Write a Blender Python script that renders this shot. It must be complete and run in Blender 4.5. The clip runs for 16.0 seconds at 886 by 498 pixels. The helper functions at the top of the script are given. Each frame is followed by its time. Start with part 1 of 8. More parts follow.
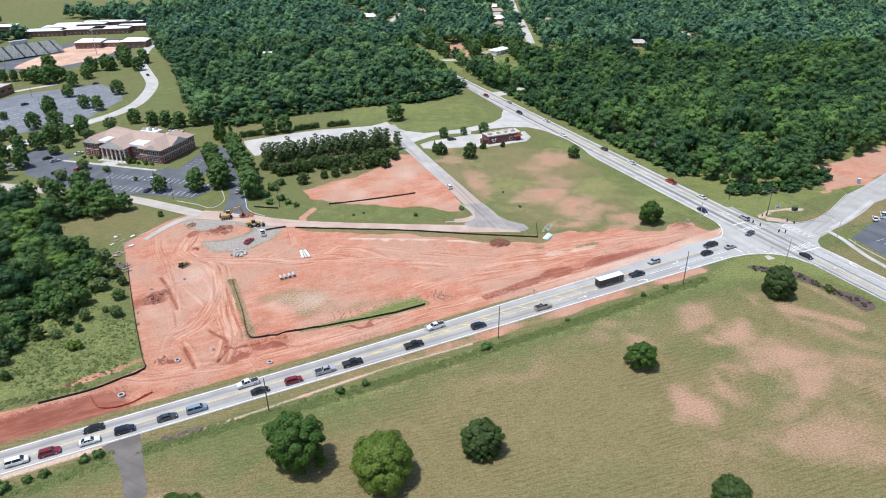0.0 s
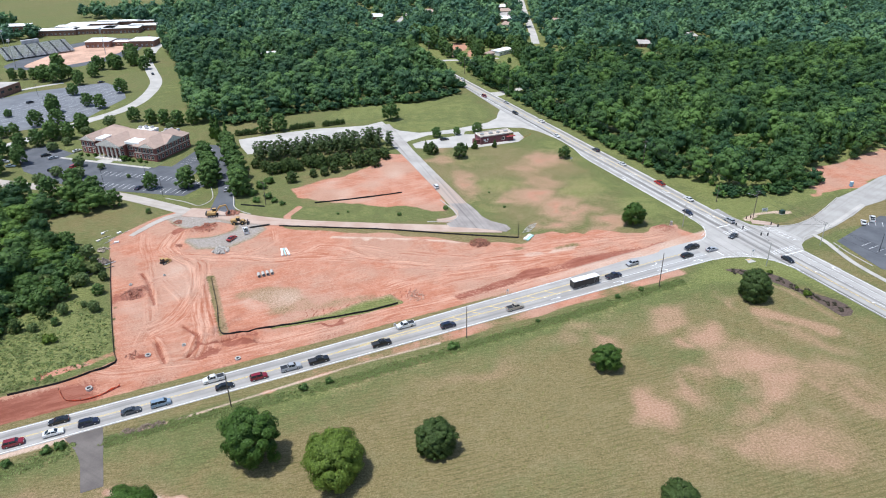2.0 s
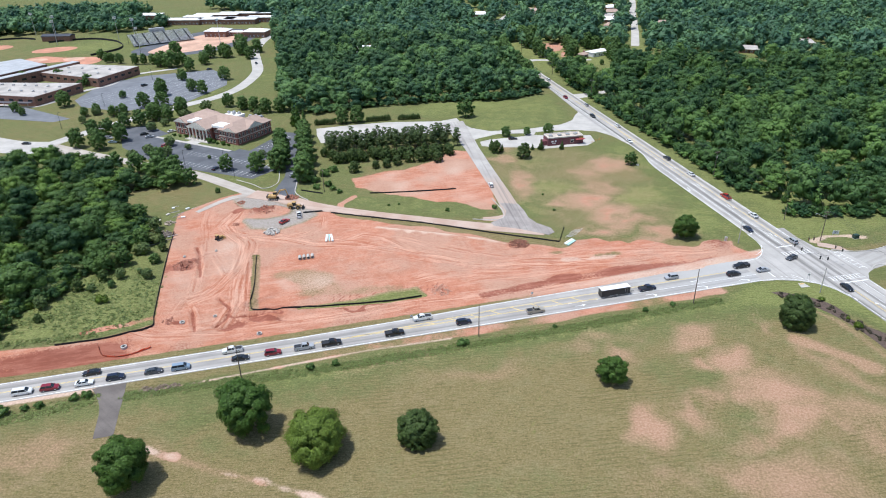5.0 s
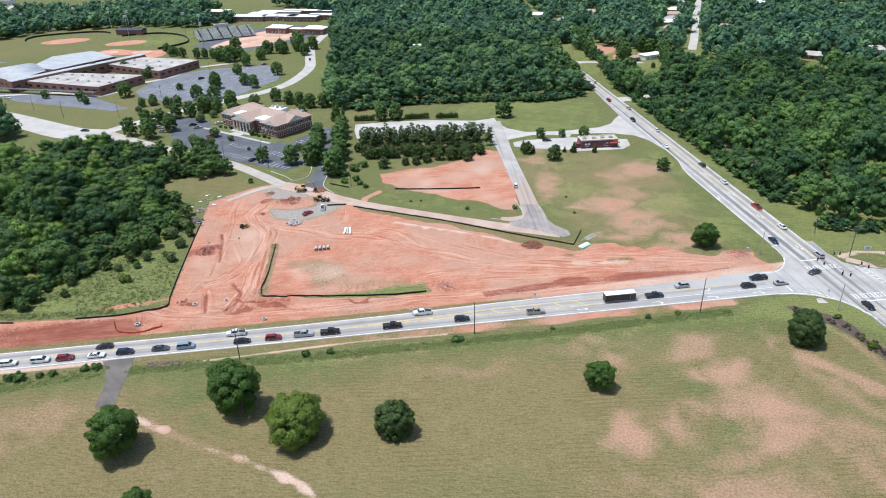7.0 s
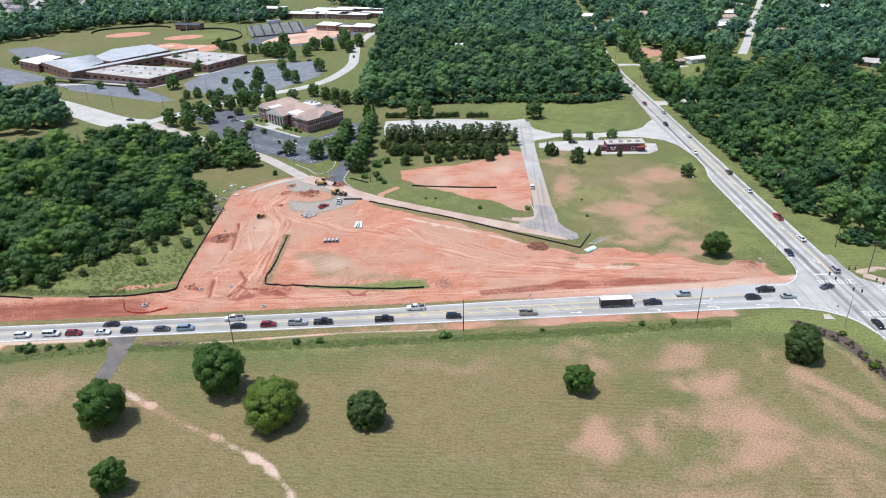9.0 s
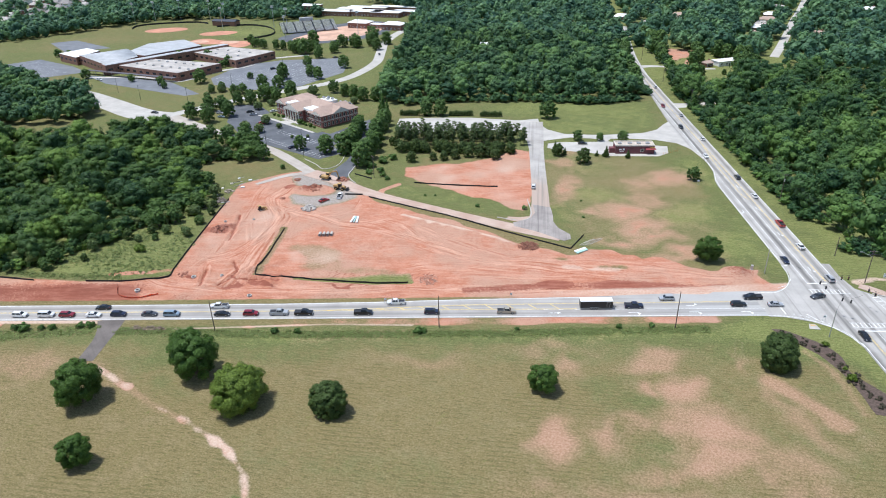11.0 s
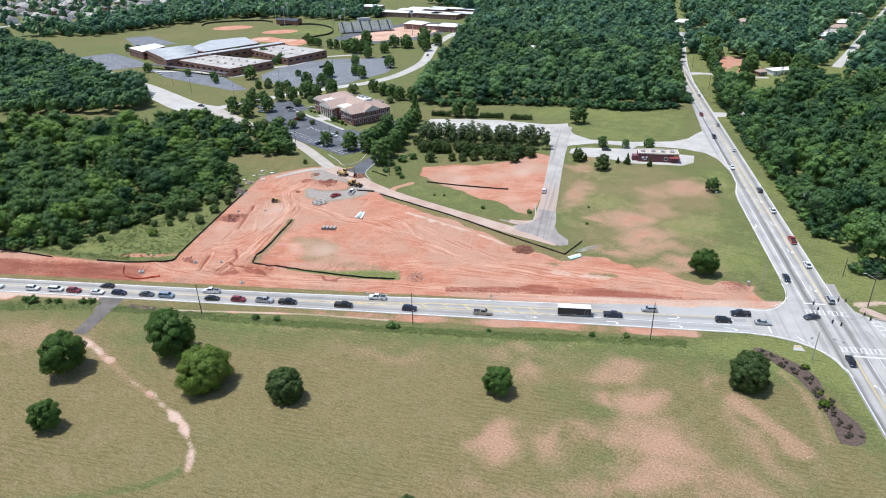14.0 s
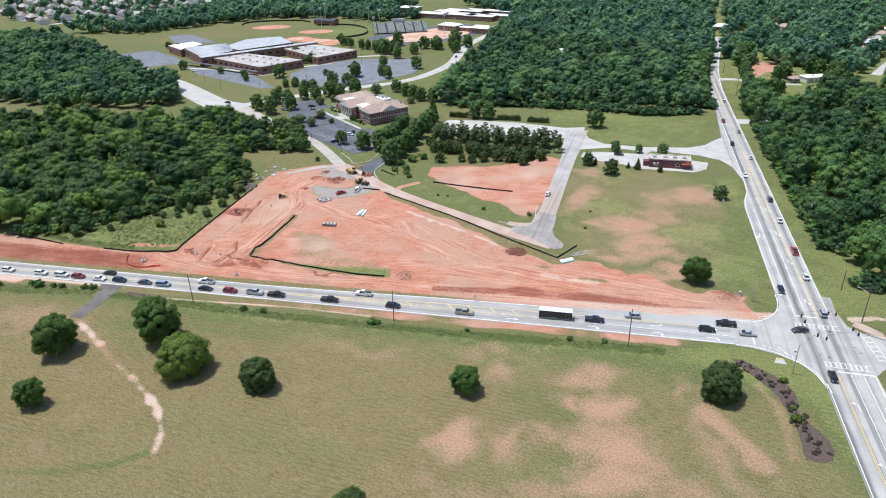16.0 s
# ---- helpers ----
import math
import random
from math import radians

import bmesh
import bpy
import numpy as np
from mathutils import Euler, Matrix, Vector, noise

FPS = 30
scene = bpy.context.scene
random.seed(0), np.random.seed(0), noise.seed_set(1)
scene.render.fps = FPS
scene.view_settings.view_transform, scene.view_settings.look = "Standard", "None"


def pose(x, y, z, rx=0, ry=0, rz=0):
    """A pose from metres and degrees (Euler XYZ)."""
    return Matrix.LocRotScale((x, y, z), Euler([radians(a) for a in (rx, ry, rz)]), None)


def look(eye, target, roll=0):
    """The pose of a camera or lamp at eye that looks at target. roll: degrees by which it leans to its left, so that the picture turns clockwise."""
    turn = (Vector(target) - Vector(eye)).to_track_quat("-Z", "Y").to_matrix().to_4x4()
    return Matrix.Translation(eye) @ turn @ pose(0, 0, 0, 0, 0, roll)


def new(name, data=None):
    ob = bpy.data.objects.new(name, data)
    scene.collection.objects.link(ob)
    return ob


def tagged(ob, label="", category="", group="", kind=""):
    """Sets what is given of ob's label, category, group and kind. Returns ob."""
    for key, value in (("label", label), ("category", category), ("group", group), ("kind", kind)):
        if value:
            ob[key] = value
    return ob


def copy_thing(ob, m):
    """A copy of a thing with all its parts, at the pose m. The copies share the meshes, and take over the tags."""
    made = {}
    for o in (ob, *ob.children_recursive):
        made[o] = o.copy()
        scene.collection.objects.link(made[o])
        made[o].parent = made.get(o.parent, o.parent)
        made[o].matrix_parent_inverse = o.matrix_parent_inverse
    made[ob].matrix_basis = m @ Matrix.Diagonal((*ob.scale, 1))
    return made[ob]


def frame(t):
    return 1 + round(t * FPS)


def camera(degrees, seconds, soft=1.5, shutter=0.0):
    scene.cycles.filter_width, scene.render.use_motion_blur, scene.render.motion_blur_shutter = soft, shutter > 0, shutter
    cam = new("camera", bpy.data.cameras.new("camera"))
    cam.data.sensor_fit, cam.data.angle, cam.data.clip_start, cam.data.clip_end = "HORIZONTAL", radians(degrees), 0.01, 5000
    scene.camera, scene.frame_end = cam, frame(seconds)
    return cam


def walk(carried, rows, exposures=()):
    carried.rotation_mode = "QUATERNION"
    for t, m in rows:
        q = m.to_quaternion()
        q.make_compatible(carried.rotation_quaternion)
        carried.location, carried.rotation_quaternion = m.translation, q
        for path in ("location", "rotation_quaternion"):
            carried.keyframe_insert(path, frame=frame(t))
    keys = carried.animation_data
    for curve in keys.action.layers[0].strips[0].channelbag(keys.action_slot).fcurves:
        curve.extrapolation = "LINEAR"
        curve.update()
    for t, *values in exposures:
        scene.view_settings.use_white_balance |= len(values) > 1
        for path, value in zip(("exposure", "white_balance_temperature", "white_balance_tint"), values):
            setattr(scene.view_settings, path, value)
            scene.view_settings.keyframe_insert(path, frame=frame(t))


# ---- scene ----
cam = camera(66.4, 16.0, 1.0)
PATH = [
    (0, (-1.145, -1.953, 117.524), (-1.157, -0.179, 116.601), -0.7),
    (0.5, (2.306, -2.055, 117.512), (2.289, -0.28, 116.589), -0.8),
    (1, (5.915, -2.159, 117.502), (5.893, -0.384, 116.579), -0.8),
    (1.5, (9.704, -2.266, 117.495), (9.671, -0.492, 116.573), -0.9),
    (2, (13.641, -2.362, 117.48), (13.574, -0.589, 116.558), -0.9),
    (2.5, (17.718, -2.401, 117.461), (17.606, -0.629, 116.539), -0.9),
    (3, (21.966, -2.362, 117.451), (21.796, -0.595, 116.53), -1.0),
    (3.5, (26.409, -2.168, 117.451), (26.181, -0.407, 116.53), -1.1),
    (4, (31.099, -1.862, 117.434), (30.816, -0.109, 116.512), -1.1),
    (6.5, (55.218, 0.57, 117.198), (54.691, 2.267, 116.279), -1.3),
    (7, (60.041, 1.4, 117.161), (59.472, 3.083, 116.243), -1.3),
    (7.5, (64.829, 2.453, 117.096), (64.22, 4.123, 116.178), -1.3),
    (8, (69.598, 3.597, 117.021), (68.948, 5.251, 116.104), -1.3),
    (8.5, (74.336, 4.853, 116.959), (73.646, 6.492, 116.043), -1.3),
    (9, (79.01, 6.269, 116.906), (78.284, 7.893, 115.99), -1.3),
    (11.5, (101.927, 14.72, 116.454), (101.062, 16.275, 115.54), -1.3),
    (12, (106.417, 16.673, 116.402), (105.521, 18.211, 115.49), -1.3),
    (12.5, (110.811, 18.779, 116.346), (109.883, 20.299, 115.435), -1.4),
    (13, (115.107, 20.982, 116.261), (114.148, 22.483, 115.352), -1.4),
    (13.5, (119.35, 23.198, 116.151), (118.361, 24.681, 115.244), -1.4),
    (14, (123.562, 25.431, 116.038), (122.544, 26.895, 115.133), -1.4),
    (14.5, (127.737, 27.684, 115.937), (126.692, 29.13, 115.034), -1.5),
    (15, (131.921, 30.055, 115.856), (130.849, 31.484, 114.956), -1.5),
    (15.5, (136.066, 32.581, 115.786), (134.966, 33.989, 114.887), -1.4),
    (16, (140.195, 35.189, 115.728), (139.07, 36.578, 114.83), -1.4),
]
walk(cam, [(t, look(eye, target, roll)) for t, eye, target, roll in PATH], ((0, 0.05, 5950, 8), (16, 0.05, 5950, 8)))

import functools

# ---- light ----
world = bpy.data.worlds.new("world")
scene.world = world
world.use_nodes = True
SUN_FROM = (-0.924, -0.383)
SUN_HIGH = 72.5
sky = world.node_tree.nodes.new("ShaderNodeTexSky")
sky.sky_type = "NISHITA"
sky.sun_disc = False
sky.sun_elevation = radians(SUN_HIGH)
sky.sun_rotation = math.atan2(SUN_FROM[0], SUN_FROM[1])
sky.dust_density = 1.5
back = world.node_tree.nodes["Background"]
back.inputs["Strength"].default_value = 0.145
world.node_tree.links.new(sky.outputs[0], back.inputs[0])
sun = new("sun", bpy.data.lights.new("sun", "SUN"))
sun.data.energy = 4.2
sun.data.angle = radians(0.53)
sun.data.color = (1.0, 0.96, 0.9)
c72 = math.cos(radians(SUN_HIGH))
sun.matrix_world = look((SUN_FROM[0] * c72 * 300, SUN_FROM[1] * c72 * 300, math.sin(radians(SUN_HIGH)) * 300), (0, 0, 0))
scene.view_settings.exposure = 0.0


# ---- materials ----
class Mat:
    """A node material with short calls for its nodes."""

    def __init__(self, name, rough=0.8, metal=0.0):
        self.m = bpy.data.materials.new(name)
        self.m.use_nodes = True
        self.t = self.m.node_tree
        self.b = self.t.nodes["Principled BSDF"]
        self.b.inputs["Roughness"].default_value = rough
        self.b.inputs["Metallic"].default_value = metal

    def node(self, kind, **inputs):
        n = self.t.nodes.new("ShaderNode" + kind)
        for k, v in inputs.items():
            self.put(v, n.inputs[k.replace("_", " ")])
        return n

    def put(self, v, socket):
        if isinstance(v, bpy.types.NodeSocket):
            self.t.links.new(v, socket)
        else:
            socket.default_value = v

    def coords(self):
        return self.node("TexCoord").outputs["Object"]

    def noise(self, scale, detail=4.0, rough=0.55, at=None, stretch=None):
        at = at or self.coords()
        if stretch:
            turn = self.node("Mapping", Vector=at)
            turn.inputs["Rotation"].default_value = (0, 0, stretch[3])
            mp = self.node("Mapping", Vector=turn.outputs[0])
            mp.inputs["Scale"].default_value = stretch[:3]
            at = mp.outputs[0]
        return self.node("TexNoise", Vector=at, Scale=scale, Detail=detail, Roughness=rough).outputs["Fac"]

    def calc(self, op, a, b=0.0, clamp=False):
        n = self.t.nodes.new("ShaderNodeMath")
        n.operation = op
        n.use_clamp = clamp
        self.put(a, n.inputs[0])
        self.put(b, n.inputs[1])
        return n.outputs[0]

    def span(self, v, lo, hi, a=0.0, b=1.0):
        n = self.node("MapRange")
        n.interpolation_type = "SMOOTHSTEP"
        for k, x in enumerate((v, lo, hi, a, b)):
            self.put(x, n.inputs[k])
        return n.outputs[0]

    def mix(self, f, a, b, blend="MIX"):
        n = self.t.nodes.new("ShaderNodeMix")
        n.data_type = "RGBA"
        n.blend_type = blend
        self.put(f, n.inputs["Factor"])
        self.put(a, n.inputs["A"])
        self.put(b, n.inputs["B"])
        return n.outputs["Result"]

    def attr(self, name):
        n = self.node("Attribute")
        n.attribute_name = name
        return n

    def bump(self, height, strength, distance):
        n = self.node("Bump", Height=height, Strength=strength, Distance=distance)
        self.t.links.new(n.outputs[0], self.b.inputs["Normal"])

    def base(self, c):
        self.put(c, self.b.inputs["Base Color"])
        return self.m


def rgb(r, g, b):
    return (r, g, b, 1)


def plain(name, c, rough=0.6, metal=0.0, vary=0.12, scale=2.0, bump=0.0):
    """One colour with worn, uneven tone at two scales."""
    k = Mat(name, rough, metal)
    n = k.noise(scale, 5)
    n2 = k.noise(scale * 9, 3)
    f = k.calc("ADD", k.calc("MULTIPLY", n, 0.7), k.calc("MULTIPLY", n2, 0.3))
    lo = tuple(v * (1 - vary * 1.8) for v in c[:3]) + (1,)
    hi = tuple(min(1, v * (1 + vary * 1.8)) for v in c[:3]) + (1,)
    if bump:
        k.bump(n2, 0.4, bump)
    return k.base(k.mix(k.span(f, 0.3, 0.7), lo, hi))


def ground_material():
    k = Mat("ground_cover", 0.95)
    k.b.inputs["Specular IOR Level"].default_value = 0.12
    cover = k.attr("cover")
    soil, lush, pale = k.node("SeparateColor", Color=cover.outputs["Color"]).outputs
    stony = cover.outputs["Alpha"]
    damp_shade = k.attr("damp_shade").outputs["Fac"]
    worn = k.attr("worn").outputs["Fac"]
    big = k.noise(0.03, 5, 0.6)
    mid = k.noise(0.16, 6, 0.62)
    fine = k.noise(1.5, 6, 0.7)
    grain = k.noise(2.9, 5, 0.78)
    drift = k.noise(0.45, 6, 0.7, stretch=(0.25, 1.3, 1, radians(-26)))
    centre = lambda v, g: k.calc("MULTIPLY", k.calc("SUBTRACT", v, 0.5), g)
    # swathes left by the mower, in long bends beside the road
    shift = k.node("Mapping", Vector=k.coords())
    shift.inputs["Rotation"].default_value = (0, 0, radians(-20))
    swathe = k.node("TexWave", Vector=shift.outputs[0], Scale=0.2, Distortion=6.0, Detail=2.0)
    swathe.bands_direction = "Y"
    swathe.inputs["Detail Scale"].default_value = 0.12
    rows = k.calc("MULTIPLY", swathe.outputs["Fac"], k.span(k.noise(0.05, 3, 0.6), 0.42, 0.58))
    # dry hay field to green grass
    dry = k.mix(k.span(fine, 0.3, 0.7), rgb(0.158, 0.128, 0.054), rgb(0.282, 0.222, 0.106))
    dry = k.mix(k.span(mid, 0.45, 0.7, 0, 0.3), dry, rgb(0.33, 0.25, 0.145))
    green = k.mix(k.span(fine, 0.3, 0.72), rgb(0.092, 0.11, 0.037), rgb(0.188, 0.21, 0.078))
    lushf = k.calc("ADD", k.calc("ADD", lush, centre(mid, 1.5)), centre(fine, 0.75))
    grass = k.mix(k.span(lushf, 0.25, 1.05), dry, green)
    vivid = k.mix(k.span(fine, 0.3, 0.72), rgb(0.14, 0.162, 0.05), rgb(0.262, 0.28, 0.1))
    grass = k.mix(k.span(lushf, 0.95, 1.5), grass, vivid)
    grass = k.mix(k.span(grain, 0.36, 0.5, 0.62, 0.0), grass, rgb(0.06, 0.062, 0.02))
    grass = k.mix(k.span(grain, 0.52, 0.66, 0.0, 0.5), grass, k.mix(k.span(lushf, 0.5, 1.2), rgb(0.43, 0.345, 0.21), rgb(0.225, 0.262, 0.1)))
    # combed stalks and tufts
    comb = k.noise(1.0, 5, 0.7, stretch=(0.35, 2.2, 1, radians(-14)))
    tuft = k.noise(0.7, 4, 0.6, stretch=(1.6, 0.5, 1, radians(30)))
    grass = k.mix(k.span(comb, 0.5, 0.36, 0, 0.52), grass, rgb(0.085, 0.08, 0.028))
    grass = k.mix(k.span(comb, 0.54, 0.7, 0, 0.35), grass, rgb(0.37, 0.30, 0.165))
    grass = k.mix(k.span(tuft, 0.58, 0.72, 0, 0.45), grass, rgb(0.175, 0.195, 0.055))
    grass = k.mix(k.span(rows, 0.6, 0.95, 0, 0.38), grass, rgb(0.11, 0.105, 0.038))
    # worn, thin turf with the pink soil showing
    thin = k.mix(k.span(fine, 0.3, 0.7), rgb(0.40, 0.222, 0.145), rgb(0.55, 0.335, 0.24))
    thin = k.mix(k.span(grain, 0.35, 0.55, 0.4, 0.0), thin, rgb(0.17, 0.13, 0.06))
    wornf = k.calc("ADD", k.calc("ADD", worn, centre(mid, 0.9)), centre(fine, 1.0))
    grass = k.mix(k.span(wornf, 0.0, 1.15, 0, 0.86), grass, thin)
    # red clay
    clay = k.mix(k.span(mid, 0.3, 0.7), rgb(0.42, 0.155, 0.088), rgb(0.545, 0.262, 0.172))
    clay = k.mix(k.span(drift, 0.45, 0.72, 0, 0.75), clay, rgb(0.57, 0.345, 0.25))
    clay = k.mix(k.span(big, 0.42, 0.6, 0, 0.7), clay, rgb(0.45, 0.295, 0.215))
    # wheel streaks along the haul ways
    haul = k.node("TexNoise", Vector=k.attr("haul").outputs["Vector"], Scale=1.0, Detail=3.0, Roughness=0.6).outputs["Fac"]
    pack = k.attr("pack").outputs["Fac"]
    clay = k.mix(k.calc("MULTIPLY", pack, k.span(haul, 0.47, 0.62)), clay, rgb(0.62, 0.365, 0.26))
    clay = k.mix(k.calc("MULTIPLY", pack, k.span(haul, 0.47, 0.34, 0, 0.9)), clay, rgb(0.36, 0.12, 0.065))
    clay = k.mix(k.span(fine, 0.45, 0.75, 0, 0.6), clay, rgb(0.34, 0.135, 0.085))
    scrape = k.noise(0.9, 5, 0.75, stretch=(0.7, 1.2, 1, radians(40)))
    clay = k.mix(k.span(scrape, 0.5, 0.68, 0, 0.32), clay, rgb(0.60, 0.375, 0.27))
    clay = k.mix(k.span(scrape, 0.46, 0.32, 0, 0.22), clay, rgb(0.31, 0.115, 0.075))
    clay = k.mix(k.span(grain, 0.32, 0.5, 0.55, 0.0), clay, rgb(0.26, 0.088, 0.05))
    clay = k.mix(k.span(grain, 0.54, 0.7, 0.0, 0.4), clay, rgb(0.66, 0.43, 0.32))
    damp_shade_f = k.calc("ADD", k.calc("ADD", damp_shade, centre(fine, 0.9)), centre(scrape, 1.1))
    clay = k.mix(k.span(damp_shade_f, 0.3, 0.62, 0, 0.9), clay, k.mix(k.span(drift, 0.35, 0.65), rgb(0.22, 0.068, 0.044), rgb(0.33, 0.125, 0.085)))
    soilf = k.calc("ADD", k.calc("ADD", soil, centre(mid, 0.75)), centre(fine, 0.6))
    c = k.mix(k.span(soilf, 0.32, 0.68), grass, clay)
    # grey gravel; on bare soil it is pale warm sand
    grav = k.mix(k.span(fine, 0.3, 0.7), rgb(0.27, 0.232, 0.205), rgb(0.44, 0.39, 0.355))
    sand = k.mix(k.span(fine, 0.25, 0.75), rgb(0.50, 0.35, 0.265), rgb(0.64, 0.49, 0.39))
    pf = k.calc("ADD", pale, centre(fine, 0.7))
    c = k.mix(k.span(pf, 0.2, 0.85), c, k.mix(stony, sand, grav))
    h = k.calc("ADD", k.calc("MULTIPLY", fine, 0.6), k.calc("MULTIPLY", grain, 0.4))
    k.bump(h, 0.9, 0.4)
    return k.base(c)


def asphalt(name, lo, hi, streaks=0.0, way=0.0, dusty=None, lanes=None):
    """Worn paving; streaks run along way. dusty: a direction and span in which pale dust grows."""
    k = Mat(name, 0.9)
    k.b.inputs["Specular IOR Level"].default_value = 0.25
    mid = k.noise(0.12, 5, 0.6)
    fine = k.noise(2.5, 5, 0.7)
    lane = k.noise(0.75, 4, 0.55, stretch=(0.018, 1.0, 1, way))
    c = k.mix(k.span(mid, 0.3, 0.7), lo, hi)
    if dusty:
        ux, uy, a, b, pale = dusty
        dot = k.node("VectorMath", )
        dot.operation = "DOT_PRODUCT"
        k.put(k.coords(), dot.inputs[0])
        dot.inputs[1].default_value = (ux, uy, 0)
        reach = k.calc("ADD", dot.outputs["Value"], k.calc("MULTIPLY", mid, 40.0))
        c = k.mix(k.span(reach, a + 20, b + 20), c, pale)
    c = k.mix(k.span(fine, 0.4, 0.75, 0, 0.3), c, tuple(v * 0.75 for v in lo[:3]) + (1,))
    c = k.mix(k.span(lane, 0.48, 0.7, 0, streaks), c, tuple(v * 0.5 for v in lo[:3]) + (1,))
    if lanes:
        # rubber and oil worn into the middle of each lane: direction across, then (place, half width, strength)
        ux, uy, marks = lanes
        dot = k.node("VectorMath")
        dot.operation = "DOT_PRODUCT"
        k.put(k.coords(), dot.inputs[0])
        dot.inputs[1].default_value = (ux, uy, 0)
        across = k.calc("ADD", dot.outputs["Value"], k.calc("MULTIPLY", k.calc("SUBTRACT", mid, 0.5), 0.8))
        for at, half, g in marks:
            off = k.calc("ABSOLUTE", k.calc("SUBTRACT", across, at))
            c = k.mix(k.calc("MULTIPLY", k.span(off, half, half * 0.15), k.span(lane, 0.3, 0.6, g * 0.55, g)), c, tuple(v * 0.36 for v in lo[:3]) + (1,))
    k.bump(fine, 0.3, 0.02)
    return k.base(c)


def leaf(name, lo, hi, wood=False):
    """Leaves: tone from clump to clump, and from tree to tree."""
    k = Mat(name, 0.55)
    k.b.inputs["Specular IOR Level"].default_value = 0.25
    r = k.node("NewGeometry").outputs["Random Per Island"]
    tree = k.attr("tone").outputs["Fac"] if wood else k.node("ObjectInfo").outputs["Random"]
    mid = tuple((a * 0.6 + b * 0.4) for a, b in zip(lo, hi))
    if wood:
        c = k.mix(k.span(tree, 0.0, 0.55), lo, mid)
        c = k.mix(k.span(tree, 0.55, 1.0), c, hi)
    else:
        c = k.mix(k.span(tree, 0.0, 1.0, 0.25, 0.75), lo, hi)
    c = k.mix(k.span(r, 0.0, 1.0, 0.14 if wood else 0.35, 0.0), c, tuple(v * 0.4 for v in lo[:3]) + (1,))
    c = k.mix(k.span(r, 0.6, 1.0, 0.0, 0.16 if wood else 0.4), c, tuple(min(1, v * 1.35) for v in hi[:3]) + (1,))
    k.base(c)
    through_light = k.node("BsdfTranslucent", Color=k.mix(0.35, c, rgb(0.16, 0.22, 0.03)))
    blend = k.node("MixShader", Fac=0.34)
    k.t.links.new(k.b.outputs[0], blend.inputs[1])
    k.t.links.new(through_light.outputs[0], blend.inputs[2])
    k.t.links.new(blend.outputs[0], k.t.nodes["Material Output"].inputs["Surface"])
    return k.m


GROUND = ground_material()
ROAD_A = asphalt("worn_grey_asphalt", rgb(0.35, 0.328, 0.305), rgb(0.43, 0.405, 0.378), 0.4, radians(-26.4), (0.896, 0.444, 130.0, 195.0, rgb(0.43, 0.42, 0.405)), (-0.444, 0.896, ((149.3 + 0.6, 1.2, 0.35), (149.3 + 4.9, 1.2, 0.4))))
ROAD_B = asphalt("pale_worn_asphalt", rgb(0.375, 0.355, 0.33), rgb(0.48, 0.455, 0.425), 0.45, radians(65.8), None, (0.912, 0.41, ((204.2, 1.3, 0.85), (201.0, 1.0, 0.3), (207.6, 1.0, 0.3), (210.6, 1.3, 0.7), (214.5, 1.2, 0.4))))
LOT = asphalt("dark_asphalt", rgb(0.095, 0.1, 0.112), rgb(0.14, 0.145, 0.158), 0.0)
DRIVE = asphalt("cracked_driveway", rgb(0.125, 0.108, 0.098), rgb(0.19, 0.165, 0.148), 0.2, 0.5)
LOT_OLD = asphalt("faded_asphalt", rgb(0.155, 0.162, 0.178), rgb(0.21, 0.217, 0.232), 0.0)
ACCESS = asphalt("dusty_asphalt", rgb(0.36, 0.335, 0.31), rgb(0.48, 0.45, 0.415), 0.5, radians(-110), (0.0, -1.0, -310.0, -275.0, rgb(0.43, 0.335, 0.275)))
CONCRETE = asphalt("pale_concrete", rgb(0.42, 0.395, 0.36), rgb(0.53, 0.50, 0.46), 0.1)
DIRT_ROAD = asphalt("packed_clay_gravel", rgb(0.43, 0.30, 0.235), rgb(0.52, 0.40, 0.33), 0.3, radians(4))
GRAVEL_ROAD = asphalt("grey_gravel_road", rgb(0.40, 0.35, 0.30), rgb(0.49, 0.44, 0.39), 0.2, radians(18))
FADED_LINE = plain("faded_road_paint", rgb(0.58, 0.58, 0.57), 0.8, vary=0.2)
LAWN = plain("mown_lawn", rgb(0.135, 0.155, 0.055), 0.95, vary=0.25, scale=1.2, bump=0.1)
WHITE_LINE = plain("white_road_paint", rgb(0.7, 0.7, 0.68), 0.7, vary=0.16, scale=1.2)
YELLOW_LINE = plain("yellow_road_paint", rgb(0.66, 0.50, 0.20), 0.7, vary=0.12, scale=1.0)
CLAY_DARK = plain("damp_red_clay", rgb(0.36, 0.165, 0.112), 0.95, vary=0.2, scale=0.6, bump=0.1)
CLAY_PALE = plain("dry_pale_clay", rgb(0.52, 0.30, 0.215), 0.95, vary=0.15, scale=0.6, bump=0.1)
LEAF_OAK = leaf("oak_leaves", rgb(0.055, 0.122, 0.02), rgb(0.125, 0.215, 0.042))
LEAF_LOT = leaf("street_tree_leaves", rgb(0.075, 0.148, 0.04), rgb(0.165, 0.27, 0.07))
LEAF_PALE = leaf("pale_young_leaves", rgb(0.13, 0.195, 0.065), rgb(0.215, 0.29, 0.105))
LEAF_DARK = leaf("dark_glossy_leaves", rgb(0.058, 0.1, 0.026), rgb(0.112, 0.168, 0.046))
LEAF_WOOD = leaf("forest_leaves", rgb(0.04, 0.095, 0.035), rgb(0.205, 0.32, 0.065), True)
# bluer than the near leaves: the haze over these woods is in the colour
LEAF_NORTH = leaf("hazy_oak_leaves", rgb(0.048, 0.115, 0.06), rgb(0.175, 0.30, 0.1), True)
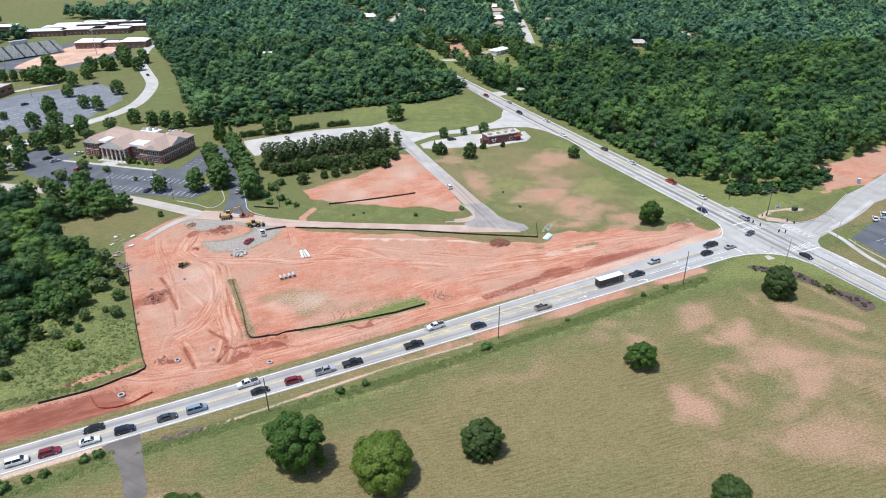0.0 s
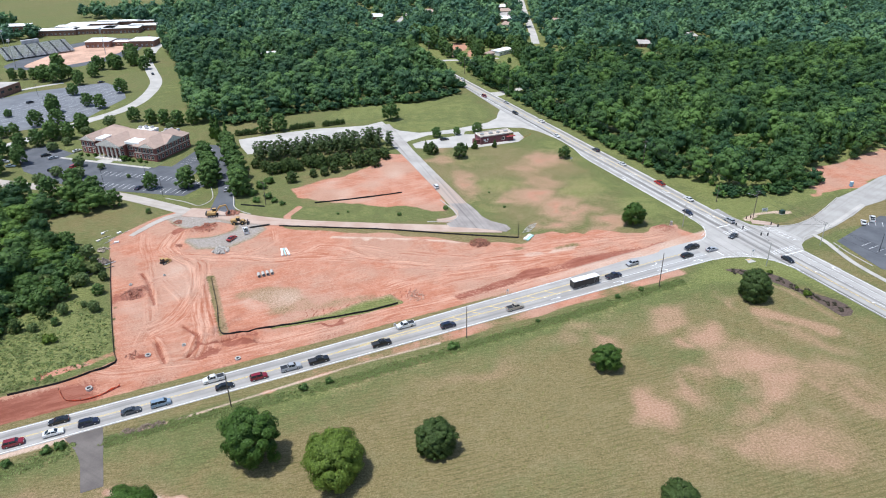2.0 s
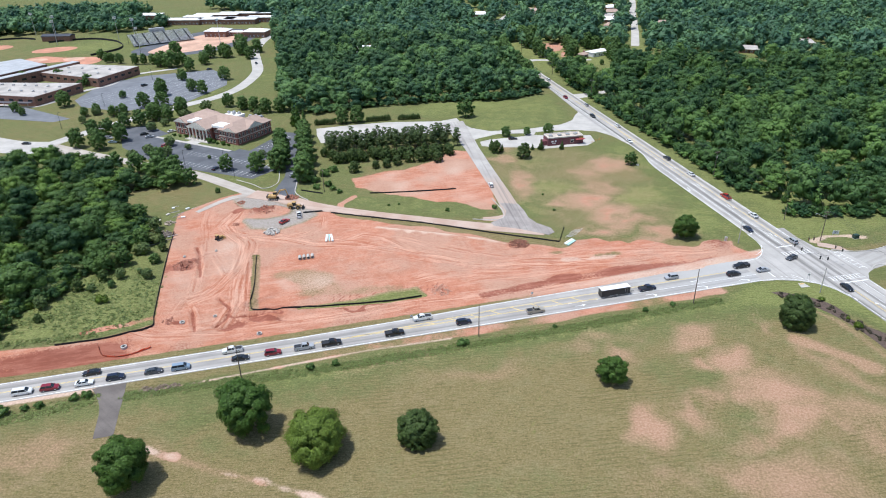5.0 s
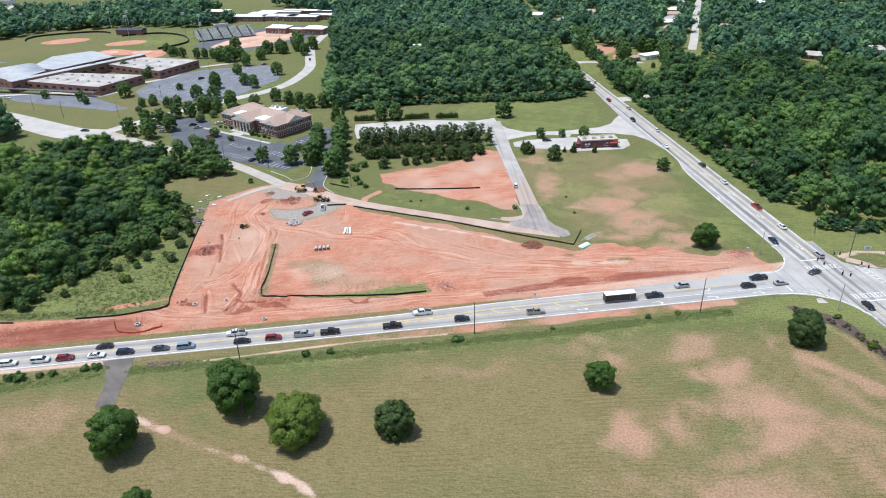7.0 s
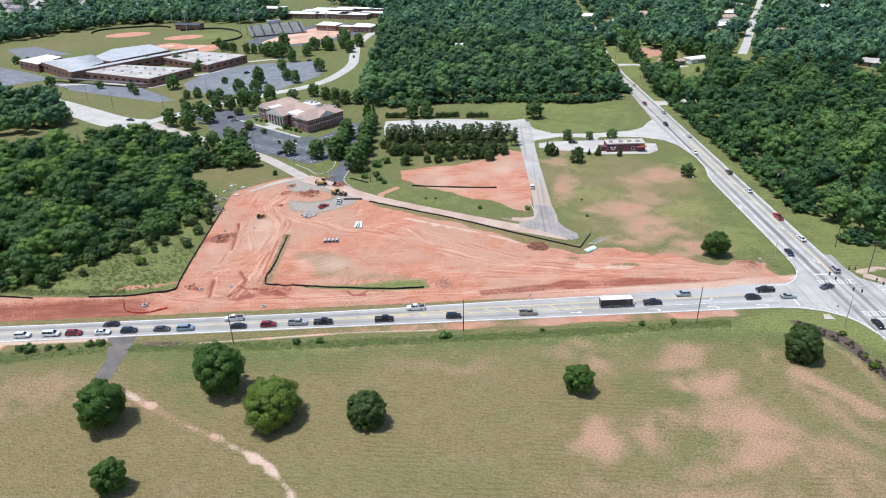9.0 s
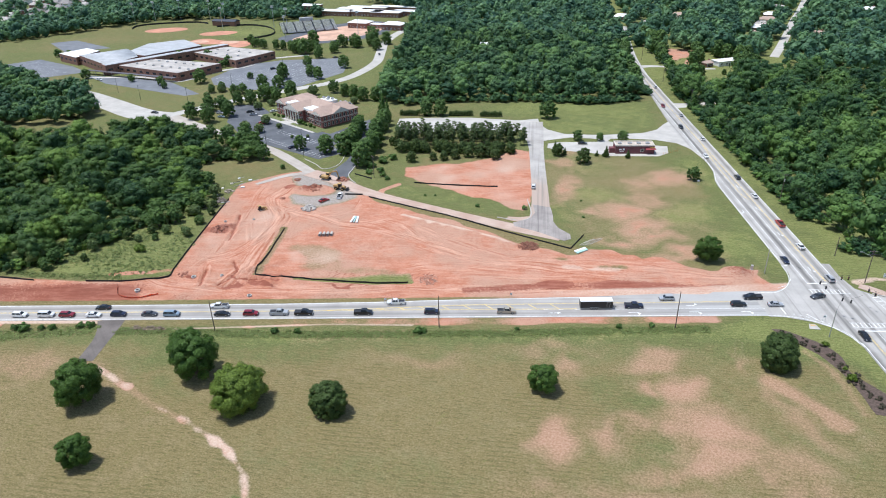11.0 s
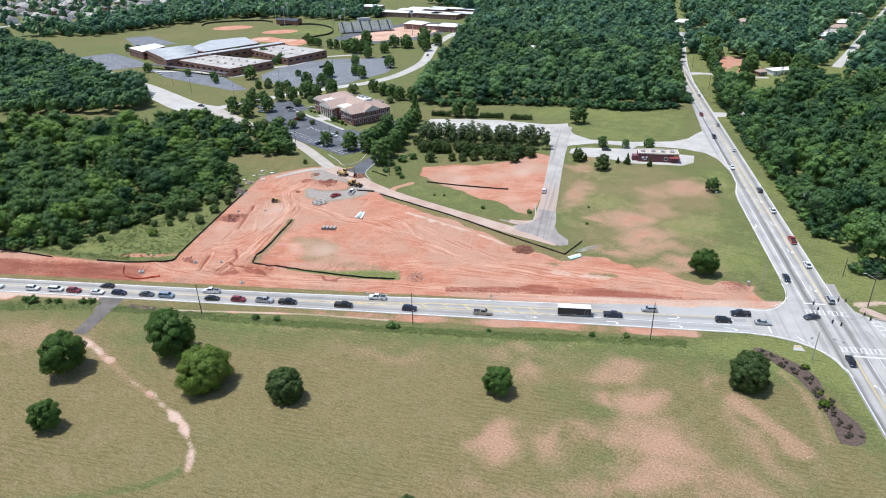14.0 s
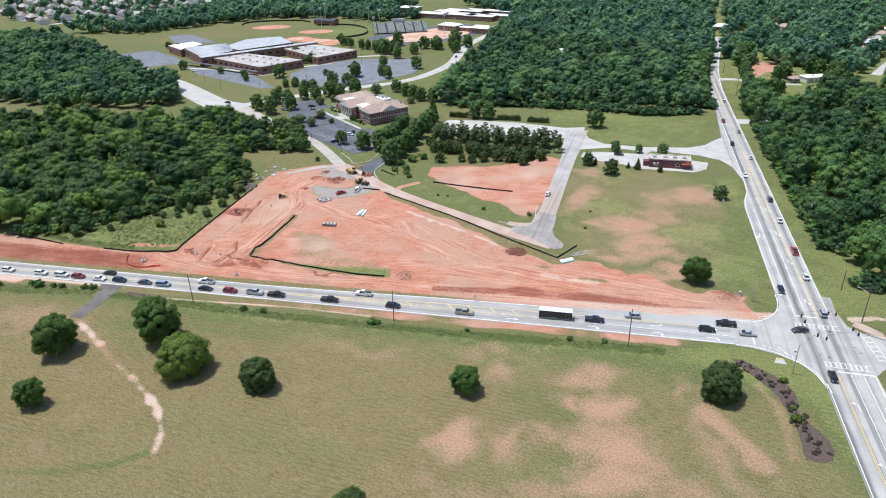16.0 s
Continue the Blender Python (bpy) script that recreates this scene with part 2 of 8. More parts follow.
LEAF_PINE = leaf("mixed_forest_leaves", rgb(0.04, 0.1, 0.042), rgb(0.16, 0.275, 0.068), True)
# distance haze worked into the leaf colour: lighter and bluer
LEAF_FAR = leaf("hazy_forest_leaves", rgb(0.062, 0.145, 0.092), rgb(0.175, 0.31, 0.135), True)
LEAF_NEEDLE = leaf("pine_needles", rgb(0.07, 0.112, 0.042), rgb(0.13, 0.185, 0.065))
LEAF_LIGHT = leaf("bright_leaves", rgb(0.115, 0.185, 0.024), rgb(0.205, 0.285, 0.05))
WEED = leaf("weed_leaves", rgb(0.15, 0.195, 0.06), rgb(0.27, 0.325, 0.11))
BARK = plain("bark", rgb(0.11, 0.085, 0.065), 0.95, vary=0.25, scale=3.0, bump=0.05)
BRICK = plain("red_brick", rgb(0.27, 0.095, 0.08), 0.9, vary=0.2, scale=1.2)
ROOF_TAN = plain("tan_shingles", rgb(0.40, 0.29, 0.235), 0.9, vary=0.05, scale=0.5)
ROOF_WHITE = plain("white_membrane_roof", rgb(0.78, 0.77, 0.74), 0.6, vary=0.06, scale=0.3)
ROOF_GREY = plain("weathered_flat_roof", rgb(0.42, 0.385, 0.35), 0.85, vary=0.14, scale=0.12)
ROOF_METAL = plain("grey_metal_roof", rgb(0.42, 0.425, 0.43), 0.6, 0.05, vary=0.1, scale=0.2)
STONE = plain("pale_stone_trim", rgb(0.68, 0.62, 0.54), 0.8, vary=0.08, scale=1.0)
BLACK = plain("black_silt_fabric", rgb(0.018, 0.018, 0.02), 0.85, vary=0.3, scale=1.0)
WOOD = plain("weathered_pole_wood", rgb(0.13, 0.1, 0.08), 0.9, vary=0.2, scale=2.0)
STEEL = plain("galvanised_steel", rgb(0.5, 0.5, 0.5), 0.45, 0.6, vary=0.1)
DARK = plain("dark_metal", rgb(0.03, 0.03, 0.033), 0.5, 0.2, vary=0.2)
GLASS = plain("dark_window_glass", rgb(0.025, 0.03, 0.036), 0.08, 0.0, vary=0.1)
RUBBER = plain("tyre_rubber", rgb(0.015, 0.015, 0.016), 0.85, vary=0.2)
WHITE = plain("white_paint", rgb(0.8, 0.8, 0.79), 0.45, vary=0.04)
CLAYBRICK = plain("brown_brick", rgb(0.24, 0.125, 0.09), 0.9, vary=0.2, scale=1.2)


# ---- mesh helpers ----
def part(name, bm, material, parent=None, label="", smooth=False):
    """Links a bmesh as one mesh object, under a thing or a part."""
    me = bpy.data.meshes.new(name)
    bmesh.ops.recalc_face_normals(bm, faces=bm.faces)
    bm.to_mesh(me)
    bm.free()
    return link_part(name, me, material, parent, label, smooth)


def link_part(name, me, material, parent=None, label="", smooth=False):
    for m in material if isinstance(material, (list, tuple)) else [material]:
        me.materials.append(m)
    if smooth:
        me.polygons.foreach_set("use_smooth", [True] * len(me.polygons))
    ob = new(name, me)
    ob.parent = parent
    if label:
        ob["label"] = label
    return ob


def thing(name, label, category, at=None, group="", kind=""):
    ob = new(name)
    if at is not None:
        ob.matrix_world = at
    return tagged(ob, label, category, group, kind)


def box(bm, cx, cy, z0, sx, sy, sz, bevel=0.0, turn=0.0):
    """A block on z0, bevelled, turned about its middle."""
    r = bmesh.ops.create_cube(bm, size=1, matrix=Matrix.Translation((cx, cy, z0 + sz / 2)) @ Matrix.Rotation(turn, 4, "Z") @ Matrix.Diagonal((sx, sy, sz, 1)))
    if bevel:
        es = {e for v in r["verts"] for e in v.link_edges}
        bmesh.ops.bevel(bm, geom=list(es), offset=bevel, segments=1, affect="EDGES")
    return r["verts"]


def tube(bm, p, q, r0, r1=None, n=8):
    """A tapered rod from p to q."""
    p, q = Vector(p), Vector(q)
    d = q - p
    m = Matrix.Translation((p + q) / 2) @ d.to_track_quat("Z", "Y").to_matrix().to_4x4()
    bmesh.ops.create_cone(bm, cap_ends=True, segments=n, radius1=r0, radius2=r1 if r1 is not None else r0, depth=d.length, matrix=m)


def raw_mesh(name, verts, faces, normals=None):
    me = bpy.data.meshes.new(name)
    verts = np.asarray(verts, dtype=np.float32)
    faces = np.asarray(faces, dtype=np.int32)
    k = faces.shape[1]
    me.vertices.add(len(verts))
    me.vertices.foreach_set("co", verts.ravel())
    me.loops.add(faces.size)
    me.loops.foreach_set("vertex_index", faces.ravel())
    me.polygons.add(len(faces))
    me.polygons.foreach_set("loop_start", np.arange(0, faces.size, k, dtype=np.int32))
    me.update(calc_edges=True)
    me.validate()
    if normals is not None:
        me.polygons.foreach_set("use_smooth", np.ones(len(faces), bool))
        me.normals_split_custom_set_from_vertices(normals)
    return me


def smooth_line(pts, step=4.0, closed=False):
    """A Catmull-Rom line through the points."""
    p = [Vector(q) for q in pts]
    out = []
    n = len(p)
    for i in range(n if closed else n - 1):
        a, b, c, d = (p[(i + k - 1) % n] if closed else p[min(max(i + k - 1, 0), n - 1)] for k in range(4))
        m = max(1, int((c - b).length / step))
        for j in range(m):
            t = j / m
            out.append(0.5 * (2 * b + (c - a) * t + (2 * a - 5 * b + 4 * c - d) * t * t + (3 * b - a - 3 * c + d) * t ** 3))
    if not closed:
        out.append(p[-1])
    return out


def slab(bm, outline, top, thick=0.12):
    """A flat slab with that outline."""
    vs = [bm.verts.new((x, y, top)) for x, y in outline]
    f = bm.faces.new(vs)
    if f.normal.z == 0:
        f.normal_update()
    r = bmesh.ops.extrude_face_region(bm, geom=[f])
    for v in r["geom"]:
        if isinstance(v, bmesh.types.BMVert):
            v.co.z = top - thick
    bmesh.ops.triangulate(bm, faces=[g for g in bm.faces if len(g.verts) > 4])


def ribbon(bm, pts, width, top, thick=0.0, step=4.0, follow=False):
    """A strip along a line; width: one number or one a point."""
    line = smooth_line(pts, step)
    if isinstance(width, (list, tuple)):
        ws = [w.x for w in smooth_line([(w, 0) for w in width], 1e9)]
        at = np.linspace(0, 1, len(width))
        ws = np.interp(np.linspace(0, 1, len(line)), at, width)
    else:
        ws = [width] * len(line)
    prev = None
    for i, p in enumerate(line):
        d = (line[min(i + 1, len(line) - 1)] - line[max(i - 1, 0)]).normalized()
        n = Vector((-d.y, d.x)) * ws[i] / 2
        z0, z1 = (top + height(*(p + n)), top + height(*(p - n))) if follow else (top, top)
        pair = [bm.verts.new((*(p + n), z0)), bm.verts.new((*(p - n), z1))]
        if thick:
            pair += [bm.verts.new((*(p - n), z1 - thick)), bm.verts.new((*(p + n), z0 - thick))]
        if prev:
            for a in range(len(pair) if thick else 1):
                b = (a + 1) % len(pair)
                bm.faces.new((prev[a], prev[b], pair[b], pair[a]))
        prev = pair


# the long road (A) runs by s along it and n to its left; the crossing road (B) by s towards the camera and w to the east
UA = Vector((0.896, 0.444)).normalized()
NA = Vector((-UA.y, UA.x))
A0 = Vector((-115.1, 107.9))
UB = Vector((0.41, -0.912)).normalized()
WB = Vector((-UB.y, UB.x))
TURN_A = math.atan2(UA.y, UA.x)
TURN_B = math.atan2(UB.y, UB.x)


def on_a(s, n):
    return tuple(A0 + UA * s + NA * n)


def on_b(s, w):
    return tuple(UB * s + WB * w)


# ---- ground ----
@functools.lru_cache(None)
def lattice(seed):
    return np.random.RandomState(seed).rand(256, 256)


def value_noise(x, y, size, seed):
    g = lattice(seed)
    fx, fy = x / size, y / size
    ix, iy = np.floor(fx).astype(int), np.floor(fy).astype(int)
    tx, ty = fx - ix, fy - iy
    tx, ty = tx * tx * (3 - 2 * tx), ty * ty * (3 - 2 * ty)
    q = lambda a, b: g[a % 256, b % 256]
    return (q(ix, iy) * (1 - tx) + q(ix + 1, iy) * tx) * (1 - ty) + (q(ix, iy + 1) * (1 - tx) + q(ix + 1, iy + 1) * tx) * ty


def inside(x, y, outline):
    """How far each place lies within an outline, in metres (outside: minus)."""
    x, y = np.asarray(x, float), np.asarray(y, float)
    best = np.full(x.shape, 1e9)
    odd = np.zeros(x.shape, bool)
    n = len(outline)
    for i in range(n):
        (ax, ay), (bx, by) = outline[i], outline[(i + 1) % n]
        dx, dy = bx - ax, by - ay
        t = np.clip(((x - ax) * dx + (y - ay) * dy) / (dx * dx + dy * dy + 1e-9), 0, 1)
        best = np.minimum(best, np.hypot(x - ax - t * dx, y - ay - t * dy))
        cross = ((ay > y) != (by > y)) & (x < dx * (y - ay) / (dy if dy else 1e-9) + ax)
        odd ^= cross
    return np.where(odd, best, -best)


def near_line(x, y, line):
    """Distance to an open line of points."""
    best = np.full(np.shape(x), 1e9)
    for (ax, ay), (bx, by) in zip(line, line[1:]):
        dx, dy = bx - ax, by - ay
        t = np.clip(((x - ax) * dx + (y - ay) * dy) / (dx * dx + dy * dy), 0, 1)
        best = np.minimum(best, np.hypot(x - ax - t * dx, y - ay - t * dy))
    return best


def along(x, y, pts):
    """Way along a smooth line and signed distance beside it."""
    line = smooth_line(pts, 5.0)
    best, way, side = (np.full(np.shape(x), v) for v in (1e9, 0.0, 0.0))
    gone = 0.0
    for a, b in zip(line, line[1:]):
        d = b - a
        ln = d.length
        t = np.clip(((x - a.x) * d.x + (y - a.y) * d.y) / (ln * ln), 0, 1)
        qx, qy = x - a.x - t * d.x, y - a.y - t * d.y
        q = np.hypot(qx, qy)
        closer = q < best
        best = np.where(closer, q, best)
        way = np.where(closer, gone + t * ln, way)
        side = np.where(closer, np.sign(d.x * qy - d.y * qx) * q, side)
        gone += ln
    return best, way, side, gone


def soft(d, wide):
    t = np.clip(d / wide + 0.5, 0, 1)
    return t * t * (3 - 2 * t)


def blob(x, y, cx, cy, rx, ry, turn=0.0):
    c, s = math.cos(radians(turn)), math.sin(radians(turn))
    u, v = (x - cx) * c + (y - cy) * s, -(x - cx) * s + (y - cy) * c
    return np.clip(1.3 - np.hypot(u / rx, v / ry), 0, 1)


SITE = [on_a(-190, 11.5), on_a(-10, 11.5), on_a(36, 11.5), on_a(160, 12), on_a(205, 15), (90, 228.5), (98, 231), (101, 238), (97, 247), (84, 238), (69, 241), (52, 240), (36, 234), (8, 237), (-19, 241), (-62, 244),
        (-78, 250), (-95, 261), (-108, 260), (-117, 250), (-126, 231), (-118, 214), (-99, 176), (-87, 153), (-97, 140), (-107, 134.5), (-125, 128), (-137, 124), (-310, 50)]
BASIN = [(-76, 202), (-60, 166), (-37, 174), (-18, 180), (-8, 186), (-6, 196), (-30, 205), (-52, 207)]
RED_LOT = [(-66, 282), (-60, 272), (-46, 267), (-24, 264.5), (-12, 263), (0, 258.5), (6, 257.5), (2, 285), (-18, 331), (-27, 330), (-31, 315), (-44, 300), (-56, 292)]
HAULS = (
    ([(-96, 252), (-99, 238), (-100, 224), (-92, 216), (-84, 210), (-79, 197), (-78, 183), (-80, 173), (-86, 166)], 3.6, 1.0), ([(-104, 216), (-96, 219), (-86, 218), (-77, 218), (-60, 215), (-48, 218), (-33, 217), (-12, 213), (6, 211), (26, 215), (60, 224)], 3.2, 1.0),
    ([(-64, 241), (-61, 230), (-64, 222), (-74, 217)], 2.2, 0.9), ([(-84, 214), (-80, 201), (-72, 181), (-66, 166), (-65, 152)], 3.6, 1.0), ([(-82, 167), (-77, 160), (-73, 152)], 1.6, 0.9), ([(-50, 217), (-42, 226), (-34, 225), (-24, 219), (-6, 211), (20, 208)], 2.0, 0.8),
    ([(-94, 203), (-89, 196), (-84, 190), (-79, 184)], 1.2, 0.9), ([(-96, 191), (-95, 200), (-88, 204), (-82, 198), (-76, 184), (-73, 174)], 1.5, 0.8), ([(-98, 150), (-86, 148), (-70, 153), (-55, 158), (-35, 167), (-5, 182), (20, 194), (60, 213), (86, 226)], 2.6, 0.9),
    ([(-15, 196), (8, 205), (30, 213), (60, 227), (84, 234)], 2.6, 0.9), ([(-30, 226), (-5, 220), (20, 219), (50, 229), (70, 234)], 2.0, 0.7), ([(-116, 238), (-110, 226), (-104, 216), (-98, 205), (-88, 180), (-84, 160)], 2.0, 0.6), ([(5, 197), (30, 208), (62, 223), (92, 236)], 1.6, 0.8))
TRENCHES = ([(-101.8, 204.4), (-97.3, 198.6), (-88.7, 183.7)], [(-79.2, 162.3), (-72.6, 152.4)], [(-74.1, 170.9), (-67.5, 165.7), (-65.8, 159.5), (-67.5, 155.1)], [(-66, 160.8), (-58, 163.5), (-50, 166.4)])
GREEN_STRIP = [(-46, 171), (-30, 179.5), (-20, 186), (-12, 191), (-7.5, 186), (-18, 180), (-37, 173.5)]
GRAVEL = [(-112, 250), (-104, 257), (-92, 253), (-84, 249), (-70, 247), (-66, 240), (-70, 231), (-78, 223), (-89, 223), (-96, 229), (-98, 238), (-106, 245)]
BED = [(104.5, 208), (109, 205), (114, 201.9), (117.7, 199.7), (120.9, 196.3), (124.8, 191.2), (128.6, 183.6), (130.8, 178.5), (133.8, 179.1), (135.7, 181.6), (135.5, 185.3), (133.5, 188.5), (129, 191.7), (125.2, 195), (123.4, 201), (119, 205.6), (112, 208), (107, 209)]


def bank(x, y):
    """The cut slope beside the long road's west end."""
    s = (x - A0.x) * UA.x + (y - A0.y) * UA.y
    n = (x - A0.x) * NA.x + (y - A0.y) * NA.y
    return 2.4 * soft(n - 15.5, 8.0) * soft(38 - s, 26.0) * soft(48 - n, 40.0)


def heights(x, y):
    site = soft(inside(x, y, SITE) - 3, 6)
    h = bank(x, y)
    h = h + site * (value_noise(x, y, 7, 1) - 0.5) * 0.5
    h = h + soft(inside(x, y, BASIN), 5) * -0.7
    rough = 1.3 * blob(x, y, -98.5, 190, 5, 3.4, 55) + blob(x, y, -53, 163, 9, 2.6, 8) + blob(x, y, -93, 241, 9, 6, 10) + blob(x, y, -62, 172, 7, 3, 60) + blob(x, y, 92, 241, 8, 6, 30) + blob(x, y, -84, 158, 4, 3, 0) + blob(x, y, -56, 166, 14, 3, 25)
    h = h + np.clip(rough, 0, 1) * (value_noise(x, y, 2.3, 21) - 0.3) * 1.5
    h = h + 1.6 * blob(x, y, -98, 238, 9, 4, 15) + 1.2 * blob(x, y, -86, 243, 6, 3, -10) + 0.9 * blob(x, y, 92, 240, 6, 4, 30)
    for line in TRENCHES:
        d = near_line(x, y, line)
        h = h - 0.7 * soft(0.45 - d, 0.9) + 0.3 * soft(0.8 - np.abs(d - 1.4), 1.0)
    h = h + 0.8 * soft(1.2 - near_line(x, y, [(-38, 232.3), (-15, 230.9), (7, 228.7), (13.7, 227)]), 2.4)
    h = h + 0.9 * blob(x, y, -99, 191, 6, 3, 60) + 0.7 * blob(x, y, -62, 173, 9, 2, 60)
    return h


def tracks(x, y):
    """The haul ways in the clay: how worn each place is, its run along the way, and its relief."""
    worn, relief, run = np.zeros_like(x), np.zeros_like(x), np.zeros((len(x), 3))
    for i, (line, wide, g) in enumerate(HAULS):
        xs, ys = [p[0] for p in line], [p[1] for p in line]
        k = np.flatnonzero((x > min(xs) - 9) & (x < max(xs) + 9) & (y > min(ys) - 9) & (y < max(ys) + 9))
        best, way, side, total = along(x[k], y[k], line)
        wob = (value_noise(way, side * 0 + i * 7.3, 19, 31) - 0.5) * 3.0
        streak = value_noise(way / 16 + i * 5, (side + wob) / 1.1 + 90, 1, 32)
        mask = g * soft(wide * (0.7 + 0.8 * value_noise(way, side * 0 + i, 13, 34)) - best, 2.6) * soft(way - 2, 4) * soft(total - way - 2, 4)
        relief[k] += mask * (streak - 0.5) * 0.7
        win = mask > worn[k]
        kk = k[win]
        run[kk] = np.stack([way * 0.055, (side + wob) * 1.0, np.full(len(way), i * 11.0)], 1)[win]
        worn[kk] = mask[win]
    return worn, run, relief


def height(x, y):
    return float(heights(np.array([float(x)]), np.array([float(y)]))[0])


def spread(lo, hi, step, reach, fine):
    """Grid lines: finest over the clay, even in the middle, wider outwards."""
    mid = list(np.arange(lo, fine[0], step)) + list(np.arange(fine[0], fine[1], 0.65)) + list(np.arange(fine[1], hi + 0.01, step))
    d, a, b = step, lo, hi
    left, right = [], []
    while b < hi + reach:
        d *= 1.12
        a, b = a - d, b + d
        left.append(a)
        right.append(b)
    return np.array(left[::-1] + mid + right)


def build_ground():
    xs, ys = spread(-150, 170, 1.4, 4200, (-126, 100)), spread(70, 345, 1.4, 4200, (84, 259))
    x, y = (v.ravel() for v in np.meshgrid(xs, ys))
    z = heights(x, y)
    trail, run, relief = tracks(x, y)
    z = z + relief
    nx, ny = len(xs), len(ys)
    i = (np.arange(ny - 1)[:, None] * nx + np.arange(nx - 1)[None, :]).ravel()
    me = raw_mesh("ground", np.stack([x, y, z], 1), np.stack([i, i + 1, i + nx + 1, i + nx], 1))
    sa = (x - A0.x) * UA.x + (y - A0.y) * UA.y
    na = (x - A0.x) * NA.x + (y - A0.y) * NA.y
    sb = x * UB.x + y * UB.y
    wb = x * WB.x + y * WB.y
    v1, v2, v3 = value_noise(x, y, 9, 3), value_noise(x, y, 28, 4), value_noise(x, y, 3.1, 5)
    wx, wy = x + (value_noise(x, y, 11, 18) - 0.5) * 9 + (value_noise(x, y, 4, 19) - 0.5) * 5, y + (value_noise(x, y, 11, 20) - 0.5) * 9 + (value_noise(x, y, 4, 22) - 0.5) * 5
    north = soft(y - 205, 20) * soft(x + 55, 10)
    soil = soft(inside(x + (wx - x) * north * 0.8, y + (wy - y) * north * 0.8, SITE), 2.5)
    soil = np.maximum(soil, soft(inside(x + (wx - x) * 0.3, y + (wy - y) * 0.3, RED_LOT), 5))
    # grass inside the basin and beside the silt fences
    soil -= 2.0 * soft(inside(x, y, GREEN_STRIP) + 0.5, 2.0) + 0.5 * blob(x, y, -54, 192, 11, 4, 10) + 0.42 * blob(x, y, -46, 187, 9, 8, 24) + 0.4 * blob(x, y, -26, 187, 22, 4, 16)
    soil -= 1.0 * soft(3.4 + (v1 - 0.5) * 4 - near_line(x, y, [(-58, 244), (-19, 239.5), (8, 235), (34, 231.5)]), 2.5)
    soil -= 0.55 * blob(x, y, 52, 226, 13, 3.0, 22) + 0.5 * blob(x, y, 33, 224, 6, 2.5, 20)
    soil -= 0.7 * (near_line(x, y, [(-76, 202), (-60, 167)]) < 1.6)
    worn = np.zeros_like(x)
    x0, y0 = x, y
    x = x + (value_noise(x0, y0, 17, 11) - 0.5) * 10 + (value_noise(x0, y0, 5, 12) - 0.5) * 7
    y = y + (value_noise(x0, y0, 17, 13) - 0.5) * 10 + (value_noise(x0, y0, 5, 14) - 0.5) * 7
    # worn places in the near field and the far one
    for cx, cy, rx, ry, tn, g in ((63, 135, 9, 9, 37, 1.0), (75, 143, 5, 6, 37, 0.75), (53, 165, 5, 6, 37, 0.6), (74, 178, 15, 5, 30, 0.75), (76, 165, 4, 5, 37, 0.9), (85, 170, 9, 8, 37, 1.0), (95, 155, 11, 14, 37, 1.0), (99, 142, 11, 8, 37, 0.9),
                                  (81, 152, 8, 4, 37, 0.6), (87, 135, 7, 6, 37, 0.65), (98, 187, 3, 7, 0, 0.5), (108, 176, 4, 7, 0, 0.5), (116, 168, 12, 6, -40, 0.6), (112, 150, 12, 8, 20, 0.6), (118, 140, 14, 9, 10, 0.5), (46, 170, 18, 5, 25, 0.45),
                                  (-62, 101, 12, 5, 10, 0.5), (-85, 96, 14, 5, 20, 0.5), (18, 150, 20, 6, 25, 0.4), (-8, 150, 24, 4, 26, 0.35), (92, 122, 18, 9, 0, 0.7), (66, 116, 14, 6, 0, 0.35)):
        worn = np.maximum(worn, blob(x, y, cx, cy, rx, ry, tn) * g)
    for cx, cy, rx, ry, tn, g in ((34, 271, 7, 4, 10, 0.9), (45, 274, 10, 10, -30, 1.0), (55, 264, 11, 7, 50, 1.0), (63, 256, 9, 6, 0, 0.9), (52, 247, 9, 4, 10, 0.9), (43, 305, 8, 7, 0, 0.8), (54, 318, 10, 12, -20, 0.95), (36, 305, 5, 5, 0, 0.6), (12, 292, 6, 16, 10, 0.9), (0, 318, 7, 9, 0, 0.8), (48, 290, 9, 12, 0, 0.7), (75, 246, 10, 4, 20, 0.8)):
        worn = np.maximum(worn, blob(x, y, cx, cy, rx * 1.35, ry * 1.35, tn) * g)
        soil = np.maximum(soil, blob(x, y, cx, cy, rx * 0.7, ry * 0.7, tn) * g * 0.5)
    x, y = x0, y0
    worn = np.maximum(worn, 0.8 * blob(x, y, 14, 286, 7, 12, 20) + 0.6 * blob(x, y, 0, 338, 7, 9, 0))
    worn = np.maximum(worn, 0.75 * soft(inside(x, y, BASIN), 4)) * (1 - soft(inside(x, y, GREEN_STRIP), 3))
    soil -= 0.3 * soft(inside(x, y, BASIN) - 3, 6) * v2
    # bare strip along the south shoulder
    soil = np.maximum(soil, (na < -0.4) * (na > -5) * soft(4.6 + na + v1 * 2 - 1, 2) * soft(sa - 95, 40) * soft(228 - sa, 6) * (0.25 + 0.6 * value_noise(x, y, 13, 16)))
    soil = np.maximum(soil, (0.45 + 0.4 * v1) * soft(1.4 - near_line(x, y, [(-103, 142), (-95, 149), (-88, 158), (-92, 166)]), 1.5))
    soil = np.maximum(soil, 0.8 * soft(1.6 - near_line(x, y, [(-58, 262), (-61, 253), (-60, 249)]), 1.5))
    soil = np.maximum(soil, soft(inside(wx, wy, [(166, 277), (176, 300), (210, 330), (260, 350), (250, 325), (204, 299), (186, 284)]), 4))
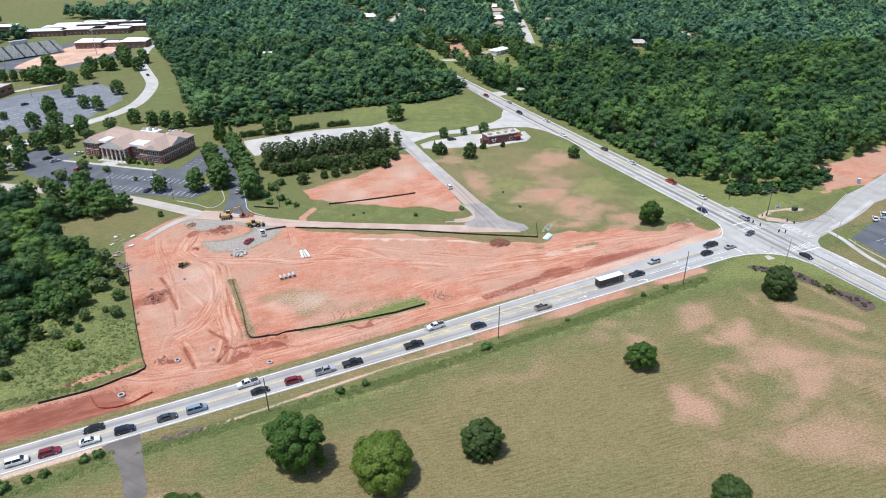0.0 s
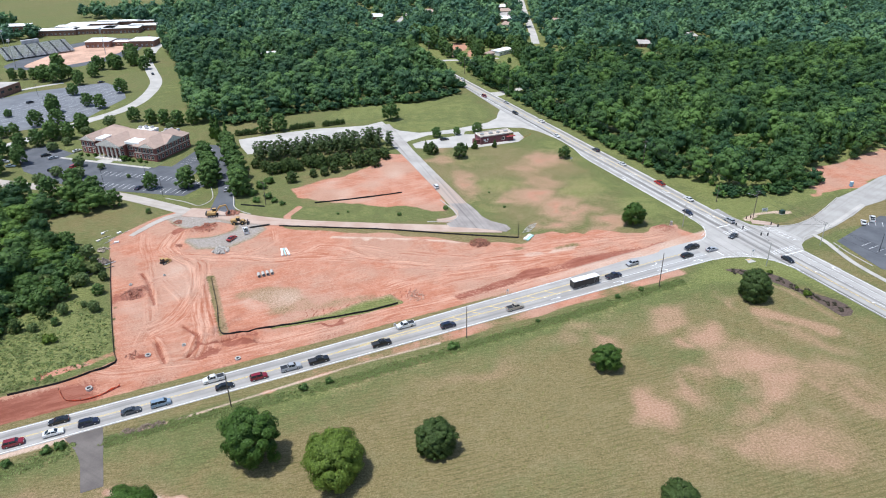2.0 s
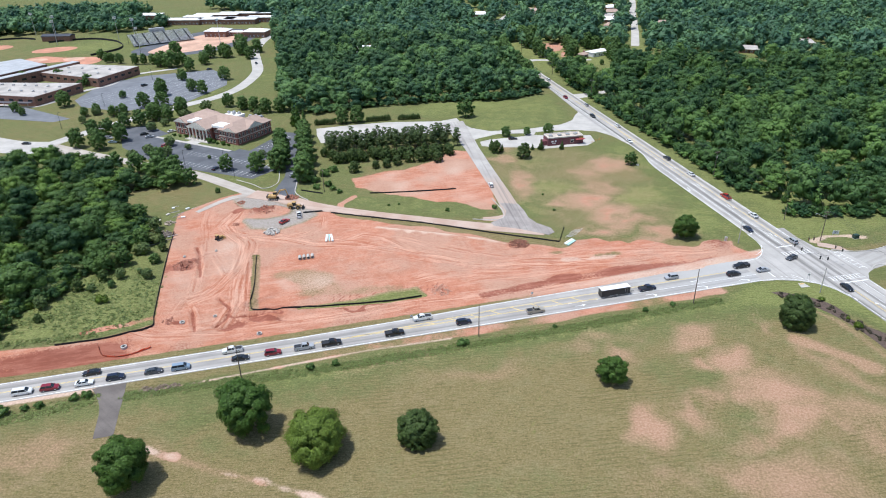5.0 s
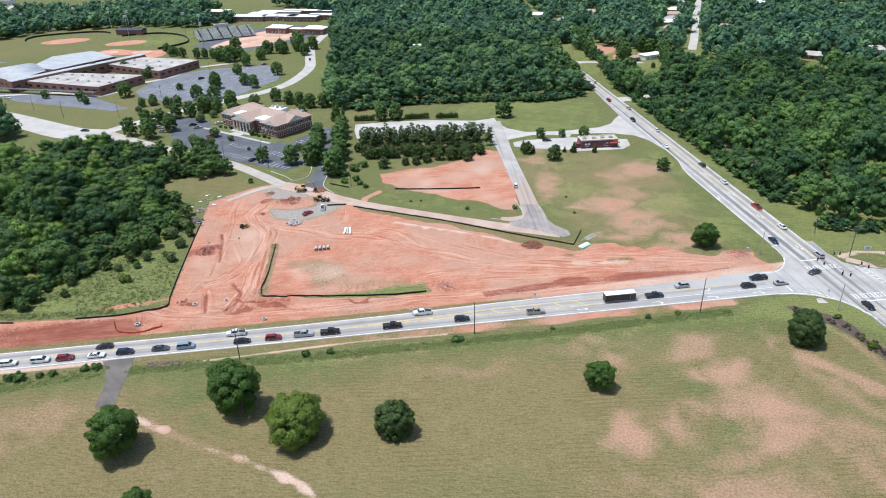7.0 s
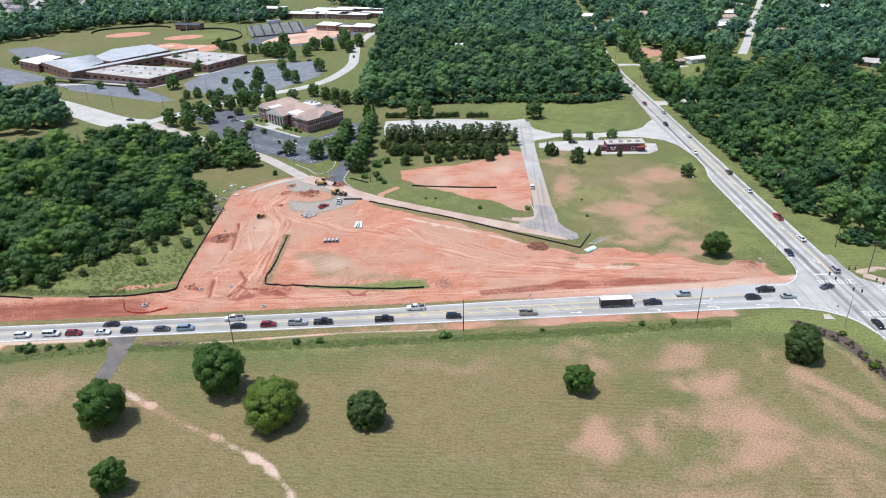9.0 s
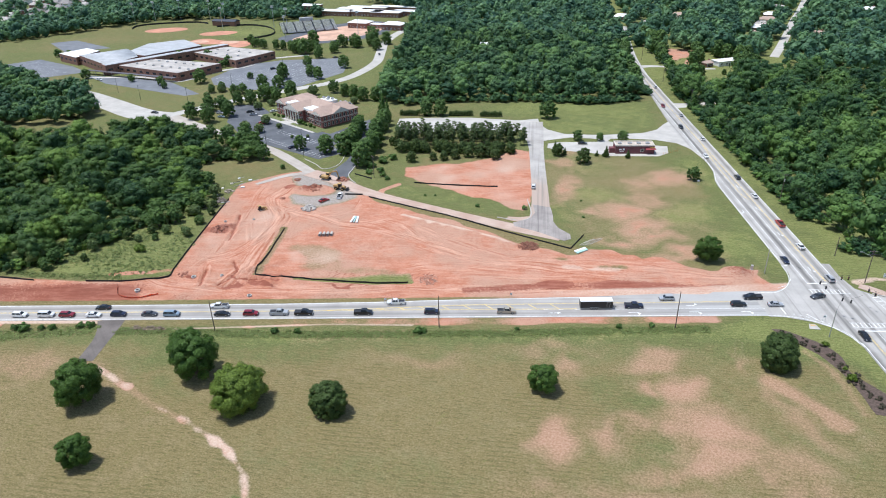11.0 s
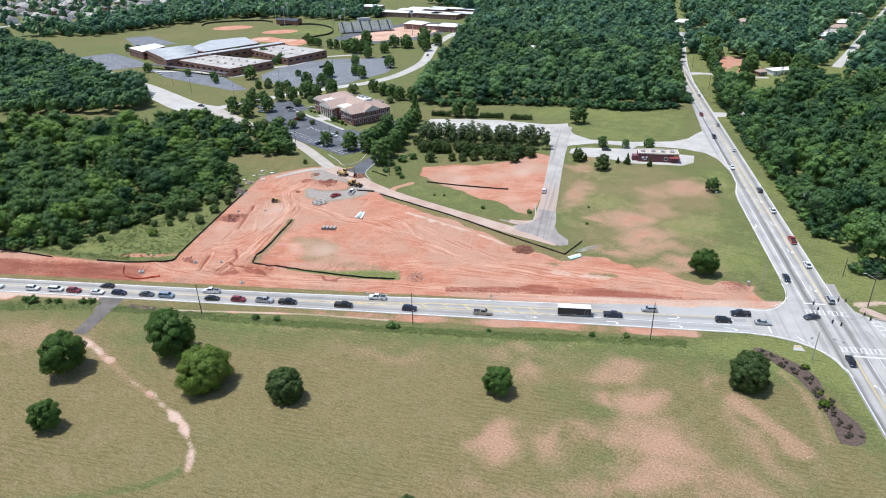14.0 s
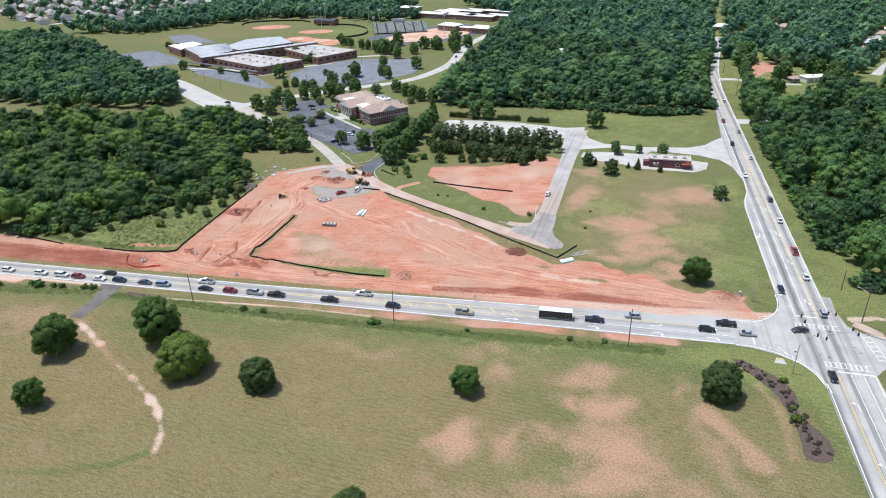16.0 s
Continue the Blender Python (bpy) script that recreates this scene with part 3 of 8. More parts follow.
    soil = np.maximum(soil, soft(inside(wx, wy, [(6, 576), (19, 578), (11, 620), (-9, 620), (-2, 594)]), 5))
    soil = np.maximum(soil, blob(x, y, 30, 597, 9, 6, 20))
    lush = 0.3 + 0.5 * (v2 - 0.5) + 0.3 * (value_noise(x, y, 60, 6) - 0.5)
    lush += 0.5 * blob(x, y, -52, 114, 15, 9, 10) + 0.35 * blob(x, y, -38, 106, 14, 5, -5)
    lush += 0.5 * soft(na + 14, 9) * (na < 0) * soft(-na - 4, 3) + 0.95 * blob(x, y, 112, 209, 22, 9, -5) + 1.0 * blob(x, y, 138, 198, 9, 26, 25)
    lush += 0.45 * soft(inside(x, y, [(-38, 383), (-19, 366), (24, 381), (33, 395), (12, 450), (-60, 418), (-75, 395)]), 8)
    lush += 0.9 * blob(x, y, 62, 279, 7, 6, 0) + 0.6 * blob(x, y, 28, 289, 13, 9, 0) + 0.7 * blob(x, y, 71, 288, 8, 14, 22) + 0.8 * blob(x, y, 86, 260, 9, 14, 20) + 0.3 * blob(x, y, 64, 282, 7, 26, 22) + 0.45 * blob(x, y, 15, 318, 14, 14) + 0.35 * blob(x, y, 20, 262, 12, 12)
    lush += 0.5 * blob(x, y, -421.3, 560.7, 34, 30) + 0.2 * blob(x, y, -532.7, 543.2, 34, 24)
    lush += 1.5 * soft(inside(x, y, GREEN_STRIP) + 1, 2) + 0.25 * blob(x, y, 140, 280, 40, 60, 0)
    lush += 0.52 * soft(-inside(x, y, SITE), 4) * soft(na - 12, 3)
    # mown verges beside the crossing road, lawns of the hall and the school
    lush += 0.35 * soft(9 - np.abs(wb - 217.5), 5) * soft(-sb - 176, 10) + 0.3 * soft(5 - np.abs(wb - 196.0), 4) * soft(-sb - 180, 20) * soft(sb + 300, 20)
    lush += 0.3 * soft(inside(x, y, [(-62, 252), (-20, 247.5), (4, 250), (2, 262), (-30, 264), (-60, 262)]), 4) + 0.3 * soft(inside(x, y, [(-90, 262), (-64, 254), (-56, 264), (-66, 300), (-84, 300)]), 6)
    lush += 0.25 * blob(x, y, 78, 159, 9, 4, 37) + 0.3 * blob(x, y, 87, 144, 3, 6, 10) + 0.25 * blob(x, y, 67, 160, 8, 8)
    lush += 0.3 * blob(x, y, 30, 108, 26, 6, 20) + 0.2 * blob(x, y, 118, 158, 12, 10)
    worn = np.maximum(worn, 0.3 * soft(inside(x, y, [(0, 330), (-6, 300), (20, 262), (34, 244), (88, 250), (60, 335), (30, 345)]), 14))
    lush -= 0.06 * soft(50 - x, 60) * soft(130 - y, 40) + 0.12 * soft(-x - 240, 60)
    lush += (na < 0) * (0.22 * soft(x - 30, 60) + 0.42 * soft(na + 24, 8) * soft(-na - 8, 4) * soft(sa - 60, 60) * soft(262 - sa, 20))
    lush -= 0.05 * soft(inside(x, y, [(-40, 120), (0, 150), (60, 180), (90, 190), (60, 120), (20, 100), (-10, 100)]), 20)
    lush += 0.5 * (near_line(x, y, [(5, 86), (2, 79), (-6, 70), (-20, 60)]) < 1.2)
    lush += 0.4 * soft(wb - 222, 6) * soft(-sb - 180, 10) + 0.12 * soft(x * -1 - 170, 60) + 0.06 * soft(y - 350, 30) + (0.1 + 0.4 * v2 + 0.45 * v1) * soft(inside(x, y, [(-86, 153), (-125, 215), (-160, 215), (-160, 125), (-128, 130), (-105, 140)]), 8)
    pale = np.zeros_like(x)
    pale = np.maximum(pale, soft(inside(x, y, GRAVEL), 6) * 0.72)
    pale = np.maximum(pale, soft(1.1 - np.abs(na + 1.2), 1.2) * soft(40 - sa, 25) * 0.8)
    pale = np.maximum(pale, soft(2.6 - near_line(x, y, [on_a(0, -2), on_a(-60, -3), on_a(-200, -3)]), 1.5) * 0.75)
    pale = np.maximum(pale, soft(0.55 - near_line(x, y, [(-75, 122), (-65, 126), (-18, 152), (6, 163)]), 0.9) * (0.5 + 0.4 * v1))
    pale = np.maximum(pale, soft(na - 11.5, 1.5) * soft(17.5 - na - (210 - sa) * 0.05, 2) * soft(sa - 165, 40) * (sa < 262) * (0.45 + 0.35 * v1))
    pale = np.maximum(pale, soft(2.4 - near_line(x, y, [(-69, 104), (-60, 104), (-52, 103.5)]), 2.0) * (0.1 + 0.4 * v1))
    worn = np.maximum(worn, 0.45 * soft(1.2 - near_line(x, y, [(-49, 102.8), (-37, 100.6), (-27, 99.9)]) + (v3 - 0.5) * 1.5, 1.6))
    for line, wide in (([(-67, 105), (-58.7, 103.8), (-48.7, 102.8)], 1.0), ([(-37, 100.6), (-31, 100.4)], 0.5), ([(-27, 99.9), (-18, 98.7), (-8.9, 97), (-4.2, 95.3), (0.5, 92.8), (4, 90), (6.3, 87.5)], 1.15)):
        pale = np.maximum(pale, soft(wide - near_line(x, y, line) + (v3 - 0.5) * 1.2, 2.0) * (0.5 + 0.34 * v1) * (0.5 + value_noise(x, y, 2.4, 51)))
    for line, wide in (([(-67, 105), (-58.7, 103.8), (-48.7, 102.8)], 1.3), ([(-27, 99.9), (-18, 98.7), (-8.9, 97), (-4.2, 95.3), (0.5, 92.8), (4, 90), (6.3, 87.5)], 0.9), ([(-75, 122), (-65, 126), (-18, 152), (6, 163)], 0.45), ([on_a(0, -2), on_a(-60, -3), on_a(-200, -3)], 3.4)):
        soil = np.maximum(soil, soft(wide - near_line(x, y, line) + (v3 - 0.5) * 1.2, 1.5) * (0.35 + 0.65 * v1))
    soil = np.maximum(soil, soft(na - 10.5, 1.5) * soft(19 - na, 2) * soft(sa - 160, 40) * (sa < 262) * 0.9)
    pale = np.maximum(pale, soft(0.6 - np.abs(near_line(x, y, [(96.6, 196.6), (97.5, 190.5), (100.4, 186), (105.5, 184.4), (110.2, 183.5), (114.2, 180), (118.7, 178.2), (122.3, 176), (126, 170), (129, 164)]) - 1.0), 1.0) * (0.12 + 0.22 * v1))
    worn = np.maximum(worn, 0.5 * soft(1.3 - near_line(x, y, [(113.8, 199.7), (120.5, 194.2), (124.6, 186.7), (128.5, 177.7)]) + (v3 - 0.5) * 1.4, 1.6))
    worn = np.maximum(worn, 0.8 * soft(3.0 - near_line(x, y, [(106, 181), (112, 178), (118, 174.5), (122, 171)]) + (v1 - 0.5) * 3, 4))
    pale = np.maximum(pale, soft(1.6 - near_line(x, y, [(127.5, 250), (133, 255), (140, 257), (147, 257)]) + (v3 - 0.5) * 1.5, 1.5) * 0.7)
    damp_shade = np.clip(soft(inside(x, y, [(9, 189.5), (13, 193), (26.4, 202), (42.6, 210.5), (57, 217.5), (74, 225), (90, 231), (90, 228), (72, 218), (57, 210.5), (40, 202.5), (24.6, 193.4), (12, 187)]) + (v1 - 0.5) * 2, 3), 0, 1) * 0.8
    damp_shade = np.maximum(damp_shade, soft(na - 10.5, 2) * soft(19 - na, 5) * soft(40 - sa, 20) * 0.85)
    damp_shade = np.maximum(damp_shade, soft(na - 11, 2) * soft(16 - na, 4) * soft(60 - np.abs(sa - 75), 25) * 0.35)
    damp_shade = np.maximum(damp_shade, 0.6 * blob(x, y, -93, 241, 9, 6, 10) + 0.5 * blob(x, y, 92, 241, 8, 6, 30) + 0.8 * blob(x, y, -104, 186, 8, 4, 60) + 0.5 * blob(x, y, -56, 168, 16, 5, 25) + 0.4 * blob(x, y, -88, 141, 6, 5))
    wx, wy = x + (v1 - 0.5) * 9, y + (value_noise(x, y, 4, 17) - 0.5) * 7
    for cx, cy, rx, ry, tn, g in ((-98.5, 190, 4.2, 2.6, 55, 1.5), (-84, 155, 3, 2, 0, 1.4), (-53, 163, 9, 2.6, 8, 1.1), (-62, 158, 5, 3, 20, 0.9), (-28, 173.5, 15, 0.9, 17, 1.1), (-98, 237, 5, 2.2, 30, 1.2), (-90, 242, 5, 2.6, 20, 1.0), (-104, 246, 2.6, 1.6, 0, 0.9), (-110, 142, 16, 4, 20, 0.9)):
        damp_shade = np.maximum(damp_shade, blob(wx, wy, cx, cy, rx, ry, tn) * g)
    damp_shade = np.clip(damp_shade * (0.55 + 0.7 * v1), 0, 1)
    pale = np.maximum(pale, soft(inside(x, y, RED_LOT), 8) * (0.05 + 0.5 * value_noise(x, y, 10, 41)))
    # paler pad, dry ring in the basin, and the crest of the berm by the fence
    pale = np.maximum(pale, soft(inside(x, y, [(-101.9, 203), (-97.5, 214), (-84, 211), (-78.5, 204), (-77.3, 190), (-84.7, 181.6), (-90, 171), (-99.7, 180.5), (-104, 193)]), 7) * (0.15 + 0.4 * v1))
    pale = np.maximum(pale, soft(inside(x, y, [(-62, 186.4), (-56, 194.7), (-43, 196.7), (-39, 190), (-45.4, 180.6), (-56.4, 180.4)]), 5) * (0.2 + 0.35 * v1))
    pale = np.maximum(pale, soft(0.9 + (v3 - 0.5) * 2 - near_line(x, y, [(-38, 232.3), (-24, 231.3), (-15, 230.9), (-3, 230.4), (7, 228.7), (13.7, 227)]), 1.5) * 0.75)
    pale = np.maximum(pale, soft(1.2 + (v3 - 0.5) * 3 - near_line(x, y, [(33.6, 218.4), (45, 221), (56, 226.4)]), 2) * 0.6)
    for i in range(22):
        t = i / 21
        ax, ay, bx, by = -38.2 + 34.7 * t, 182 + 12.7 * t + 1.6 * math.sin(3.1 * t), -36.2 + 33.7 * t, 176.4 + 13.5 * t + 0.6 * math.sin(3.1 * t)
        damp_shade = np.maximum(damp_shade, 0.7 * soft(0.3 - near_line(x, y, [(ax, ay), ((ax + bx) / 2 + 0.5 * math.sin(i * 2.1), (ay + by) / 2), (bx, by)]), 0.7))
    # trench beds darkened: their shade painted in with the damp red
    for line in TRENCHES:
        damp_shade = np.maximum(damp_shade, 0.95 * soft(0.5 - near_line(x, y, line), 0.8))
    gravel = soft(inside(x, y, GRAVEL), 6)
    soil = soil * (1 - 0.9 * gravel * (1 - np.clip(1.6 * blob(x, y, -88.5, 239, 9, 5.5, 25), 0, 1)))
    pale = np.where(gravel > 0.3, pale * (1 - np.clip(1.8 * blob(x, y, -88.5, 239, 9, 5.5, 25), 0, 1)), pale)
    pack = trail
    col = np.clip(np.stack([soil, lush, pale, gravel], 1), 0, 2).astype(np.float32)
    at = me.attributes.new("cover", "FLOAT_COLOR", "POINT")
    at.data.foreach_set("color", col.ravel())
    at = me.attributes.new("damp_shade", "FLOAT", "POINT")
    at.data.foreach_set("value", damp_shade.astype(np.float32))
    at = me.attributes.new("pack", "FLOAT", "POINT")
    at.data.foreach_set("value", np.clip(pack, 0, 1).astype(np.float32))
    me.attributes.new("haul", "FLOAT_VECTOR", "POINT").data.foreach_set("vector", run.astype(np.float32).ravel())
    at = me.attributes.new("worn", "FLOAT", "POINT")
    at.data.foreach_set("value", np.clip(worn, 0, 1).astype(np.float32))
    tagged(link_part("ground", me, GROUND, smooth=True), "dry mown hay field, green verges and bare red clay", "ground", kind="structure")


build_ground()


# ---- roads ----
def paving(name, label, category, outline, material, top, curved=False):
    bm = bmesh.new()
    slab(bm, [tuple(p) for p in (smooth_line(outline, 2.0, True) if curved else outline)], top, top + 0.1)
    return tagged(part(name, bm, material), label, category, kind="structure")


def track(name, label, category, pts, width, material, top, thick=0.12, follow=False):
    bm = bmesh.new()
    ribbon(bm, pts, width, top, thick, 3.0, follow)
    return tagged(part(name, bm, material), label, category, kind="structure")


UP_A = ((-420, 8.2), (0, 8.2), (90, 8.3), (120, 9.0), (150, 10.2), (190, 11.2), (215, 12.8), (240, 13.8), (256, 13.8))
road_a = paving("road", "worn grey two-lane asphalt road with white edge lines", "road",
                [on_a(-420, -0.5), on_a(256, -0.5)] + [on_a(s, n + 0.4) for s, n in UP_A[::-1]], ROAD_A, 0.060)
road_b = paving("road", "pale worn asphalt road with turn lanes and arrows", "road",
                [on_b(-690, 228), on_b(-620, 218), on_b(-570, 211.6), on_b(-530, 207.6), on_b(-480, 204.4), on_b(-430, 203.4), on_b(-372, 200.6), on_b(-345, 199.4), on_b(-318, 200.4), on_b(-304, 202.0), on_b(-292, 202.7), on_b(-280, 202.2), on_b(-268, 199.6),
                 on_b(-262, 199), on_b(-170, 198.8), on_b(-170, 212.9), on_b(-430, 212.7), on_b(-480, 213.0), on_b(-530, 216.2), on_b(-570, 220.2), on_b(-620, 226.6), on_b(-690, 236.6)], ROAD_B, 0.065)
paving("road", "pale worn asphalt road leading out of the crossing", "road",
       [on_b(-152, 203.3), on_b(260, 203.3), on_b(260, 217.6), on_b(-152, 217.6)], ROAD_B, 0.065)
crossing = paving("crossing", "pale asphalt crossroads with crosswalks and turning marks", "road",
                  [(96.5, 227.9), (99.6, 229.8), (104, 232.4), (107, 236.5), (108, 241), (107.2, 247), (103.5, 255), (119.3, 260.2), (122.5, 252), (127, 245), (136, 242), (143, 232),
                   (139.5, 227.5), (138.3, 222.5), (145, 209), (132.5, 203), (129.6, 208.3), (125.6, 213.6), (121, 216.6), (115, 217.6), (108, 216.9), (103.5, 215.2)], ROAD_B, 0.072)
paving("road", "pale side street curving away from the crossroads", "road",
       [(133, 243.2), (140, 243.4), (147, 246), (155, 252), (163, 260), (174, 272), (186, 281), (204, 296), (262, 332), (272, 312), (215, 285), (190, 268), (181, 263), (172, 254), (159, 243), (149, 236), (141, 230), (136, 232)],
       asphalt("tan_worn_asphalt", rgb(0.34, 0.32, 0.295), rgb(0.43, 0.41, 0.38), 0.3, radians(-42)), 0.066)
paving("parking_lot", "dark asphalt car park beside the side street", "parking lot", [(154, 230.5), (166, 240.5), (182, 253.5), (240, 235), (205, 180), (159, 209)], LOT, 0.060)
track("sidewalk", "pale concrete sidewalk", "sidewalk", [(147.5, 236), (149.5, 230), (150.5, 221), (152, 212), (157, 198), (164, 182)], 1.9, CONCRETE, 0.14)
track("sidewalk", "pale concrete sidewalk", "sidewalk", [(150, 238.6), (160, 245.8), (172, 256.8), (181, 265)], 1.6, CONCRETE, 0.14)
dirt_road = track("dirt_road", "packed red dirt and gravel construction road", "dirt road", [(-105, 257), (-88, 254), (-72, 249), (-50, 245.5), (-20, 243.3), (5, 241.4), (28, 240.5)], [9, 8, 6.5, 6, 5.5, 6.5, 6], DIRT_ROAD, 0.10, follow=True)
track("access_road", "old grey asphalt access road with muddy edges", "road", [(17, 247), (13.5, 256), (7, 274), (-8, 311), (-21, 343), (-30, 364), (-37, 379)], [9, 7.6, 7.2, 7.2, 7.6, 10, 13], ACCESS, 0.11)
paving("side_road", "pale concrete entrance road curving in from the highway", "road",
       [(-43.7, 380), (-36, 387), (-31.5, 377.5), (-24, 369.3), (-12.6, 365), (6, 371), (26, 383.6), (32, 393), (33.2, 404), on_b(-362, 201.4), on_b(-330, 203), on_b(-300, 203.5), on_b(-297, 202.4), (54.5, 367), (46.5, 373.6), (35, 374.6), (21, 371), (13, 367.2), (12.5, 361), (8, 359.5), (6.4, 364), (-7.3, 360.6), (-17, 351), (-20.5, 346), (-28, 346)], CONCRETE, 0.062)
paving("concrete_pad", "bare pale concrete yard", "yard", [(-100, 330), (-107.5, 343), (-112, 354), (-93, 364.5), (-73.6, 373), (-46.8, 378.6), (-38, 382), (-30, 366), (-41, 357), (-68, 347), (-86, 334)], CONCRETE, 0.058)
paving("shop_lot", "pale concrete lot round the small brick building", "yard", [(-15, 345.5), (-10.5, 350.2), (7, 358.6), (13, 362), (21.9, 362.6), (43, 366.4), (45.6, 356), (42, 349), (20.2, 340), (10.5, 340.4), (-5.6, 338), (-13, 339)], CONCRETE, 0.052)
track("gravel_road", "pale gravel road beside the woods", "road", [(-246, 300), (-205, 290), (-170, 282), (-145, 276), (-122, 266), (-104, 257)], [11, 8, 6.5, 6, 6, 6], GRAVEL_ROAD, 0.07)
track("school_road", "pale concrete road past the school", "road", [(-620, 376), (-480, 345), (-396, 325), (-345, 316), (-300, 304), (-268, 297), (-246, 299)], [9, 9, 9, 9, 12, 18, 20], CONCRETE, 0.062)
track("curving_road", "pale road winding past the car park into the woods", "road", [(-250, 300), (-240, 335), (-228, 366), (-216, 391), (-206, 412), (-203, 440), (-212, 484), (-232, 524), (-251, 561), (-266, 610), (-270, 642)], 8.5, CONCRETE, 0.068)
paving("parking_lot", "dark asphalt car park before the brick hall", "parking lot", [(-168, 284.5), (-113, 274.5), (-107, 288), (-120, 296), (-112, 318), (-120, 345), (-128, 345), (-133, 312), (-160, 318), (-190, 330), (-214, 345), (-228, 336), (-205, 306), (-186, 294)], LOT, 0.056)
track("drive", "dark asphalt drive between tall trees", "drive", [(-90, 257), (-93, 270), (-97, 285), (-108, 310), (-118, 340)], [11, 7, 7, 6.5, 6.5], LOT, 0.11)
SCHOOL_LOT = [(-283.4, 375.0), (-299.4, 389.0), (-309.8, 430.8), (-292.3, 461.5), (-251.4, 487.6), (-229.9, 470.0), (-215.9, 443.7), (-219.0, 407.6), (-219.8, 396.1), (-230.6, 381.9), (-250.6, 369.6)]
paving("school_lot", "wide faded asphalt school car park", "parking lot", SCHOOL_LOT, LOT_OLD, 0.055)
paving("school_lot", "asphalt drop-off lane beside the school", "parking lot", [(-402, 358), (-349, 366), (-317, 367), (-272, 350), (-278, 342), (-314, 343), (-362, 345)], LOT_OLD, 0.055)
paving("school_lot", "asphalt staff car park beside the school", "parking lot", [(-505, 356), (-495, 384), (-441, 376), (-411, 366), (-427, 337)], LOT_OLD, 0.055)
paving("school_lot", "small asphalt yard behind the school", "parking lot", [(-561, 440), (-548, 460), (-480, 445), (-505, 415)], LOT_OLD, 0.055)
track("driveway", "cracked grey asphalt field driveway", "driveway", [on_a(37, 0), (-76.5, 117), (-70.5, 105.5)], [9, 5, 4.8], DRIVE, 0.05)
INFIELD = plain("red_infield_clay", rgb(0.50, 0.235, 0.15), 0.95, vary=0.12, scale=0.1)
BARE = plain("tan_graded_soil", rgb(0.55, 0.345, 0.245), 0.95, vary=0.16, scale=0.06)


def oval(cx, cy, rx, ry, turn):
    return [tuple(Vector((cx, cy)) + Matrix.Rotation(radians(turn), 2) @ Vector((rx * math.cos(a * 0.314), ry * math.sin(a * 0.314)))) for a in range(20)]


for cx, cy, rx, ry in ((-510, 539, 22, 15), (-441, 544, 19, 13)):
    paving("infield", "red clay infield of the ball field", "ball field", oval(cx, cy, rx, ry, 40), INFIELD, 0.05)
paving("clay_yard", "red clay yard with pale sand beside the school", "yard", [(-436, 505), (-428, 516), (-405, 514), (-381, 520), (-366, 508), (-368, 492), (-392, 498), (-411, 492), (-430, 492)], INFIELD, 0.05, True)
for cx, cy, r in ((-424, 501, 9), (-394, 510, 9)):
    paving("sand_pad", "pale sand pad on the clay yard", "yard", oval(cx, cy, r, r * 0.8, 20), BARE, 0.056)
paving("running_track", "dark running track round the stadium field", "track", [(-363, 545), (-360, 602), (-355, 640), (-330, 667), (-298, 656), (-281, 620), (-280, 580), (-300, 542), (-330, 530)], LOT, 0.05, True)
paving("stadium_field", "bare tan graded stadium field", "field", [(-346, 545), (-348, 590), (-343, 626), (-325, 652), (-302, 647), (-292, 624), (-293, 584), (-307, 553), (-328, 541)], BARE, 0.056, True)
track("far_street", "pale straight street through the far woods", "road", [(76, 622), (78, 680), (79.5, 760), (80.5, 830), (83, 905), (88, 1200)], 7, CONCRETE, 0.06)
for pts in ([(-704, 415), (-720, 520), (-740, 640), (-800, 745)], [(-770, 410), (-790, 540), (-830, 700)], [(-840, 405), (-870, 540), (-900, 660)], [(-700, 470), (-800, 480), (-1000, 500)], [(-725, 560), (-830, 580), (-960, 600)]):
    track("estate_street", "pale concrete street between suburban houses", "road", pts, 8, CONCRETE, 0.06)
track("far_street", "pale street among far houses", "road", [(-56, 640), (-58, 760), (-40, 900), (-30, 1100)], 5, CONCRETE, 0.06)
paving("planting_bed", "mulched planting bed with small shrubs", "planting bed", BED, plain("bark_mulch", rgb(0.10, 0.07, 0.055), 0.95, vary=0.25, scale=1.5, bump=0.05), 0.05, True)
track("school_walk", "pale concrete walk along the school front", "sidewalk", [(-392, 352), (-353, 371), (-320, 369), (-312, 381), (-313, 397), (-310, 414), (-303, 432), (-305, 462), (-283, 488)], 4.5, CONCRETE, 0.075)
track("side_drive", "pale concrete side drive off the highway", "drive", [on_b(-395, 211), on_b(-396, 222), on_b(-402, 240)], [12, 6, 5], CONCRETE, 0.06)
track("side_drive", "pale concrete drive to a house", "drive", [on_b(-505, 210), on_b(-507, 225), (20, 556), (40, 562)], [10, 5, 5, 4], CONCRETE, 0.06)
track("dirt_spur", "pale gravel spur from the junction to the stores", "dirt road", [(-104, 257), (-111, 252), (-116, 243), (-119, 234)], [4, 3.4, 2.8, 2.2], GRAVEL_ROAD, 0.09, follow=True)
paving("apron", "muddy asphalt mouth of the access road", "road", [(6.5, 266), (10.5, 258), (10.6, 253), (8.7, 248.9), (5.8, 245.5), (7.5, 242.5), (17.4, 241.6), (29.6, 238.3), (31.6, 241), (30, 244.6), (24, 248.2), (20.2, 253), (18, 259), (14.5, 266)], asphalt("muddy_asphalt", rgb(0.27, 0.24, 0.222), rgb(0.40, 0.36, 0.33), 0.6, radians(-110)), 0.118)
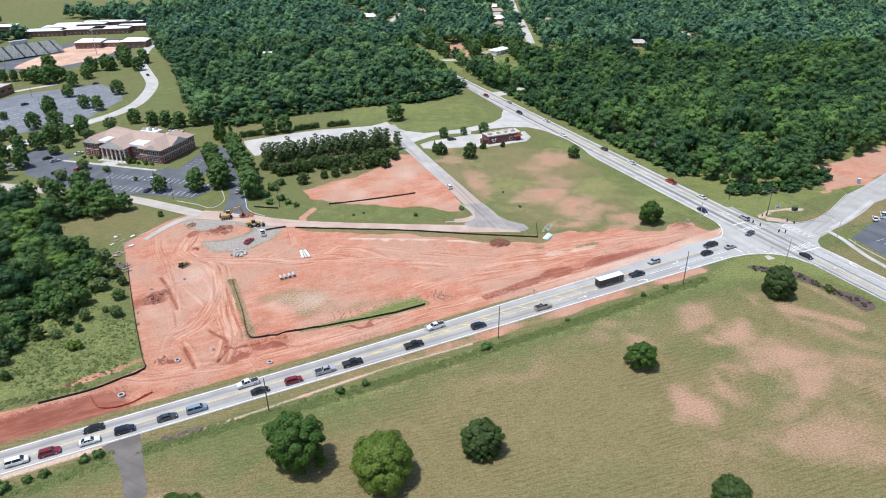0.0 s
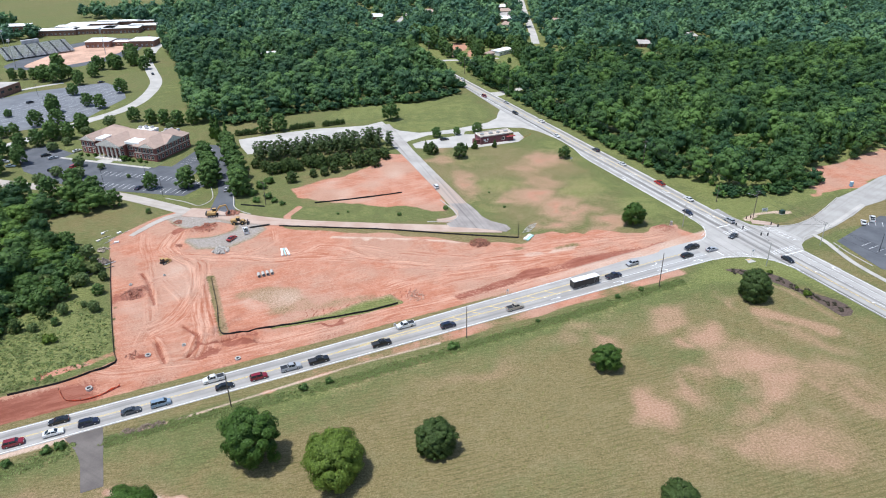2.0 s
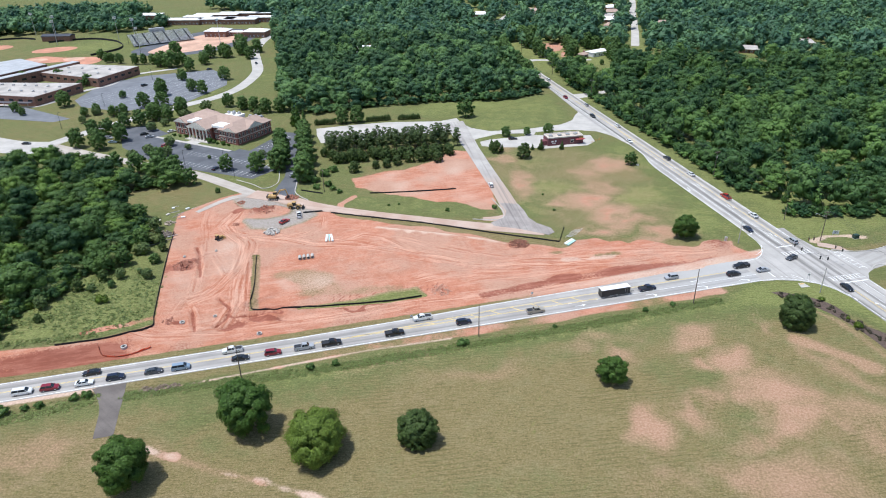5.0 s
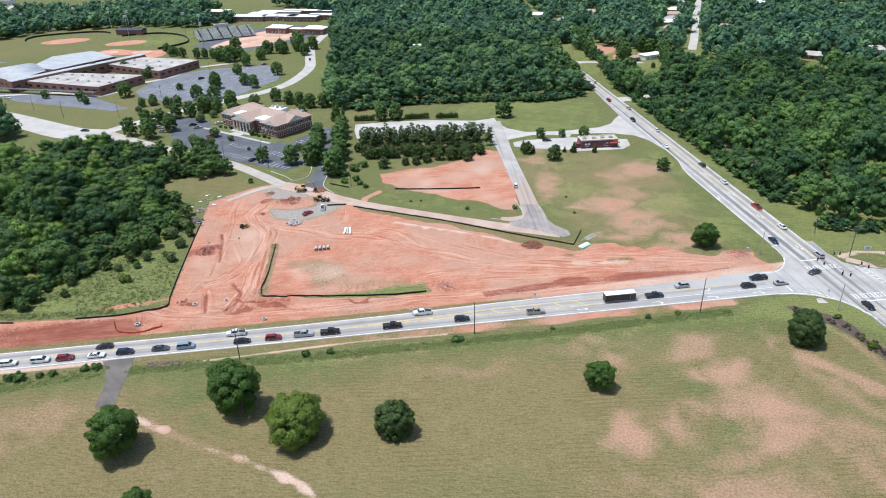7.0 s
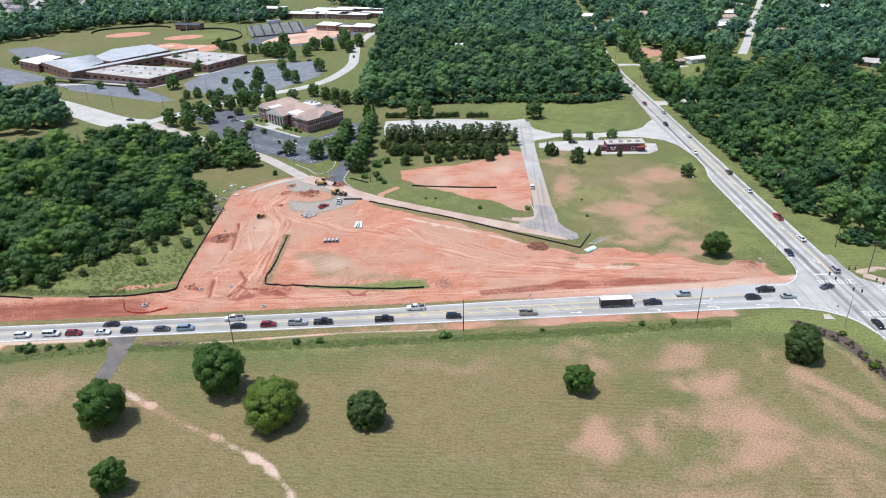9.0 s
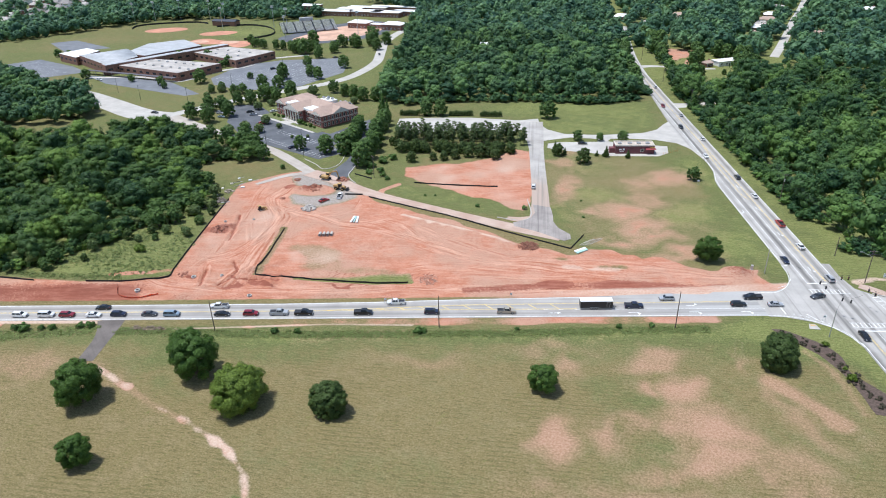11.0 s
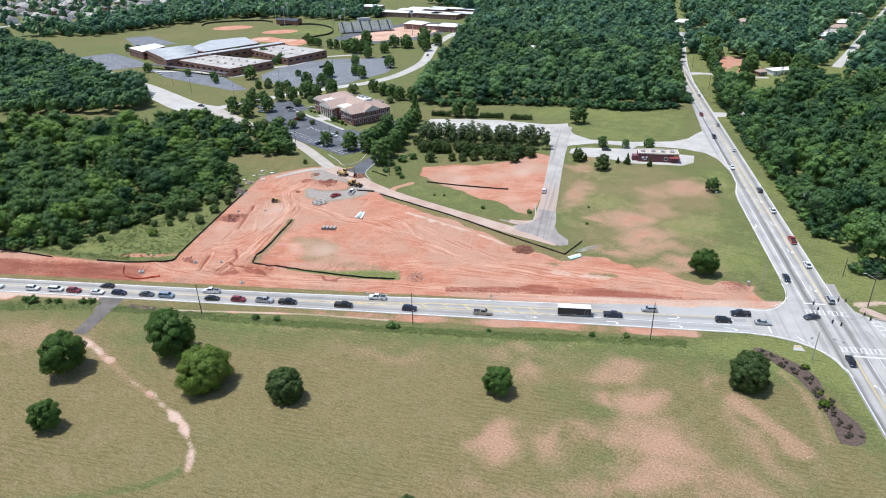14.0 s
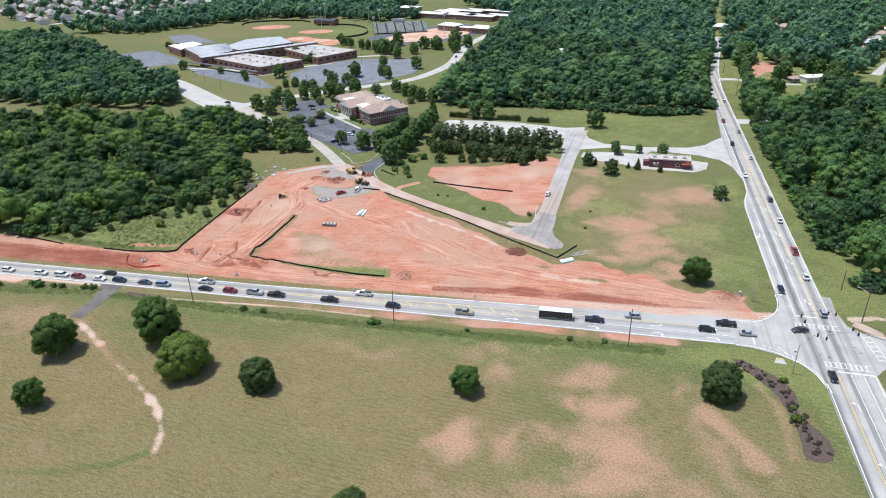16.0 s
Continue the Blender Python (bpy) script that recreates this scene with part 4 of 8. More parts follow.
track("dusty_corner", "pale dusty corner where the site track meets the road", "dirt road", [(2, 248.5), (9, 250), (13, 256)], [3, 5, 3], DIRT_ROAD, 0.115)


# ---- trees ----
def leaf_cloud(rs, lumps, count, size, three=True, flat=0.3, own=0.45, jitter=0.24, mat=False):
    """Leaf clumps strewn over a cluster of lumps (x, y, z, rx, rz): verts, faces and soft normals."""
    lumps = np.asarray(lumps, float)
    area = lumps[:, 3] ** 2
    pick = rs.choice(len(lumps), count, p=area / area.sum())
    L = lumps[pick]
    d = rs.normal(size=(count, 3))
    d[:, 2] = np.abs(d[:, 2]) * np.where(rs.rand(count) < 0.8, 1, -1)
    d /= np.linalg.norm(d, axis=1)[:, None]
    r = 0.78 + 0.34 * rs.rand(count)
    c = L[:, :3] + d * np.stack([L[:, 3], L[:, 3], L[:, 4]], 1) * r[:, None]
    out = c - np.array([0, 0, np.percentile(lumps[:, 2], 35)])
    out /= np.linalg.norm(out, axis=1)[:, None] + 1e-6
    if mat:
        out = np.tile(np.array([0.0, 0.0, 1.0]), (count, 1))
    nrm = d * 0.75 + out * 0.65 + rs.normal(size=(count, 3)) * flat + np.array([0, 0, 0.15])
    nrm /= np.linalg.norm(nrm, axis=1)[:, None]
    a = np.cross(nrm, rs.normal(size=(count, 3)))
    a /= np.linalg.norm(a, axis=1)[:, None]
    b = np.cross(nrm, a)
    s = size * (0.6 + 0.8 * rs.rand(count))[:, None]
    k = 3 if three else 4
    if three:
        v = np.stack([c + a * s, c - a * s * 0.6 + b * s * 0.85, c - a * s * 0.55 - b * s * 0.8], 1)
    else:
        v = np.stack([c + a * s, c + b * s * 0.7, c - a * s, c - b * s * 0.7], 1)
    lit = d * own + out * (1.1 - own) + rs.normal(size=(count, 3)) * jitter
    lit /= np.linalg.norm(lit, axis=1)[:, None]
    return v.reshape(-1, 3), np.arange(count * k).reshape(-1, k), np.repeat(lit, k, axis=0)


def core(rs, lumps, shrink=0.8):
    """A closed, lumpy heart inside the leaves, in triangles."""
    bm = bmesh.new()
    bmesh.ops.create_icosphere(bm, subdivisions=1, radius=1)
    bv = np.array([v.co[:] for v in bm.verts])
    bf = np.array([[v.index for v in f.verts] for f in bm.faces])
    bm.free()
    vs, fs, ns = [], [], []
    for i, (x, y, z, rx, rz) in enumerate(lumps):
        ns.append(bv)
        vs.append(bv * np.array([rx, rx, rz]) * shrink * (0.9 + 0.2 * rs.rand(len(bv), 1)) + np.array([x, y, z]))
        fs.append(bf + len(bv) * i)
    return np.concatenate(vs), np.concatenate(fs), np.concatenate(ns)


def crown_lumps(rs, r, h0, h1, n, kind="round", fine=0, rag=0.0):
    """Lumps of a crown of radius r between two heights."""
    out = []
    mid = (h0 + h1) / 2
    if kind == "round":
        out.append((0, 0, mid, r * 0.62, (h1 - h0) * 0.4))
        for i in range(n):
            a = i * 2.4 + rs.rand() * 0.8
            t = (i + 0.5) / n
            z = h0 + (h1 - h0) * (0.22 + 0.66 * t)
            q = r * 0.72 * math.sqrt(max(0.05, 1 - (2 * (0.2 + 0.72 * t) - 0.95) ** 2)) * (0.85 + 0.3 * rs.rand())
            lr = r * min(0.46, max(0.2, 1.3 / math.sqrt(n))) * (0.8 + 0.45 * rs.rand())
            out.append((q * math.cos(a), q * math.sin(a), z, lr, lr * 0.85))
        if fine:
            for x, y, z, lr, lz in out[1:]:
                for j in range(fine):
                    d = Vector(rs.normal(size=3)) + Vector((x, y, (z - mid))) * (1.2 / max(r, 0.1))
                    d.normalize()
                    k = lr * rs.uniform(0.3, 0.5)
                    out.append((x + d.x * lr * 0.85, y + d.y * lr * 0.85, z + d.z * lz * 0.85, k, k * 0.9))
    elif kind == "dense":
        # many small clumps all over a dome that is widest below its middle
        ph = rs.uniform(0, 6.28, 4)
        out.append((0, 0, mid, r * (0.8 - 0.2 * rag), (h1 - h0) * (0.42 - 0.08 * rag)))
        for i in range(n):
            t = (i + 0.5) / n
            a = i * 2.39996 + rag * rs.uniform(-0.3, 0.3)
            wide = math.sqrt(max(0.03, 1 - abs(2 * t - 0.84) ** 2.3 / 1.4)) * (1 + 0.09 * math.sin(2 * a + ph[0]) + 0.07 * math.sin(3 * a + 5 * t + ph[1]) + 0.06 * math.sin(5 * a - 9 * t + ph[2]))
            q = r * (0.9 - 0.14 * rag) * wide * (0.88 - 0.12 * rag + (0.2 + 0.3 * rag) * rs.rand())
            lr = r * rs.uniform(0.11 + 0.03 * rag, 0.2 + 0.1 * rag)
            out.append((q * math.cos(a), q * math.sin(a), h0 + lr * 0.5 + (h1 - h0 - lr) * t * (0.93 + 0.1 * rs.rand()), lr, lr * 0.85))
    elif kind == "forest":
        # a few broad, rounded boughs over a dome, each with smaller clumps on it
        out.append((0, 0, mid, r * 0.66, (h1 - h0) * 0.4))
        for i in range(n):
            t = (i + 0.5) / n
            a = i * 2.39996 + rs.uniform(-0.4, 0.4)
            q = r * 0.66 * math.sqrt(max(0.0, 1 - (1.1 * t - 0.12) ** 2)) * rs.uniform(0.8, 1.15)
            lr = r * rs.uniform(0.3, 0.46)
            z = h0 + (h1 - h0) * (0.3 + 0.56 * t)
            x, y = q * math.cos(a), q * math.sin(a)
            out.append((x, y, z, lr, lr * 0.8))
            for j in range(2):
                b = a + rs.uniform(-1.2, 1.2)
                k = lr * rs.uniform(0.4, 0.6)
                out.append((x + lr * 0.7 * math.cos(b), y + lr * 0.7 * math.sin(b), z + lr * rs.uniform(-0.2, 0.6), k, k * 0.8))
    elif kind == "cone":
        for i in range(n):
            t = i / max(1, n - 1)
            a = i * 2.4
            lr = r * (1.0 - 0.8 * t) * 0.75
            out.append((r * 0.3 * (1 - t) * math.cos(a), r * 0.3 * (1 - t) * math.sin(a), h0 + (h1 - h0) * (0.1 + 0.82 * t), lr, max(lr * 0.8, (h1 - h0) / n * 0.8)))
    elif kind == "loblolly":
        # open crown of flattened tufts at the top of a bare trunk
        for i in range(n):
            t = i / max(1, n - 1)
            a = i * 2.4 + rs.rand()
            lr = r * rs.uniform(0.26, 0.42)
            q = r * 0.66 * math.sqrt(max(0.02, 1 - (1.5 * t - 0.55) ** 2)) * rs.uniform(0.6, 1.1)
            out.append((q * math.cos(a), q * math.sin(a), h0 + (h1 - h0) * t, lr, lr * 0.6))
    return out


def tree_template(name, label, seed, r, h, count, size, leafy, kind="round", n=11, h0=None, trunk=0.28, three=True, shrink=0.72, fine=0, rag=0.0):
    """A tree of trunk with limbs and a crown, built once."""
    rs = np.random.RandomState(seed)
    h0 = h * 0.22 if h0 is None else h0
    lumps = crown_lumps(rs, r, h0, h, n, kind, fine, rag)
    top = thing(name, label, "tree")
    bm = bmesh.new()
    tube(bm, (0, 0, -0.3), (0, 0, h * 0.45), trunk, trunk * 0.6, 9)
    tube(bm, (0, 0, h * 0.45), (0.1, 0, h * 0.85), trunk * 0.6, trunk * 0.15, 7)
    for x, y, z, lr, lz in lumps[1:9]:
        tube(bm, (0, 0, max(h0 * 0.7, z - 0.25 * h)), (x, y, z), trunk * 0.35, trunk * 0.08, 5)
    part("trunk", bm, BARK, top)
    v, f, lit = leaf_cloud(rs, lumps, count, size, three)
    cv, cf, cn = core(rs, lumps[: n + 1] if kind != "dense" else lumps, shrink)
    if not three:
        f = np.concatenate([f[:, [0, 1, 2]], f[:, [0, 2, 3]]])
    me = raw_mesh("crown", np.concatenate([v, cv]), np.concatenate([f, cf + len(v)]), np.concatenate([lit, cn]))
    link_part("crown", me, leafy, top)
    top.matrix_world = pose(0, 0, -500)
    return top


def drop_template(ob):
    for o in (*ob.children_recursive, ob):
        bpy.data.objects.remove(o)


def plant(tpl, x, y, scale=1.0, turn=None, label="", tall=1.0, group=""):
    turn = random.uniform(0, 360) if turn is None else turn
    ob = copy_thing(tpl, pose(x, y, height(x, y) - 0.05, 0, 0, turn))
    ob.scale = (scale, scale, scale * tall)
    return tagged(ob, label, group=group)


def wood_kit(seed, r, h, count, size, kind, n, trunk=True):
    """Arrays of one forest tree, for joining into a wood."""
    rs = np.random.RandomState(seed)
    lumps = crown_lumps(rs, r, h * 0.02, h, n, kind)
    v, f, lit = leaf_cloud(rs, lumps, count, size, True, 0.3, 0.55, 0.16)
    cv, cf, cn = core(rs, lumps[:1] + lumps[1::3] if kind == "forest" else lumps[: max(3, n // 2)], 0.8 if kind == "forest" else 0.74)
    return np.concatenate([v, cv]), np.concatenate([f, cf + len(v)]), np.concatenate([lit, cn])


def wood(name, label, outline, gap, kits, material, seed, avoid=None, tall=(0.8, 1.2)):
    """A wood of many trees inside an outline, joined into one mesh."""
    rs = np.random.RandomState(seed)
    xs, ys = [p[0] for p in outline], [p[1] for p in outline]
    gx, gy = np.meshgrid(np.arange(min(xs), max(xs), gap), np.arange(min(ys), max(ys), gap * 0.9))
    gx = gx + (np.arange(gx.shape[0])[:, None] % 2) * gap / 2
    px = (gx + rs.uniform(-0.42, 0.42, gx.shape) * gap).ravel()
    py = (gy + rs.uniform(-0.42, 0.42, gy.shape) * gap).ravel()
    ok = inside(px, py, outline) > 0
    if avoid is not None:
        ok &= avoid(px, py)
    px, py = px[ok], py[ok]
    pz = heights(px, py)
    vs, fs, ns, tones, at = [], [], [], [], 0
    drift = value_noise(px, py, 34, seed)
    for i in range(len(px)):
        v, f, lit = kits[rs.randint(len(kits))]
        a = rs.uniform(0, 6.283)
        s = rs.uniform(0.62, 1.2) + (rs.rand() < 0.3) * rs.uniform(0.2, 0.6)
        hs = s ** 0.7 * rs.uniform(*tall) * (0.8 + 0.4 * drift[i])
        c, q = math.cos(a) * s, math.sin(a) * s
        w = np.empty(v.shape, np.float32)
        w[:, 0] = v[:, 0] * c - v[:, 1] * q + px[i]
        w[:, 1] = v[:, 0] * q + v[:, 1] * c + py[i]
        w[:, 2] = v[:, 2] * hs + pz[i]
        vs.append(w)
        m = lit.copy()
        m[:, 0], m[:, 1] = lit[:, 0] * math.cos(a) - lit[:, 1] * math.sin(a), lit[:, 0] * math.sin(a) + lit[:, 1] * math.cos(a)
        ns.append(m)
        fs.append(f + at)
        tones.append(np.full(len(v), min(1, max(0, 1.1 * rs.rand() ** 1.35 + 0.4 * (drift[i] - 0.5))), np.float32))
        at += len(v)
    me = raw_mesh(name, np.concatenate(vs), np.concatenate(fs), np.concatenate(ns))
    me.attributes.new("tone", "FLOAT", "POINT").data.foreach_set("value", np.concatenate(tones))
    return tagged(link_part(name, me, material), label, "woodland", kind="stuff")


HOUSE_LAWN = [(37, 476), (52, 478), (56, 530), (63, 560), (64, 586), (52, 604), (24, 610), (12, 624), (-9, 624), (-3, 594), (5, 560), (8, 536), (22, 536), (34, 520)]


def clear_of_roads(x, y):
    s, w = x * UB.x + y * UB.y, x * WB.x + y * WB.y
    ok = (w < np.where(s < -425, np.where(s < -535, 205, 200) + np.maximum(0, -490 - s) * 0.11, 194)) | (w > np.where(s < -425, np.where(s < -575, 215, 217) + np.maximum(0, -490 - s) * 0.11, 221))
    ok &= (near_line(x, y, [on_b(-396, 212), on_b(-402, 242)]) > 6) & (near_line(x, y, [on_b(-507, 212), (20, 556), (40, 562)]) > 5)
    ok &= (near_line(x, y, [(76, 578), (78, 680), (79.5, 760), (80.5, 830), (83, 905), (88, 1200)]) > 7.5)
    ok &= inside(x, y, HOUSE_LAWN) < 0
    ok &= (near_line(x, y, [(-56, 640), (-58, 760), (-40, 900), (-30, 1100)]) > 5)
    for cx, cy, rx, ry in ((-150, 562, 22, 17), (165, 606, 13, 12), (161, 562, 8, 36), (55, 778, 10, 72), (51, 686, 13, 30), (103, 716, 8, 22), (60, 885, 10, 20), (-15, 640, 6, 40), (215, 628, 16, 22), (150, 893, 18, 26), (238, 888, 18, 26), (330, 808, 18, 26), (390, 846, 18, 26), (420, 768, 18, 24), (-30, 790, 14, 24), (-84, 760, 14, 22), (-88, 710, 14, 22), (-108, 552, 12, 12)):
        ok &= np.hypot((x - cx) / rx, (y - cy) / ry) > 1
    return ok


NEAR = [wood_kit(10 + i, 4.9, 11.5, 1150, 0.3, "forest", 11) for i in range(6)] + [wood_kit(20, 3.0, 12.5, 800, 0.3, "cone", 7)]
MID = [wood_kit(30 + i, 5.0, 12.0, 430, 0.5, "forest", 9) for i in range(6)] + [wood_kit(40, 3.4, 14, 220, 0.6, "cone", 6)]
EDGE = [wood_kit(80 + i, 4.7, 12.0, 560, 0.42, "forest", 10) for i in range(5)]
PINES = [wood_kit(50 + i, 3.2, 14.5, 300, 0.46, "cone", 7) for i in range(2)]
FAR = [wood_kit(60 + i, 5.8, 12, 110, 1.15, "forest", 7) for i in range(4)] + [wood_kit(66, 4.2, 14, 75, 1.3, "cone", 5)]
SCHOOL = [wood_kit(70 + i, 5.1, 11.5, 260, 0.7, "forest", 9) for i in range(5)]

WOOD_WEST = [(-156, 119), (-140, 130), (-132, 140), (-137, 152), (-132, 160), (-136, 175), (-137, 188), (-127, 196), (-128, 209), (-148, 227), (-166, 242), (-162, 249), (-161, 256), (-146, 257.5), (-143, 263), (-167, 265), (-187, 271), (-216, 277), (-246, 273), (-254, 256), (-260, 245), (-277, 230), (-303, 214), (-352, 188), (-340, 172), (-165, 116)]
wood("west_wood", "dense mixed green woodland beside the site", WOOD_WEST, 7.4, NEAR, LEAF_WOOD, 1, tall=(0.6, 1.1))
wood("school_wood", "dense green woodland beyond the creek", [(-291, 283), (-307, 292), (-330, 303), (-367, 308), (-415, 320), (-476, 332), (-557, 352), (-640, 368), (-700, 350), (-680, 240), (-430, 205), (-345, 228), (-318, 246), (-294, 264)], 7.9, SCHOOL, LEAF_NORTH, 2, tall=(0.7, 1.1))
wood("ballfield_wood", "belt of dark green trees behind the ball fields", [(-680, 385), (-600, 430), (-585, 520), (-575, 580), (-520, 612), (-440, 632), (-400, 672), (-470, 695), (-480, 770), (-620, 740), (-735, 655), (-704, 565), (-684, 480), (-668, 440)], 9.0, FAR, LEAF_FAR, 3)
wood("north_wood", "dense oak woodland north of the meadow", [(-141, 376), (-127, 384), (-104, 402), (-57, 424), (-20, 434), (10, 455), (4, 480), (-12, 530), (-30, 610), (-262, 620), (-238, 572), (-200, 505), (-176, 448), (-158, 410)], 8.2, MID, LEAF_NORTH, 4, clear_of_roads)
wood("east_wood", "dense pine and hardwood forest beside the road", [(42, 424), (72, 366), (94, 324), (113, 293), (120, 277), (130, 273), (153, 281), (172, 292), (184, 312), (218, 322), (262, 370), (365, 560), (35, 560), (30, 470)], 7.7, PINES + EDGE, LEAF_PINE, 5, clear_of_roads)
wood("roadside_wood", "tall mixed trees between the road and the lawn", [(41, 428), (31, 464), (18, 498), (6, 530), (4, 545), (9, 544), (14, 526), (31, 520), (35, 496), (33, 470), (40, 440)], 7.0, PINES + EDGE, LEAF_PINE, 8)
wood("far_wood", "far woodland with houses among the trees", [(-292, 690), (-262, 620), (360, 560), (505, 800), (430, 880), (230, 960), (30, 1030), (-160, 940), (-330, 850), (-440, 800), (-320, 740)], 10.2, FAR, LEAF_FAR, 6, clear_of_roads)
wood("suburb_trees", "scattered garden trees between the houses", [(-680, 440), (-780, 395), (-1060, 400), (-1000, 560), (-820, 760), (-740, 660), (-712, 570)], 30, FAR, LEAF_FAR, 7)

BRUSH = [wood_kit(90 + i, 2.4, 4.2, 210, 0.3, "forest", 6) for i in range(4)]
for name, line, wide, leafy in (("east_brush", [on_b(-222, 224.5), on_b(-260, 223.5), on_b(-320, 222.5), on_b(-380, 222.5), on_b(-425, 223)], 4.0, LEAF_PINE), ("east_brush", [(122, 276), (140, 276), (158, 282), (174, 293)], 3.5, LEAF_PINE), ("north_brush", [(-126, 383), (-104, 400), (-57, 422), (-20, 432), (8, 452)], 4.0, LEAF_NORTH),
                                ("west_brush", [(-150, 122), (-134, 137), (-136, 152), (-131, 161), (-134, 176), (-128, 192), (-128, 208), (-146, 225)], 4.5, LEAF_WOOD), ("west_brush", [(-162, 244), (-160, 254), (-146, 256)], 3.0, LEAF_WOOD), ("meadow_brush", [on_b(-418, 198.5), on_b(-428, 200), on_b(-440, 200.5)], 4.0, LEAF_NORTH)):
    edge = smooth_line(line, 6)
    side = [(Vector((-(b - a).y, (b - a).x)).normalized() * wide) for a, b in zip(edge, edge[1:] + [edge[-1] * 2 - edge[-2]])]
    wood(name, "low leafy undergrowth along the wood's edge", [tuple(p + n) for p, n in zip(edge, side)] + [tuple(p - n) for p, n in reversed(list(zip(edge, side)))], 3.3, BRUSH, leafy, 9, tall=(0.6, 1.2))


# ---- road markings ----
def stripe(name, pts, width, material, parent, top=0.075, step=8.0):
    bm = bmesh.new()
    ribbon(bm, pts, width, top, 0.0, step)
    return part(name, bm, material, parent)


def bar(name, x, y, long, wide, turn, material, parent, top=0.078):
    bm = bmesh.new()
    c, s = math.cos(turn), math.sin(turn)
    q = [(x + c * a * long / 2 - s * b * wide / 2, y + s * a * long / 2 + c * b * wide / 2, top) for a, b in ((-1, -1), (1, -1), (1, 1), (-1, 1))]
    bm.faces.new([bm.verts.new(p) for p in q])
    return part(name, bm, material, parent)


def arrow(x, y, turn, bend, parent, top=0.08):
    """A painted lane arrow: shaft and bent head."""
    bm = bmesh.new()
    shape = [(-2.2, -0.14), (0.5, -0.14), (0.5, 0.14), (-2.2, 0.14)]
    head = [(0.4, bend * 0.1), (0.9, bend * 1.5), (1.6, bend * 0.75), (0.5, bend * 0.05 + 0.3)] if bend else [(0.5, -0.55), (1.8, 0.0), (0.5, 0.55)]
    m = Matrix.Translation((x, y, top)) @ Matrix.Rotation(turn, 4, "Z")
    for poly in (shape, head):
        bm.faces.new([bm.verts.new(m @ Vector((a, b, 0.002 if poly is head else 0))) for a, b in poly])
    return part("lane_arrow", bm, WHITE_LINE, parent)


stripe("edge_line", [on_a(-420, 0), on_a(0, 0), on_a(235, 0)], 0.26, WHITE_LINE, road_a, step=60)
stripe("edge_line", [on_a(s, n) for s, n in UP_A[:6]], 0.26, WHITE_LINE, road_a, step=30)
for d in (-0.17, 0.17):
    stripe("centre_line", [on_a(-420, 4.1 + d), on_a(0, 4.1 + d), on_a(85, 4.15 + d), on_a(120, 4.3 + d), on_a(185, 4.2 + d)], 0.15, YELLOW_LINE, road_a, step=30)
    stripe("centre_line", [on_a(104, 4.3 + d), on_a(150, 7.0 + d), on_a(185, 7.5 + d), on_a(238, 7.9 + d)], 0.15, YELLOW_LINE, road_a, step=30)
for i in range(9):
    s = 122 + i * 7
    w = min(2.8, (s - 104) * 0.055)
    bar("hatch_bar", *on_a(s, 4.4 + w / 2), math.hypot(w, 2.6), 0.3, TURN_A + math.atan2(w, -2.6), YELLOW_LINE, road_a)
for i in range(4):
    bar("lane_dash", *on_a(170 + i * 5, 3.85), 1.5, 0.15, TURN_A, WHITE_LINE, road_a)
stripe("lane_line", [on_a(190, 3.8), on_a(244, 3.8)], 0.18, WHITE_LINE, road_a, step=30)
for s, n, b in ((203, 5.6, 1), (203, 1.9, -1), (238, 5.6, 1), (238, 1.9, -1), (178, 1.9, 0), (222, 5.6, 1), (222, 1.9, -1)):
    arrow(*on_a(s, n), TURN_A, b, road_a)
bar("stop_line", *on_a(249, 4.0), 0.5, 7.0, TURN_A, WHITE_LINE, crossing)

stripe("edge_line", [on_b(-620, 218.6), on_b(-570, 212.1), on_b(-530, 208.1), on_b(-480, 204.9), on_b(-430, 203.9), on_b(-345, 203.4), on_b(-292, 203.2), on_b(-280, 202.6), on_b(-269, 200.2), on_b(-258, 199.4), on_b(-190, 199.2)], 0.24, WHITE_LINE, road_b, 0.08, 30)
stripe("edge_line", [on_b(-620, 226.1), on_b(-570, 219.7), on_b(-530, 215.7), on_b(-480, 212.6), on_b(-430, 212.4), on_b(-176, 212.5)], 0.24, WHITE_LINE, road_b, 0.08, 12)
for d in (-0.16, 0.16):
    stripe("centre_line", [on_b(-620, 222.3 + d), on_b(-570, 215.9 + d), on_b(-530, 211.9 + d), on_b(-480, 208.8 + d), on_b(-430, 208.1 + d), on_b(-330, 208.2 + d), on_b(-176, 209 + d)], 0.15, YELLOW_LINE, road_b, 0.08, 30)
    stripe("centre_line", [on_b(-320, 208.0 + d), on_b(-290, 206.2 + d), on_b(-250, 205.9 + d), on_b(-246, 207.4 + d)], 0.13, YELLOW_LINE, road_b, 0.08, 30)
    stripe("centre_line", [on_b(-145, 207.6 + d), on_b(250, 207.6 + d)], 0.15, YELLOW_LINE, crossing, 0.08, 60)
stripe("lane_line", [on_b(-262, 202.6), on_b(-175, 202.4)], 0.18, WHITE_LINE, road_b, 0.08, 30)
stripe("lane_line", [on_b(-240, 205.8), on_b(-175, 205.7)], 0.18, WHITE_LINE, road_b, 0.08, 30)
for i in range(10):
    bar("lane_dash", *on_b(-308 + i * 4.6, 202.7), 1.6, 0.16, TURN_B, WHITE_LINE, road_b, 0.08)
for i in range(8):
    bar("lane_dash", *on_b(-283 + i * 5.2, 205.4), 1.6, 0.16, TURN_B, WHITE_LINE, road_b, 0.08)
